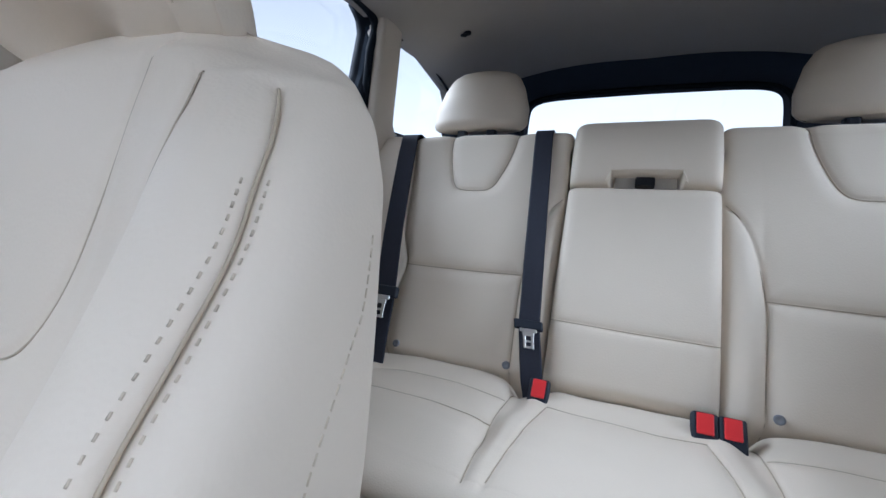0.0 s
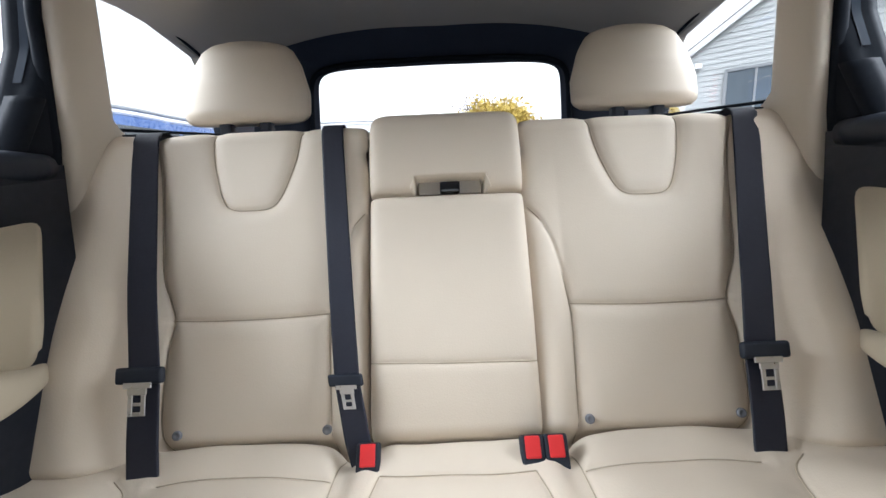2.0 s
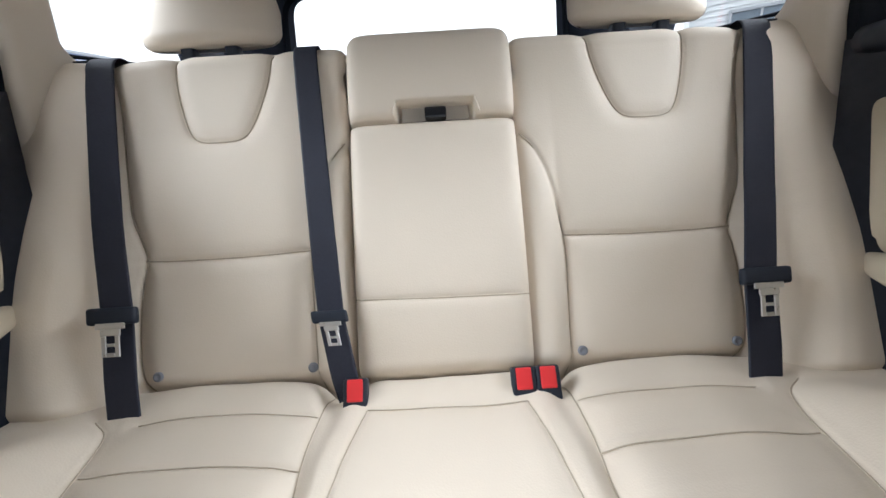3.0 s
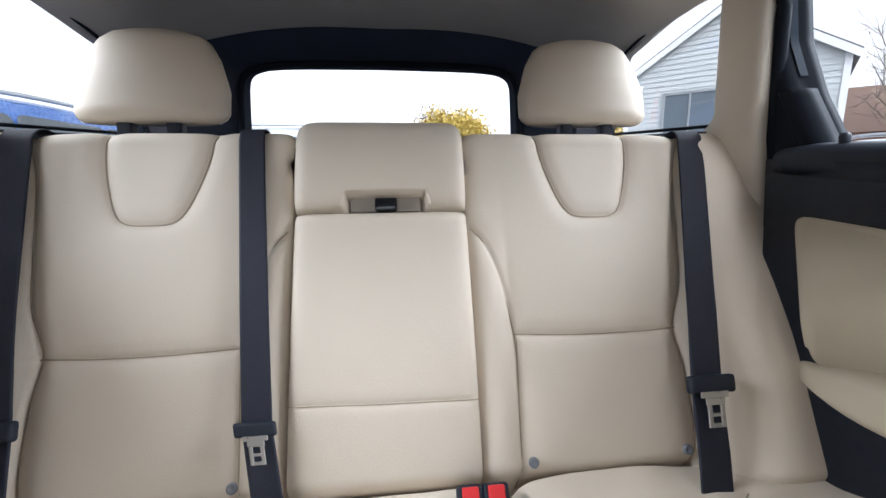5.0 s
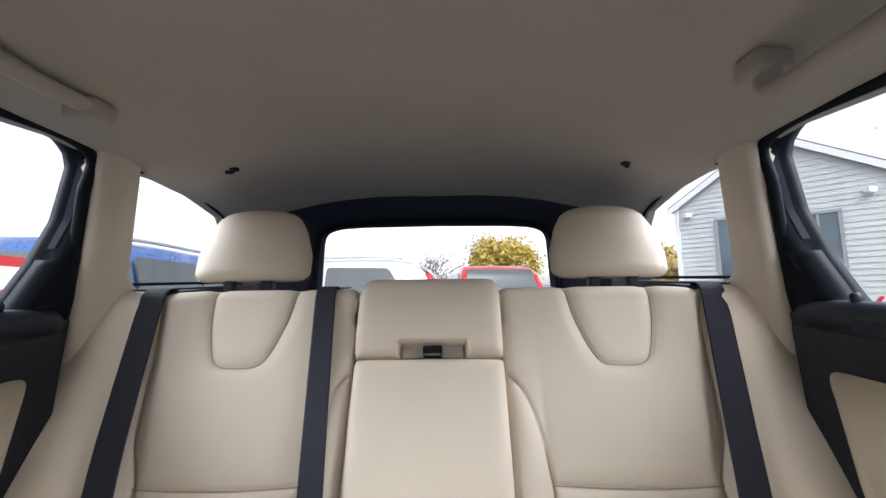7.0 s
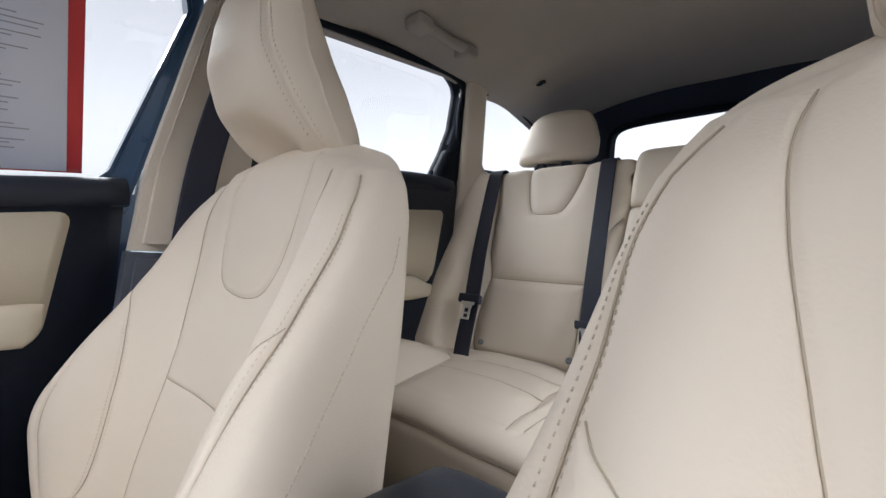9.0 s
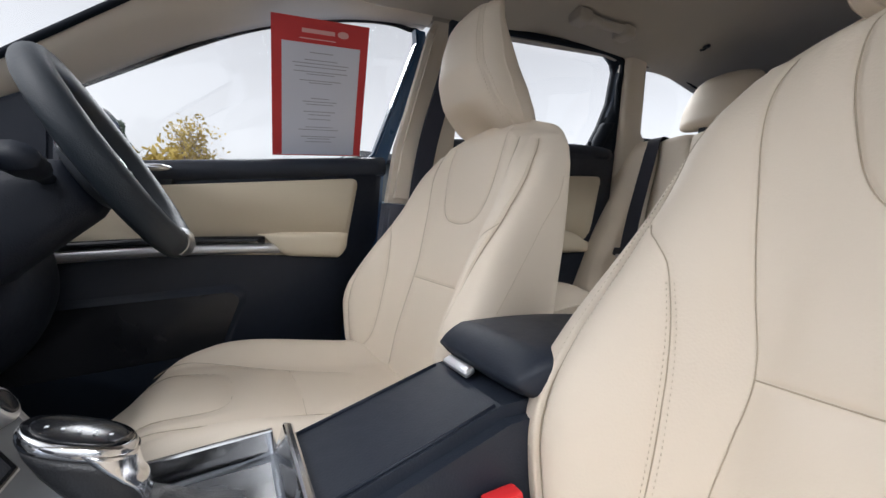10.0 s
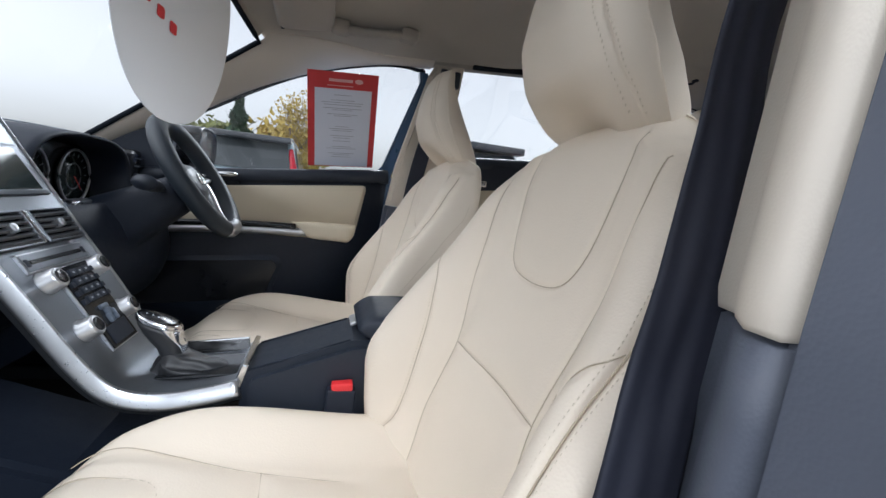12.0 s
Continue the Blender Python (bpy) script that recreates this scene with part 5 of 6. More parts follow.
for r in range(4):
    for c in range(3):
        on_plate("button", (c - 1) * 0.0165, 0.058 - r * 0.0150, (0.0145, 0.0110, 0.007), DARK, "black push button")
        on_plate("key_mark", (c - 1) * 0.0165, 0.058 - r * 0.0150, (0.004, 0.003, 0.0006), PALEKEY, "", 0.0098, 0)
    for c in (-1, 1):
        on_plate("button", c * 0.0325, 0.056 - r * 0.0150, (0.009, 0.0085, 0.006), BLACK, "small black push button")
FIGURE = [(0.002, -0.006, 0.020, 0.008), (-0.001, -0.016, 0.013, 0.013), (0.004, -0.027, 0.009, 0.016), (-0.012, -0.024, 0.006, 0.020)]
for x, y, w, h in FIGURE:
    on_plate("air_button", x, y, (w, h, 0.008), AIRGREY, "blue-grey air direction button", 0.0065, 0.003)
on_plate("pocket", 0.0, -0.051, (0.060, 0.030, 0.003), BLACK, "dark gloss pocket", 0.0052)
slot_at = near_k(-0.490)
panel_box("disc_slot_plate", slot_at, 0.0, (0.150, 0.030, 0.006), SILVER, "silver rim of the disc slot", 0.0004)
panel_box("disc_slot_face", slot_at, 0.0, (0.146, 0.026, 0.006), PANEL, "disc slot surround", 0.0012)
panel_box("disc_slot", slot_at, 0.0, (0.122, 0.007, 0.004), GLOSSY, "black disc slot", 0.0030)
for x in (-0.066, 0.066):
    panel_box("button", slot_at, x, (0.008, 0.012, 0.005), DARK, "", 0.003)
vent_at = near_k(-0.521)
for sgn in (-1, 1):
    vent = panel_box("air_vent", vent_at, sgn * 0.052, (0.084, 0.050, 0.012), GLOSSY, "black air vent", -0.004, 0.005)
    for p, q, w, h in ((0, 0.0262, 0.090, 0.004), (0, -0.0262, 0.090, 0.004), (0.0435, 0, 0.004, 0.056), (-0.0435, 0, 0.004, 0.056)):
        bm = box_bm((w, h, 0.010), (0, 0, 0), 0.0015)
        bm.transform(on_panel(vent_at, sgn * 0.052, 0.002) @ Matrix.Translation((p, q, 0)))
        part("vent_rim", bm, PANEL, vent)
    for j in range(5):
        bm = box_bm((0.080, 0.0045, 0.012), (0, 0, 0), 0.0012, turn=Matrix.Rotation(radians(38), 4, "X"))
        bm.transform(on_panel(vent_at, sgn * 0.052, 0.003) @ Matrix.Translation((0, (j - 2) * 0.0094, 0)))
        part("slat", bm, SLAT, vent, "grey slat")
    box_ = box_bm((0.010, 0.014, 0.014), (0, 0, 0), 0.003)
    box_.transform(on_panel(vent_at, sgn * 0.052, 0.008))
    part("vent_lever", box_, SILVER, vent, "small silver lever")
panel_box("vent_bar", vent_at, 0.0, (0.012, 0.056, 0.010), CHROME, "bright bar between the vents", 0.002, 0.004)
top_at = near_k(-0.580)
panel_box("screen_frame", top_at, 0.0, (0.205, 0.090, 0.010), PANEL, "", 0.0, 0.006)
panel_box("screen", top_at, 0.0, (0.165, 0.074, 0.004), SCREEN, "switched-off dark display", 0.0042)

# gear lever
lever = base("gear_lever", (0, -0.32, 0.74), "automatic gear lever with leather grip and chrome collar", "gear lever")
boot = []
for u in np.linspace(0, 1, 16):
    w, d0, d1 = 0.016 * (1 - u) ** 0.8 + 0.020, 0.014 * (1 - u) + 0.019, 0.085 * (1 - u) ** 1.3 + 0.020
    row = []
    for a in np.linspace(0, 2 * math.pi, 56, endpoint=False):
        wr = 1 + 0.09 * math.sin(5 * a + 6 * u) * (1 - u) + 0.05 * math.sin(11 * a - 4 * u) * (1 - u)
        d = d1 if math.sin(a) > 0 else d0
        row.append((w * wr * math.cos(a), -0.318 + d * wr * math.sin(a), 0.764 + 0.028 * u + 0.004 * math.sin(9 * u + 3 * a) * (1 - u)))
    boot.append(row)
box("tray", (0.088, 0.120, 0.004), (0, -0.275, 0.7665), GLOSSY, stack, "black gloss tray round the gear lever", bevel=0.0015, turn=Matrix.Rotation(radians(6), 4, "X"))
box("tray_side", (0.006, 0.118, 0.026), (-0.056, -0.272, 0.780), CHROME, stack, "bright tray side", bevel=0.002, turn=Matrix.Rotation(radians(8), 4, "X"))
sheet("boot", boot, GRIPSKIN, lever, "creased black leather boot", close=True, cap=True)
LEVER = ((0.768, -0.319, 0.018, 0.019), (0.785, -0.321, 0.0185, 0.0195), (0.798, -0.325, 0.0205, 0.0205), (0.808, -0.331, 0.0245, 0.022), (0.818, -0.338, 0.0285, 0.0232), (0.828, -0.343, 0.0315, 0.0238), (0.835, -0.345, 0.0320, 0.0238))


def lever_ring(z, c, h, w, n=40, lean=1.0):
    row = []
    for a in np.linspace(0, 2 * math.pi, n, endpoint=False):
        co, si = math.cos(a), math.sin(a)
        y = h * np.sign(si) * abs(si) ** 0.8
        row.append((w * np.sign(co) * abs(co) ** 0.85, c + y, z - 0.32 * y * lean * ease(0.80, 0.83, z)))
    return row


sheet("grip", [lever_ring(*q) for q in LEVER], GRIPSKIN, lever, "charcoal leather grip", close=True, cap=True)
rim_rows = [lever_ring(z, -0.3455, h, w) for z, h, w in ((0.836, 0.0322, 0.0238), (0.8385, 0.0330, 0.0246), (0.8425, 0.0328, 0.0244), (0.8455, 0.0312, 0.0228), (0.8462, 0.0298, 0.0216))]
sheet("collar", rim_rows, CHROME, lever, "polished chrome collar", close=True, cap=True)
sheet("cap", [lever_ring(0.8462 + 0.0035 * (1 - r * r), -0.3455, 0.0300 * r, 0.0220 * r) for r in (1, 0.8, 0.5, 0.2, 0.02)], GLOSSY, lever, "black gloss cap with pale gear marks", close=True, cap=True)
tall = np.array(LEVER)
band = []
for z in np.linspace(0.8405, 0.786, 18):
    c, h, w = (float(np.interp(z, tall[:, 0], tall[:, k])) for k in (1, 2, 3))
    span = radians(float(np.interp(z, [0.786, 0.80, 0.825, 0.8405], [24, 38, 58, 84])))
    row = []
    for grow, angles in ((0.0014, np.linspace(-span, span, 15)), (-0.003, np.linspace(span, -span, 15))):
        for a in angles:
            q, e = math.sin(a), math.cos(a)
            y = (h + grow) * abs(e) ** 0.8 * np.sign(e)
            row.append(((w + grow) * np.sign(q) * abs(q) ** 0.85, c + y, z - 0.32 * y * float(ease(0.80, 0.83, z))))
    band.append(row)
sheet("spine", band, CHROME, lever, "chrome band sweeping down the back of the grip", close=True, cap=True)
for j in range(5):
    box("gear_mark", (0.0016, 0.0022, 0.0006), (0.009, -0.327 - j * 0.0085, 0.8445 + j * 0.0027), PAPER, lever, bevel=0)

# ---- dashboard ----
dash = base("dashboard", (0, -0.8, 0.9), "black soft plastic dashboard", "dashboard")
prof = [(-0.60, 0.78), (-0.575, 0.84), (-0.57, 0.94), (-0.585, 1.01), (-0.62, 1.055), (-0.70, 1.085), (-0.85, 1.09), (-1.0, 1.07), (-1.02, 0.8)]
xs_ = np.linspace(-0.64, 0.64, 120)
rows = []
for x in xs_:
    k = ease(0.45, 0.64, abs(x))
    well = float(ease(0.20, 0.175, abs(x + 0.345)))
    rows.append([(x, y - 0.05 * k + (min(y, -0.715) - y) * well * float(ease(0.925, 0.955, z)), z - 0.02 * k) for y, z in curve(prof, 60)])
sheet("body", rows, BLACK, dash, "black soft dashboard top", close=True, cap=True)
hood = []
for y, grow in ((-0.90, 0.86), (-0.80, 0.96), (-0.70, 1.0), (-0.622, 1.0), (-0.609, 0.99), (-0.606, 0.955), (-0.617, 0.93), (-0.69, 0.90), (-0.74, 0.86)):
    row = []
    for a in np.linspace(-0.25, math.pi + 0.25, 50):
        c, s = math.cos(a), math.sin(a)
        row.append((-0.345 + 0.205 * grow * np.sign(c) * abs(c) ** 0.7, y, 1.015 + 0.115 * grow * np.sign(s) * abs(s) ** 0.7 - 0.02 * (1 - grow)))
    hood.append(row)
sheet("instrument_hood", hood, BLACK, dash, "black hood over the instruments")
box("instrument_face", (0.37, 0.02, 0.17), (-0.355, -0.70, 1.02), GLOSSY, dash, "black instrument face", bevel=0.004)
for x in (-0.435, -0.275):
    face = lathe("dial", [(0.058, 0.0), (0.058, 0.004), (0.002, 0.004)], SCREEN, dash, "dark round dial", n=40, m=Matrix.Translation((x, -0.688, 1.03)) @ Matrix.Rotation(radians(-90), 4, "X"))
    tube("dial_ring", [(x + 0.062 * math.cos(a), -0.678, 1.03 + 0.062 * math.sin(a)) for a in np.linspace(0, 2 * math.pi, 40, endpoint=False)], 0.0032, SILVER, dash, "silver dial ring", closed=True)
    tube("inner_ring", [(x + 0.030 * math.cos(a), -0.681, 1.03 + 0.030 * math.sin(a)) for a in np.linspace(0, 2 * math.pi, 30, endpoint=False)], 0.0014, PANEL, dash, "fine silver dial ring", closed=True)
    for k in range(13):
        a = radians(220 - k * 21.7)
        tube("dial_tick", [(x + 0.047 * math.cos(a), -0.682, 1.03 + 0.047 * math.sin(a)), (x + 0.055 * math.cos(a), -0.682, 1.03 + 0.055 * math.sin(a))], 0.0011, PALEKEY, dash, n=5)
    tube("needle", [(x, -0.679, 1.03), (x - 0.028, -0.679, 1.000)], 0.0010, RED, dash)
key = base("car_key", (-0.225, -0.60, 0.985), "chrome and dark key fob in the dashboard slot", "key")
box("fob", (0.030, 0.05, 0.022), (-0.225, -0.592, 0.983), CHROME, key, "chrome key fob", bevel=0.006, seg=3)
tube("ring", [(-0.214 + 0.016 * math.cos(a), -0.563, 0.978 + 0.016 * math.sin(a)) for a in np.linspace(0, 2 * math.pi, 24, endpoint=False)], 0.0022, CHROME, key, "steel key ring", closed=True)
box("lower_tray", (0.30, 0.03, 0.014), (-0.30, -0.60, 0.985), PANEL, dash, "grey strip below the instruments", bevel=0.004)
side_vent = base("air_vent", (-0.60, -0.62, 1.06), "black upright air vent at the dashboard end", "air vent")
box("housing", (0.05, 0.05, 0.13), (-0.60, -0.64, 1.05), GLOSSY, side_vent, bevel=0.012)
for j in range(5):
    box("slat", (0.04, 0.012, 0.004), (-0.60, -0.614, 1.005 + j * 0.022), DARK, side_vent, bevel=0.001)

# ---- steering wheel ----
WC, WR = Vector((-0.368, -0.405, 1.069)), 0.172
wheel_dir = Vector((0, 0.82, 0.572)).normalized()
wm = Matrix.Translation(WC) @ wheel_dir.to_track_quat("Z", "Y").to_matrix().to_4x4() @ Matrix.Scale(0.80, 4)
wheel = base("steering_wheel", tuple(WC), "black leather steering wheel with silver spokes", "steering wheel")
tube("rim", [wm @ Vector((WR * math.cos(a), WR * math.sin(a), 0)) for a in np.linspace(0, 2 * math.pi, 96, endpoint=False)], 0.0200, RIMSKIN, wheel, "black stitched leather rim", n=16, closed=True)
hubrows = []
for r, h in ((0.002, 0.004), (0.035, 0.002), (0.058, -0.006), (0.070, -0.018), (0.074, -0.034), (0.070, -0.05), (0.05, -0.055), (0.002, -0.055)):
    hubrows.append([wm @ Vector((r * 1.08 * np.sign(math.cos(a)) * abs(math.cos(a)) ** 0.8, r * 0.86 * np.sign(math.sin(a)) * abs(math.sin(a)) ** 0.8 - 0.006, h)) for a in np.linspace(0, 2 * math.pi, 48, endpoint=False)])
sheet("hub", hubrows, HUBSKIN, wheel, "charcoal airbag cover", close=True, cap=True, flip=True)
tube("badge", [wm @ Vector((0.017 * math.cos(a), 0.017 * math.sin(a) - 0.004, 0.0045)) for a in np.linspace(0, 2 * math.pi, 30, endpoint=False)], 0.003, CHROME, wheel, "plain round silver badge", closed=True)
for deg in (5, 175, 270):
    a = radians(deg)
    arm = [wm @ Vector((q * math.cos(a), q * math.sin(a) - 0.01, -0.026 + 0.012 * math.sin(6 * q))) for q in np.linspace(0.055, WR - 0.004, 14)]
    tube("spoke", arm, np.linspace(0.018, 0.012, 14), SILVER, wheel, "satin silver spoke", n=12, flat=0.45)
    if deg != 270:
        arm2 = [wm @ Vector((q * math.cos(a), q * math.sin(a) + 0.008, -0.014)) for q in np.linspace(0.075, 0.125, 8)]
        tube("switch_pad", arm2, 0.013, GLOSSY, wheel, "black switch pad", n=10, flat=0.6)
for sgn in (-1, 1):
    trim = [wm @ Vector((sgn * x, y, h)) for x, y, h in curve([(0.098, 0.004, -0.016), (0.086, -0.020, -0.012), (0.068, -0.062, -0.010), (0.046, -0.104, -0.010), (0.040, -0.150, -0.006)], 24)]
    tube("spoke_trim", trim, np.interp(np.arange(24), [0, 8, 23], [0.005, 0.009, 0.0075]), SILVER, wheel, "bright silver spoke trim", n=10, flat=0.6)
    infill = [wm @ Vector((sgn * x, y, -0.022)) for x, y in ((0.06, -0.03), (0.05, -0.07), (0.03, -0.11), (0.026, -0.15))]
    tube("spoke_cover", infill, 0.016, BLACK, wheel, "black lower spoke cover", n=10, flat=0.5)
tube("rim_insert", [wm @ Vector(((WR + 0.001) * math.cos(a), (WR + 0.001) * math.sin(a), 0.003)) for a in np.linspace(radians(252), radians(288), 24)], 0.0196, SILVER, wheel, "silver insert at the foot of the rim", n=12)
column = base("steering_column", (-0.36, -0.55, 0.98), "black steering column shroud with stalks", "steering column")
cm = wm @ Matrix.Translation((0, 0, -0.05))
rows = []
for h, w, d in ((0.0, 0.05, 0.045), (-0.02, 0.062, 0.055), (-0.10, 0.072, 0.068), (-0.20, 0.085, 0.085), (-0.24, 0.085, 0.085)):
    rows.append([cm @ Vector((w * np.sign(math.cos(a)) * abs(math.cos(a)) ** 0.6, d * np.sign(math.sin(a)) * abs(math.sin(a)) ** 0.6 - 0.018, h)) for a in np.linspace(0, 2 * math.pi, 36, endpoint=False)])
sheet("shroud", rows, BLACK, column, "black plastic shroud", close=True, cap=True, flip=True)
for sgn in (-1, 1):
    st = [cm @ Vector((sgn * q, 0.004 + 0.12 * (q - 0.05), -0.035 + 0.1 * (q - 0.05))) for q in np.linspace(0.05, 0.185, 14)]
    stalk = tube("stalk", st, np.interp(np.linspace(0, 1, 14), [0, 0.35, 0.5, 1], [0.010, 0.012, 0.020, 0.023]), DARK, column, "black control stalk", n=12, flat=0.7)
    p = cm @ Vector((sgn * 0.160, 0.018, -0.010))
    box("stalk_button", (0.018, 0.008, 0.012), p, GLOSSY, stalk, bevel=0.002)
knee = tagged(sheet("knee_panel", [[(x, y - 0.03 * ease(0.2, 0.3, abs(x + 0.34)), z) for y, z in curve([(-0.56, 0.99), (-0.52, 0.93), (-0.51, 0.84), (-0.56, 0.74), (-0.70, 0.68), (-0.72, 0.95)], 24)] for x in np.linspace(-0.62, -0.11, 20)], BLACK, close=True, cap=True), "black panel below the steering column", "knee panel", kind="structure")
glovebox = base("glovebox", (0.38, -0.6, 0.8), "black closed plastic glovebox lid", "glovebox")
sheet("lid", [[(x, y, z) for y, z in curve([(-0.58, 0.96), (-0.53, 0.90), (-0.53, 0.80), (-0.58, 0.70), (-0.72, 0.66), (-0.72, 0.95)], 24)] for x in np.linspace(0.14, 0.63, 16)], BLACK, glovebox, close=True, cap=True)

# ---- paper in the driver's window, and the tag at the windscreen ----
sign = base("window_sign", (-0.672, -0.08, 1.16), "red plastic sleeve with a printed white sheet in the window", "sign")


def sign_at(a, b, d):
    """a: metres towards the rear from the sign's front edge, b: metres up from its foot."""
    return (-0.676 + 0.40 * b + d, -0.178 + a - 0.09 * b, 1.154 + 0.13 * a + 0.905 * b)


def sign_plate(name, a0, b0, a1, b1, d, mat, parent, label="", thick=0.0012):
    return prism(name, [(a0, b0), (a1, b0), (a1, b1), (a0, b1)], lambda a, b, q: sign_at(a, b, d + q), thick, mat, parent, label, bevel=0)


SW, SH = 0.203, 0.292
sign_plate("sleeve", 0, 0, SW, SH, 0, REDPAPER, sign, "red plastic sleeve", 0.002)
# unseen grey plate, added to keep red bounce off the pillar and headliner
sign_plate("bounce_stop", 0.001, 0.001, SW - 0.001, SH - 0.001, -0.0025, INK, sign, "added grey plate that stops red bounce light from the sleeve", 0.0015)
sign_plate("paper", 0.020, 0.002, SW - 0.018, SH * 0.835, 0.0025, BACKLITSHEET, sign, "white printed sheet")
for b, w in [(0.225, 0.05), (0.210, 0.07), (0.203, 0.12), (0.196, 0.11), (0.186, 0.115), (0.181, 0.06), (0.168, 0.09), (0.163, 0.05), (0.130, 0.04), (0.123, 0.075), (0.117, 0.06), (0.101, 0.07), (0.094, 0.05), (0.084, 0.05), (0.066, 0.06), (0.060, 0.09), (0.044, 0.08), (0.039, 0.05), (0.032, 0.06)]:
    x = 0.101
    sign_plate("text_bar", x - w / 2, b, x + w / 2, b + 0.0016, 0.0042, INK, sign, "", 0.0004)
sign_plate("logo_bar", 0.060, SH - 0.028, 0.128, SH - 0.020, 0.0024, PALEINK, sign, "pale lettering as a plain bar", 0.0005)
sign_plate("text_bar", 0.055, SH - 0.040, 0.130, SH - 0.038, 0.0024, PALEINK, sign, "", 0.0004)
fl = bmesh.new()
fl.faces.new([fl.verts.new(sign_at(0.146 + 0.012 * math.cos(a), SH - 0.024 + 0.007 * math.sin(a), 0.0028)) for a in np.linspace(0, 2 * math.pi, 16, endpoint=False)])
part("emblem", fl, PALEINK, sign, "pale oval emblem")

tag = base("paper_tag", (0.09, -0.34, 1.2), "white oval card tag hanging by the windscreen mirror", "tag")
TC = Vector((0.145, -0.305, 1.249))


def tag_at(a, b, d):
    """On the tag: a across, b up, d out of it."""
    u = Vector((-0.93, 0.36, 0.0)).normalized()
    n = Vector((0.36, 0.93, 0.0)).normalized()
    return TC + u * a + Vector((0, 0, 1)) * b - n * d


oval = [(0.096 * np.sign(math.cos(a)) * abs(math.cos(a)) ** 0.9, 0.04 + 0.145 * np.sign(math.sin(a)) * abs(math.sin(a)) ** 0.95) for a in np.linspace(0, 2 * math.pi, 60, endpoint=False)]
prism("card", oval, lambda a, b, d: tag_at(a, b, d), 0.0012, PAPER, tag, "white oval card", bevel=0)
for a, b in ((-0.050, 0.0235), (-0.029, 0.0138), (-0.009, 0.004)):
    prism("red_mark", round_poly([(a - 0.0055, b - 0.0055), (a + 0.0055, b - 0.0075), (a + 0.0055, b + 0.0055), (a - 0.0055, b + 0.0075)], 0.003, 3), lambda p, q, d: tag_at(p, q, -0.0008 - d), 0.0006, REDPAPER, tag, "red printed mark", bevel=0)
tube("string", [tag_at(0, 0.180, 0), tag_at(0.0, 0.21, 0), (0.03, -0.33, 1.50)], 0.0012, PAPER, tag, "white string")
mirror_ = base("rear_view_mirror", (0, -0.36, 1.5), "black rear view mirror at the windscreen", "mirror")
box("shell", (0.24, 0.03, 0.06), (0, -0.36, 1.49), BLACK, mirror_, bevel=0.012, seg=3, smooth=True)
box("glass", (0.22, 0.003, 0.048), (0, -0.343, 1.49), CHROME, mirror_, "silvered mirror glass", bevel=0.001)
tube("stem", [(0, -0.37, 1.51), (0, -0.42, 1.54)], 0.01, BLACK, mirror_)

# ---- outside: a car park with cars, a clad building and trees ----
STATE["m"] = IDENTITY
ASPHALT = material("asphalt", (0.075, 0.075, 0.08), 0.9, vary=0.25, scale=1.5, bump=0.6, bump_scale=60)
SIDING = material("pale_blue_grey_cladding", (0.52, 0.55, 0.555), 0.6, vary=0.05, scale=2)
WHITEPAINT = material("white_paint", (0.78, 0.79, 0.80), 0.5, vary=0.03, scale=2)
SLATE = material("roof_slate", (0.12, 0.12, 0.13), 0.8, vary=0.2, scale=4)
WINDOWGREY = material("dark_window_glass", (0.10, 0.13, 0.16), 0.08, vary=0.3, scale=1.2)
FRAMEGREY = material("grey_window_frame", (0.30, 0.32, 0.34), 0.5, vary=0.05)
CARGLASS = material("tinted_car_glass", (0.075, 0.085, 0.09), 0.06, vary=0.2, scale=2)
CARBLUE = material("bright_blue_car_paint", (0.03, 0.11, 0.36), 0.28, 0.2, vary=0.05, coat=0.8)
CARSILVER = material("silver_car_paint", (0.55, 0.57, 0.59), 0.3, 0.4, vary=0.04, coat=0.8)
CARRED = material("red_car_paint", (0.45, 0.03, 0.03), 0.3, 0.1, vary=0.05, coat=0.8)
CARWHITE = material("white_car_paint", (0.78, 0.79, 0.80), 0.3, vary=0.03, coat=0.8)
CARGREY = material("dark_grey_car_paint", (0.06, 0.065, 0.075), 0.3, 0.3, vary=0.05, coat=0.8)
CARPALE = material("pale_blue_car_paint", (0.36, 0.47, 0.52), 0.3, 0.4, vary=0.04, coat=0.8)
TAIL = material("red_tail_lamp", (0.6, 0.01, 0.03), 0.2, vary=0.05)
ROOFTILE = material("brown_roof_tiles", (0.17, 0.11, 0.085), 0.85, vary=0.2, scale=6, bump=0.5, bump_scale=20)
BRICK = material("orange_brick", (0.33, 0.18, 0.115), 0.85, vary=0.2, scale=8, bump=0.5, bump_scale=30)
BARK = material("bark", (0.12, 0.09, 0.07), 0.9, vary=0.3, scale=12, bump=0.5, bump_scale=40)
GOLD = material("golden_autumn_leaves", (0.62, 0.45, 0.09), 0.7, vary=0.0, scale=0.9, second=(0.40, 0.31, 0.08))
GREEN = material("dull_green_leaves", (0.26, 0.26, 0.07), 0.7, vary=0.0, scale=0.9, second=(0.10, 0.14, 0.045))
TWIG = material("bare_twigs", (0.20, 0.16, 0.14), 0.9, vary=0.2, scale=4)
SPRUCE = material("dark_green_needles", (0.05, 0.10, 0.05), 0.7, vary=0.3, scale=2)

gs_ = np.linspace(-1, 1, 40)
gx, gy = np.meshgrid(np.sign(gs_) * np.abs(gs_) ** 3 * 600, np.sign(gs_) * np.abs(gs_) ** 3 * 600)
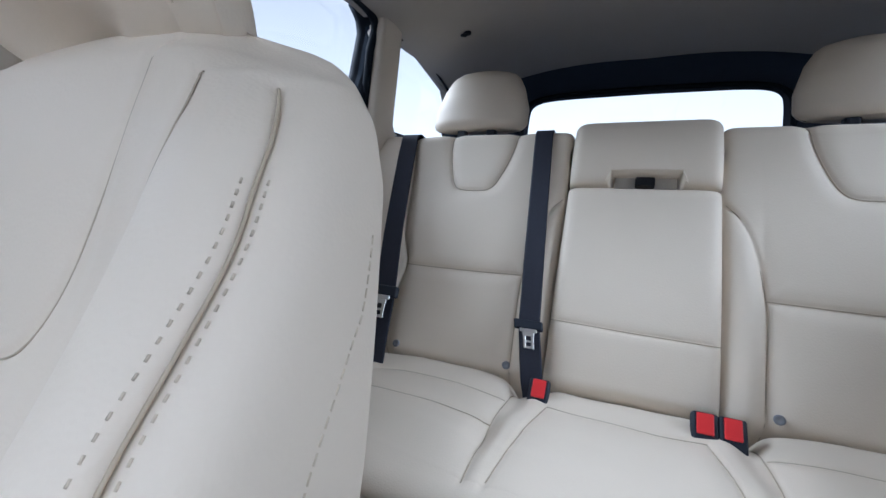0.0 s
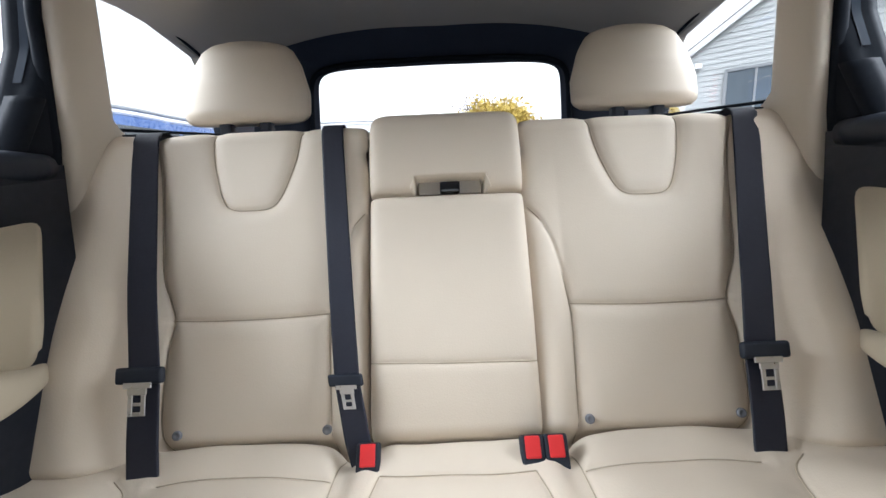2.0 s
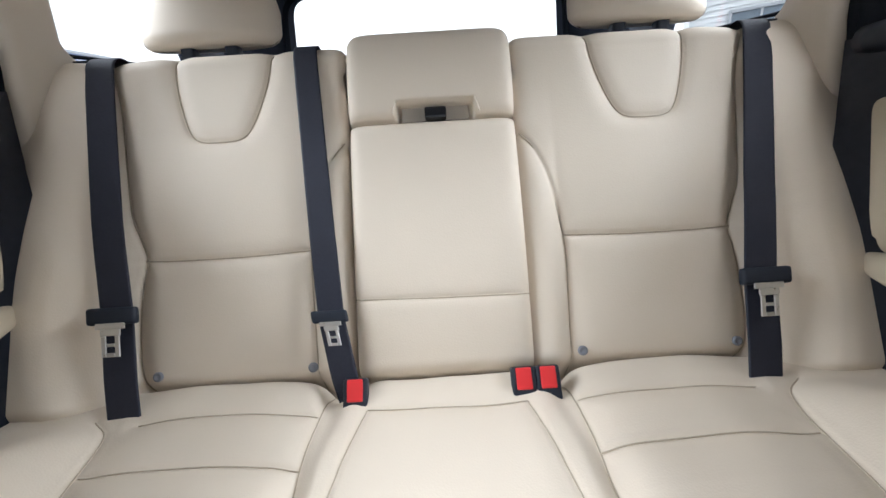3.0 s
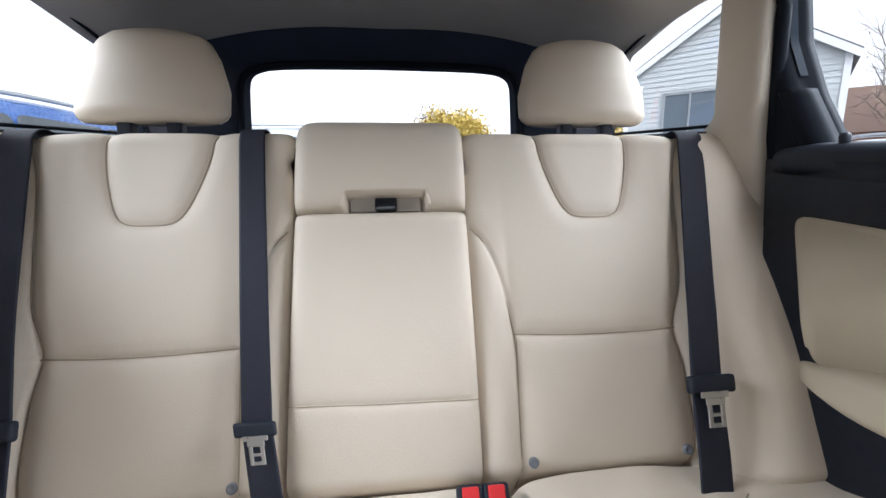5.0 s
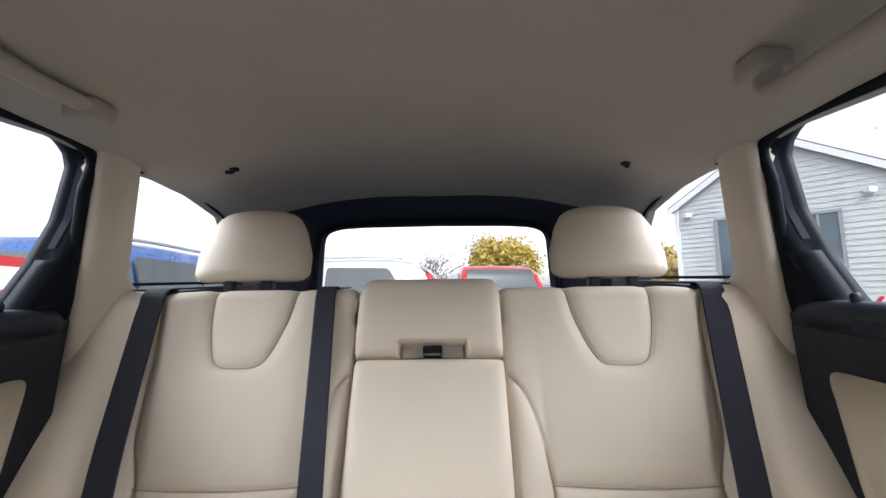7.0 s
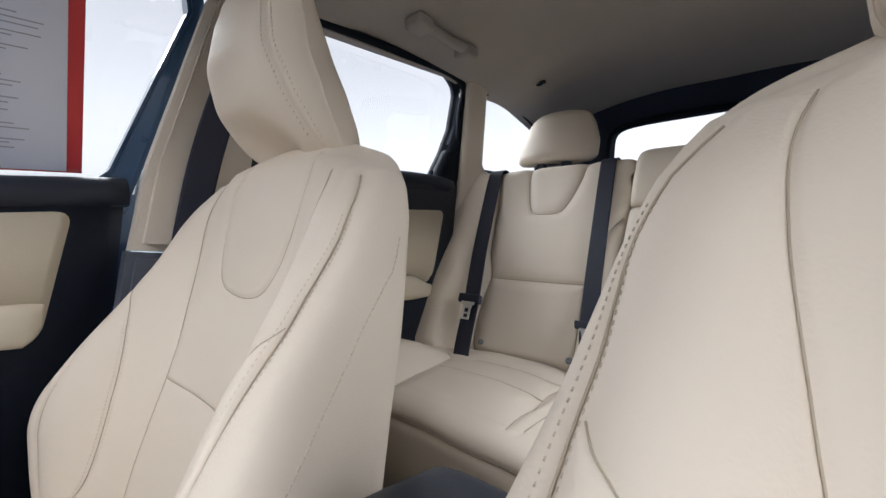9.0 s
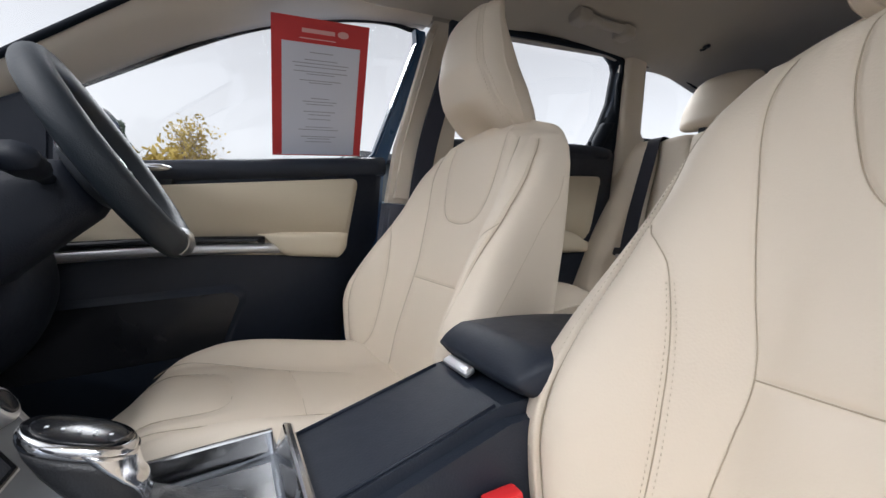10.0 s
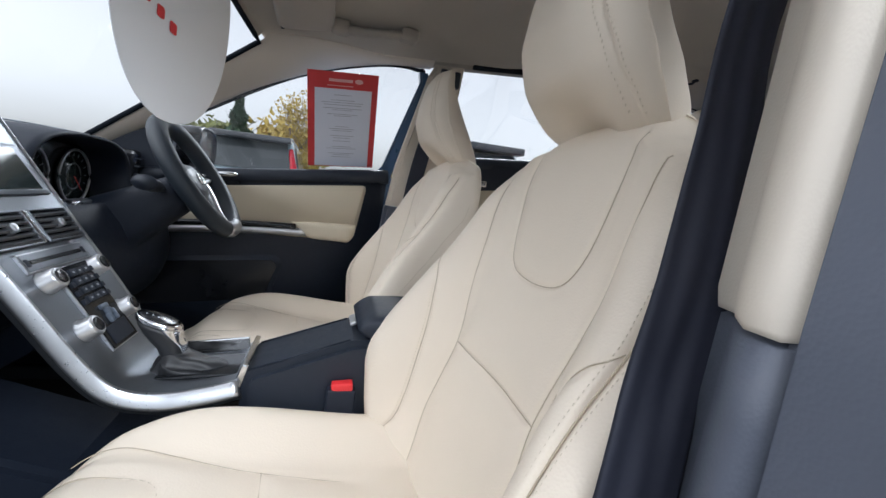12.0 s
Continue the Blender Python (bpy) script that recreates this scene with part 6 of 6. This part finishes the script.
tagged(sheet("ground", np.dstack([gx, gy, gx * 0]), ASPHALT), "dark grey asphalt car park ground", "ground", kind="structure")


def parked_car(at, yaw, paint, label, length=4.5, width=1.85, height=1.65, estate=True, spoiler=None, waist=0.60):
    """A car: its length along local y, tail at -y."""
    car = base("parked_car", (at[0], at[1], 0), label, "car", "parked cars")
    m = Matrix.Translation((at[0], at[1], 0)) @ Matrix.Rotation(radians(yaw), 4, "Z")
    L, W, H = length / 2, width / 2, height
    belt = waist * H
    lower = []
    # lower body, sections along the length
    for y, w, z0, z1 in ((-L, 0.80, 0.42, 0.78), (-L + 0.06, 0.92, 0.30, belt), (-L + 0.5, 0.99, 0.24, belt + 0.01), (-0.3 * L, 1.0, 0.24, belt), (0.30 * L, 1.0, 0.24, belt - 0.03), (0.45 * L, 0.99, 0.24, belt - 0.06), (0.78 * L, 0.96, 0.26, belt - 0.13), (0.95 * L, 0.86, 0.32, belt - 0.25), (L, 0.70, 0.42, belt - 0.38)):
        row = []
        for a in np.linspace(0, 2 * math.pi, 36, endpoint=False):
            c, s = math.cos(a), math.sin(a)
            x, z = W * w * np.sign(c) * abs(c) ** 0.35, (z0 + z1) / 2 + (z1 - z0) / 2 * np.sign(s) * abs(s) ** 0.35
            row.append(m @ Vector((x, y, z)))
        lower.append(row)
    sheet("body", lower, paint, car, "", close=True, cap=True)
    back = -0.97 if estate else -0.80
    prof = [(back * L, belt - 0.03), ((back + 0.14) * L, H * 0.965), (-0.35 * L, H), (0.0, H * 0.995), (0.16 * L, H * 0.955), (0.46 * L, belt - 0.05)]
    prof = curve(prof, 30)
    # glasshouse sides with roof on top
    side_rows = []
    for y, z in prof:
        k = max(0.0, (z - belt) / (H - belt))
        w = W * (0.93 - 0.18 * k)
        side_rows.append([m @ Vector((-W * 0.93, y, belt - 0.10)), m @ Vector((-w, y, max(belt - 0.1, z - 0.05))), m @ Vector((-w * 0.9, y, z)), m @ Vector((0, y, z + 0.015)), m @ Vector((w * 0.9, y, z)), m @ Vector((w, y, max(belt - 0.1, z - 0.05))), m @ Vector((W * 0.93, y, belt - 0.10))])
    sheet("cabin", side_rows, paint, car)

    def side_window(name, pts):
        for sgn in (-1, 1):
            def put(y, z, d):
                k = max(0.0, (z - belt) / (H - belt))
                return m @ Vector((sgn * (W * (0.93 - 0.165 * k) + 0.012 - d), y, z))
            prism(name, round_poly(pts, 0.06, 4), put, 0.02, CARGLASS, car, "tinted window", bevel=0.004)
    top = H - 0.13
    side_window("window", [((back + 0.20) * L, belt + 0.14), ((back + 0.27) * L, top), (-0.36 * L, top + 0.02), (-0.36 * L, belt + 0.05), ((back + 0.3) * L, belt + 0.07)])
    side_window("window", [(-0.34 * L, belt + 0.05), (-0.34 * L, top + 0.02), (-0.02 * L, top + 0.02), (-0.02 * L, belt + 0.03)])
    side_window("window", [(0.0, belt + 0.03), (0.0, top + 0.02), (0.12 * L, top - 0.02), (0.36 * L, belt + 0.03)])
    for s0, name, lo, hi in ((-1, "rear_window", 0.9, 5.2), (1, "windscreen", 28.2, 24.2)):
        rows = []
        for t in np.linspace(lo, hi, 8):
            y, z = (float(np.interp(t, np.arange(30), prof[:, q])) for q in (0, 1))
            y, z = y + s0 * 0.03, z + 0.022
            k = max(0.0, (z - belt) / (H - belt))
            rows.append([m @ Vector((W * (0.80 - 0.15 * k) * u, y + s0 * 0.01 * (1 - u * u), z)) for u in np.linspace(-1, 1, 9)])
        sheet(name, rows, CARGLASS, car, "tinted glass")
    for sgn in (-1, 1):
        run = [m @ Vector((sgn * W * q, float(np.interp(z, prof[:6, 1], prof[:6, 0])) - 0.005, z)) for z, q in zip(np.linspace(belt - 0.10, H - 0.22, 12), np.linspace(0.88, 0.745, 12))]
        tube("tail_lamp", run, np.interp(np.arange(12), [0, 3, 11], [0.075, 0.075, 0.045]), TAIL, car, "tall red tail lamp", n=10)
        rail = [m @ Vector((sgn * W * 0.70, y, float(np.interp(y, prof[:, 0], prof[:, 1])) + 0.03)) for y in np.linspace((back + 0.2) * L, 0.12 * L, 14)]
        tube("roof_rail", rail, 0.016, SILVER, car, "silver roof rail")
        strip = [m @ Vector((sgn * (W * 0.93 + 0.008), y, belt + 0.035)) for y in np.linspace((back + 0.25) * L, 0.36 * L, 14)]
        tube("window_strip", strip, 0.012, SILVER, car, "bright strip below the windows")
        bm = box_bm((0.17, 0.10, 0.13), (sgn * (W + 0.07), 0.33 * L, belt + 0.03), 0.04, seg=3)
        bm.transform(m)
        part("door_mirror", bm, paint, car, "", True)
        for wy in (-0.60 * L, 0.62 * L):
            turn = m @ Matrix.Translation((sgn * (W - 0.10), wy, 0.33)) @ Matrix.Rotation(radians(90), 4, "Y")
            wheel_ = lathe("wheel", [(0.20, -0.09), (0.32, -0.09), (0.335, -0.06), (0.335, 0.06), (0.32, 0.09), (0.20, 0.09)], RUBBER, car, "black tyre", n=28, m=turn)
            lathe("rim", [(0.205, -0.095), (0.19, -0.08), (0.05, -0.085), (0.05, 0.085), (0.19, 0.08), (0.205, 0.095)], SILVER, wheel_, "silver rim", n=20, m=turn)
    if spoiler:
        bm = box_bm((W * 1.50, 0.30, 0.11), (0, back * L + 0.10, H - 0.07), 0.03, seg=3)
        bm.transform(m)
        part("spoiler", bm, spoiler, car, "black roof spoiler", True)
    return car


def tree(at, height, spread, leaf, label, clumps=900, size=0.28, bare=False, seed=1, cone=False):
    rnd = np.random.default_rng(seed)
    t = base("tree", (at[0], at[1], 0), label, "tree", "trees")
    x0, y0 = at[0], at[1]
    trunk = [(x0 + 0.1 * math.sin(k * 2.1 + seed), y0 + 0.1 * math.cos(k * 1.7), k * height * 0.75) for k in np.linspace(0, 1, 9)]
    bits = [tube_data(trunk, np.linspace(0.035 * height * 0.6, 0.012 * height * 0.5, 9), 8)]
    tips = []
    for _ in range(26 if bare else 14):
        k = rnd.uniform(0.18, 0.95)
        a = rnd.uniform(0, 2 * math.pi)
        s = np.array(trunk[int(k * 8)])
        reach = spread * rnd.uniform(0.5, 1.0) * (1.15 - 0.6 * k)
        e = s + np.array((math.cos(a) * reach, math.sin(a) * reach, height * rnd.uniform(0.12, 0.32)))
        mid = (s + e) / 2 + rnd.normal(0, 0.08 * spread, 3)
        bits.append(tube_data(curve([s, mid, e], 8), np.linspace(0.03, 0.008, 8) * height * 0.16, 5))
        tips.append(e)
        if bare:
            for _ in range(16):
                f = mid + (e - mid) * rnd.uniform(0, 1)
                g = f + rnd.normal(0, 0.22 * spread, 3) + np.array((0, 0, 0.08 * height))
                bits.append(tube_data(curve([f, (f + g) / 2 + rnd.normal(0, 0.03 * spread, 3), g], 5), np.linspace(0.007, 0.0025, 5) * height * 0.16, 4))
                tips.append(g)
    v, f = joined(bits)
    mesh("trunk", v, f, BARK if not bare else TWIG, t, "trunk with spreading limbs")
    if clumps:
        centre = np.array((x0, y0, height * 0.60))
        verts, faces = [], []
        lumps = rnd.normal(0, 1, (26, 3))
        lumps = lumps / np.linalg.norm(lumps, axis=1)[:, None] * rnd.uniform(0.35, 0.85, (26, 1)) * np.array((spread, spread, height * 0.36)) + centre
        for i in range(clumps):
            if cone:
                h = rnd.uniform(0.08, 1.0) ** 0.8
                a = rnd.uniform(0, 2 * math.pi)
                r = spread * (1.02 - h) * rnd.uniform(0.4, 1.0) * (0.8 + 0.25 * math.sin(h * 40))
                c = np.array((x0 + r * math.cos(a), y0 + r * math.sin(a), height * h))
            elif bare:
                c = tips[rnd.integers(len(tips))] + rnd.normal(0, 0.12 * spread, 3)
            else:
                c = lumps[rnd.integers(len(lumps))] + rnd.normal(0, 0.20, 3) * np.array((spread, spread, height * 0.35))
            u, w = rnd.normal(0, 1, (2, 3))
            u /= np.linalg.norm(u)
            w -= u * (u @ w)
            w /= np.linalg.norm(w)
            s = size * rnd.uniform(0.5, 1.2)
            k = len(verts)
            verts += [c - u * s, c + w * s * 0.5, c + u * s, c - w * s * 0.5]
            faces.append((k, k + 1, k + 2, k + 3))
        tagged(mesh("crown", verts, faces, leaf, t, "many small loose leaves", smooth=False), kind="stuff")
    return t


def polar(az, dist):
    """A place seen from the rear seat: az degrees from straight back towards the passenger's side."""
    return (dist * math.sin(radians(az)), 0.2 + dist * math.cos(radians(az)))


# the clad building, gable towards the car
def clad_building():
    a, b = Vector((7.55, 13.6, 0)), Vector((11.12, 9.78, 0))
    u = (b - a).normalized()
    n = Vector((u.y, -u.x, 0))
    if n.dot(-a) < 0:
        n = -n
    W, EAVE, APEX, DEPTH = (b - a).length, 4.15, 5.75, 11.0
    house = base("clad_building", tuple((a + b) / 2), "pale grey clapboard building with grey framed windows", "building")
    at = lambda s, z, d: tuple(a + u * s + Vector((0, 0, z)) - n * d)
    prism("wall", [(0, 0), (W, 0), (W, EAVE), (W / 2, APEX), (0, EAVE)], at, 0.2, SIDING, house, "gable wall", bevel=0)
    for s, w in ((0.0, -n), (W, -n)):
        prism("side_wall", [(0, 0), (DEPTH, 0), (DEPTH, EAVE), (0, EAVE)], lambda d, z, q, s=s: tuple(a + u * (s + (0.02 if s == 0 else -0.02) + (q if s == 0 else -q)) + Vector((0, 0, z)) - n * (d + 0.2)), 0.15, SIDING, house, "side wall", bevel=0)
    for k in range(2):
        rp = []
        for s in ((-0.18, EAVE - 0.16), (W / 2, APEX + 0.05)):
            rp.append(s if k == 0 else (W - s[0], s[1]))
        prism("roof", [(-0.15, 0), (DEPTH, 0), (DEPTH, 1), (-0.15, 1)], lambda d, t, q, rp=rp: at(rp[0][0] + (rp[1][0] - rp[0][0]) * t, rp[0][1] + (rp[1][1] - rp[0][1]) * t + 0.08 + q, d), 0.09, SLATE, house, "slate roof slope", bevel=0)
        p, q_ = (Vector(at(rp[i][0], rp[i][1] + 0.02, -0.17)) for i in (0, 1))
        d = (q_ - p)
        bm = box_bm((d.length, 0.03, 0.17), (0, 0, 0), 0.004)
        right = d.normalized()
        upv = (Vector((0, 0, 1)) - right * right.z).normalized()
        m = Matrix((right, upv.cross(right), upv)).transposed().to_4x4()
        m.translation = (p + q_) / 2
        bm.transform(m)
        part("bargeboard", bm, WHITEPAINT, house, "white bargeboard")
    z = 0.12
    while z < APEX - 0.15:
        s0 = 0.0 if z < EAVE else (z - EAVE) / (APEX - EAVE) * W / 2
        prism("board", [(s0, z), (W - s0, z), (W - s0, z + 0.155), (s0, z + 0.155)], lambda s, zz, d, z=z: at(s, zz, -0.012 - 0.022 * (1 - (zz - z) / 0.155) + d * 0.3), 0.03, SIDING, house, bevel=0)
        z += 0.15
    for s in (-0.02, W - 0.12):
        prism("corner_board", [(s, 0), (s + 0.14, 0), (s + 0.14, EAVE), (s, EAVE)], lambda p, q, d: at(p, q, -0.055 + d), 0.05, WHITEPAINT, house, "white corner board", bevel=0)
    for s0, s1, z0, z1 in ((1.15, 2.55, 1.15, 3.60), (W - 2.2, W - 1.35, 1.6, 3.45)):
        win = prism("window", [(s0, z0), (s1, z0), (s1, z1), (s0, z1)], lambda p, q, d: at(p, q, -0.05 + d), 0.03, WINDOWGREY, house, "dark reflecting window", bevel=0)
        for p0, q0, p1, q1 in ((s0 - 0.05, z0 - 0.05, s0 + 0.03, z1 + 0.05), (s1 - 0.03, z0 - 0.05, s1 + 0.05, z1 + 0.05), (s0, z0 - 0.05, s1, z0 + 0.03), (s0, z1 - 0.03, s1, z1 + 0.05), ((s0 + s1) / 2 - 0.025, z0, (s0 + s1) / 2 + 0.025, z1)):
            prism("frame", [(p0, q0), (p1, q0), (p1, q1), (p0, q1)], lambda p, q, d: at(p, q, -0.085 + d), 0.05, FRAMEGREY, win, "grey window frame", bevel=0)
    for s in (0.40, W - 0.75):
        bm = box_bm((0.22, 0.18, 0.15), Vector(at(s, 3.85, -0.15)), 0.03)
        part("wall_lamp", bm, WHITEPAINT, house, "small white wall lamp")


clad_building()

parked_car((-2.42, 6.45), 87, CARSILVER, "silver estate car parked behind the car", 4.9, 1.9, 1.84, waist=0.71)
parked_car((0.80, 10.1), 8, CARRED, "red hatchback parked beyond the silver car", 4.2, 1.9, 1.95, waist=0.66)
parked_car((2.7, 13.2), 30, CARSILVER, "grey estate car far across the car park", 4.5, 1.8, 1.6)
parked_car((-3.05, 3.15), 180, CARBLUE, "bright blue estate car parked alongside, nose forward", 4.8, 1.88, 1.75, waist=0.62)
notice = base("window_sign", (-2.25, 2.25, 1.4), "white sheet in a red sleeve in the blue car's window", "sign")
box("sleeve", (0.006, 0.21, 0.19), (-2.256, 2.27, 1.45), REDPAPER, notice, "red sleeve", bevel=0.001)
box("paper", (0.004, 0.17, 0.12), (-2.2505, 2.27, 1.43), PAPER, notice, "white sheet", bevel=0.0005)
parked_car((-7.45, 2.05), 90, CARPALE, "pale blue car with its tail towards the parked row", 4.5, 2.0, 2.02, spoiler=CARGREY)
parked_car((-9.9, -1.51), 90, CARPALE, "pale blue car with a dark rear window and spoiler", 4.5, 1.85, 1.93, spoiler=CARGREY)
parked_car((4.2, 2.0), 175, CARWHITE, "white car parked on the passenger's side", 4.4, 1.8, 1.48, estate=False)
parked_car((-9.2, -5.6), 60, CARSILVER, "silver car standing ahead across the car park", 4.5, 1.85, 1.6)

tree(polar(7.3, 34), 6.6, 2.9, GOLD, "round golden autumn tree behind the car park", 9000, 0.20, seed=3)
tree(polar(4.4, 38), 7.4, 1.6, TWIG, "bare tree beside the golden tree", 700, 0.16, bare=True, seed=5)
tree(polar(-1.8, 52), 6.6, 2.6, TWIG, "grey bare hedge trees far behind", 900, 0.2, bare=True, seed=6)
tree(polar(-3.6, 56), 5.6, 2.4, TWIG, "grey bare hedge trees far behind", 700, 0.2, bare=True, seed=16)
tree(polar(54, 17), 6.4, 2.2, TWIG, "bare branching tree beside the clad building", 500, 0.035, bare=True, seed=7)
tree(polar(60, 19), 6.8, 2.4, TWIG, "bare branching tree beside the clad building", 500, 0.035, bare=True, seed=8)
tree(polar(58, 24), 3.6, 2.2, GOLD, "low yellow shrub beyond the cars", 1600, 0.22, seed=9)
tree(polar(28.5, 22), 4.2, 1.6, GOLD, "yellow shrub behind the clad building", 1400, 0.2, seed=19)
tree((-17, -3.5), 4.1, 1.3, SPRUCE, "dark green conifer across the car park", 5200, 0.16, seed=10, cone=True)
tree((-15.5, -1.5), 4.2, 1.0, GOLD, "small tree with thin yellow leaves", 3600, 0.07, bare=True, seed=11)
tree((-21, -5.4), 4.0, 2.0, GREEN, "yellow-green hedge across the car park", 2400, 0.25, seed=12)
tree((-21, -2.4), 4.4, 2.3, GOLD, "yellow hedge across the car park", 1800, 0.22, seed=13)
tree((-22, -9.0), 2.4, 2.2, GREEN, "green hedge across the car park", 2000, 0.25, seed=14)

house = base("brick_house", (17.5, 14.0, 0), "orange brick house with a brown tiled roof", "house")
box("wall", (7.5, 5.0, 2.6), (17.5, 14.0, 1.3), BRICK, house, bevel=0.02, turn=Matrix.Rotation(radians(-40), 4, "Z"))
m_ = Matrix.Translation((17.5, 14.0, 0)) @ Matrix.Rotation(radians(-40), 4, "Z")
prism("roof", [(-2.8, 2.5), (0, 4.3), (2.8, 2.5)], lambda y, z, d: tuple(m_ @ Vector((d - 3.9, y, z))), 7.8, ROOFTILE, house, "brown tiled roof", bevel=0)
fence = base("fence", (12.5, 8.0, 0), "dark grey timber boundary fence", "fence")
for k in range(24):
    box("board", (0.04, 0.30, 1.7), (11.5 + k * 0.24, 10.5 - k * 0.26, 0.85), CARGREY, fence, bevel=0.005, turn=Matrix.Rotation(radians(42), 4, "Z"))
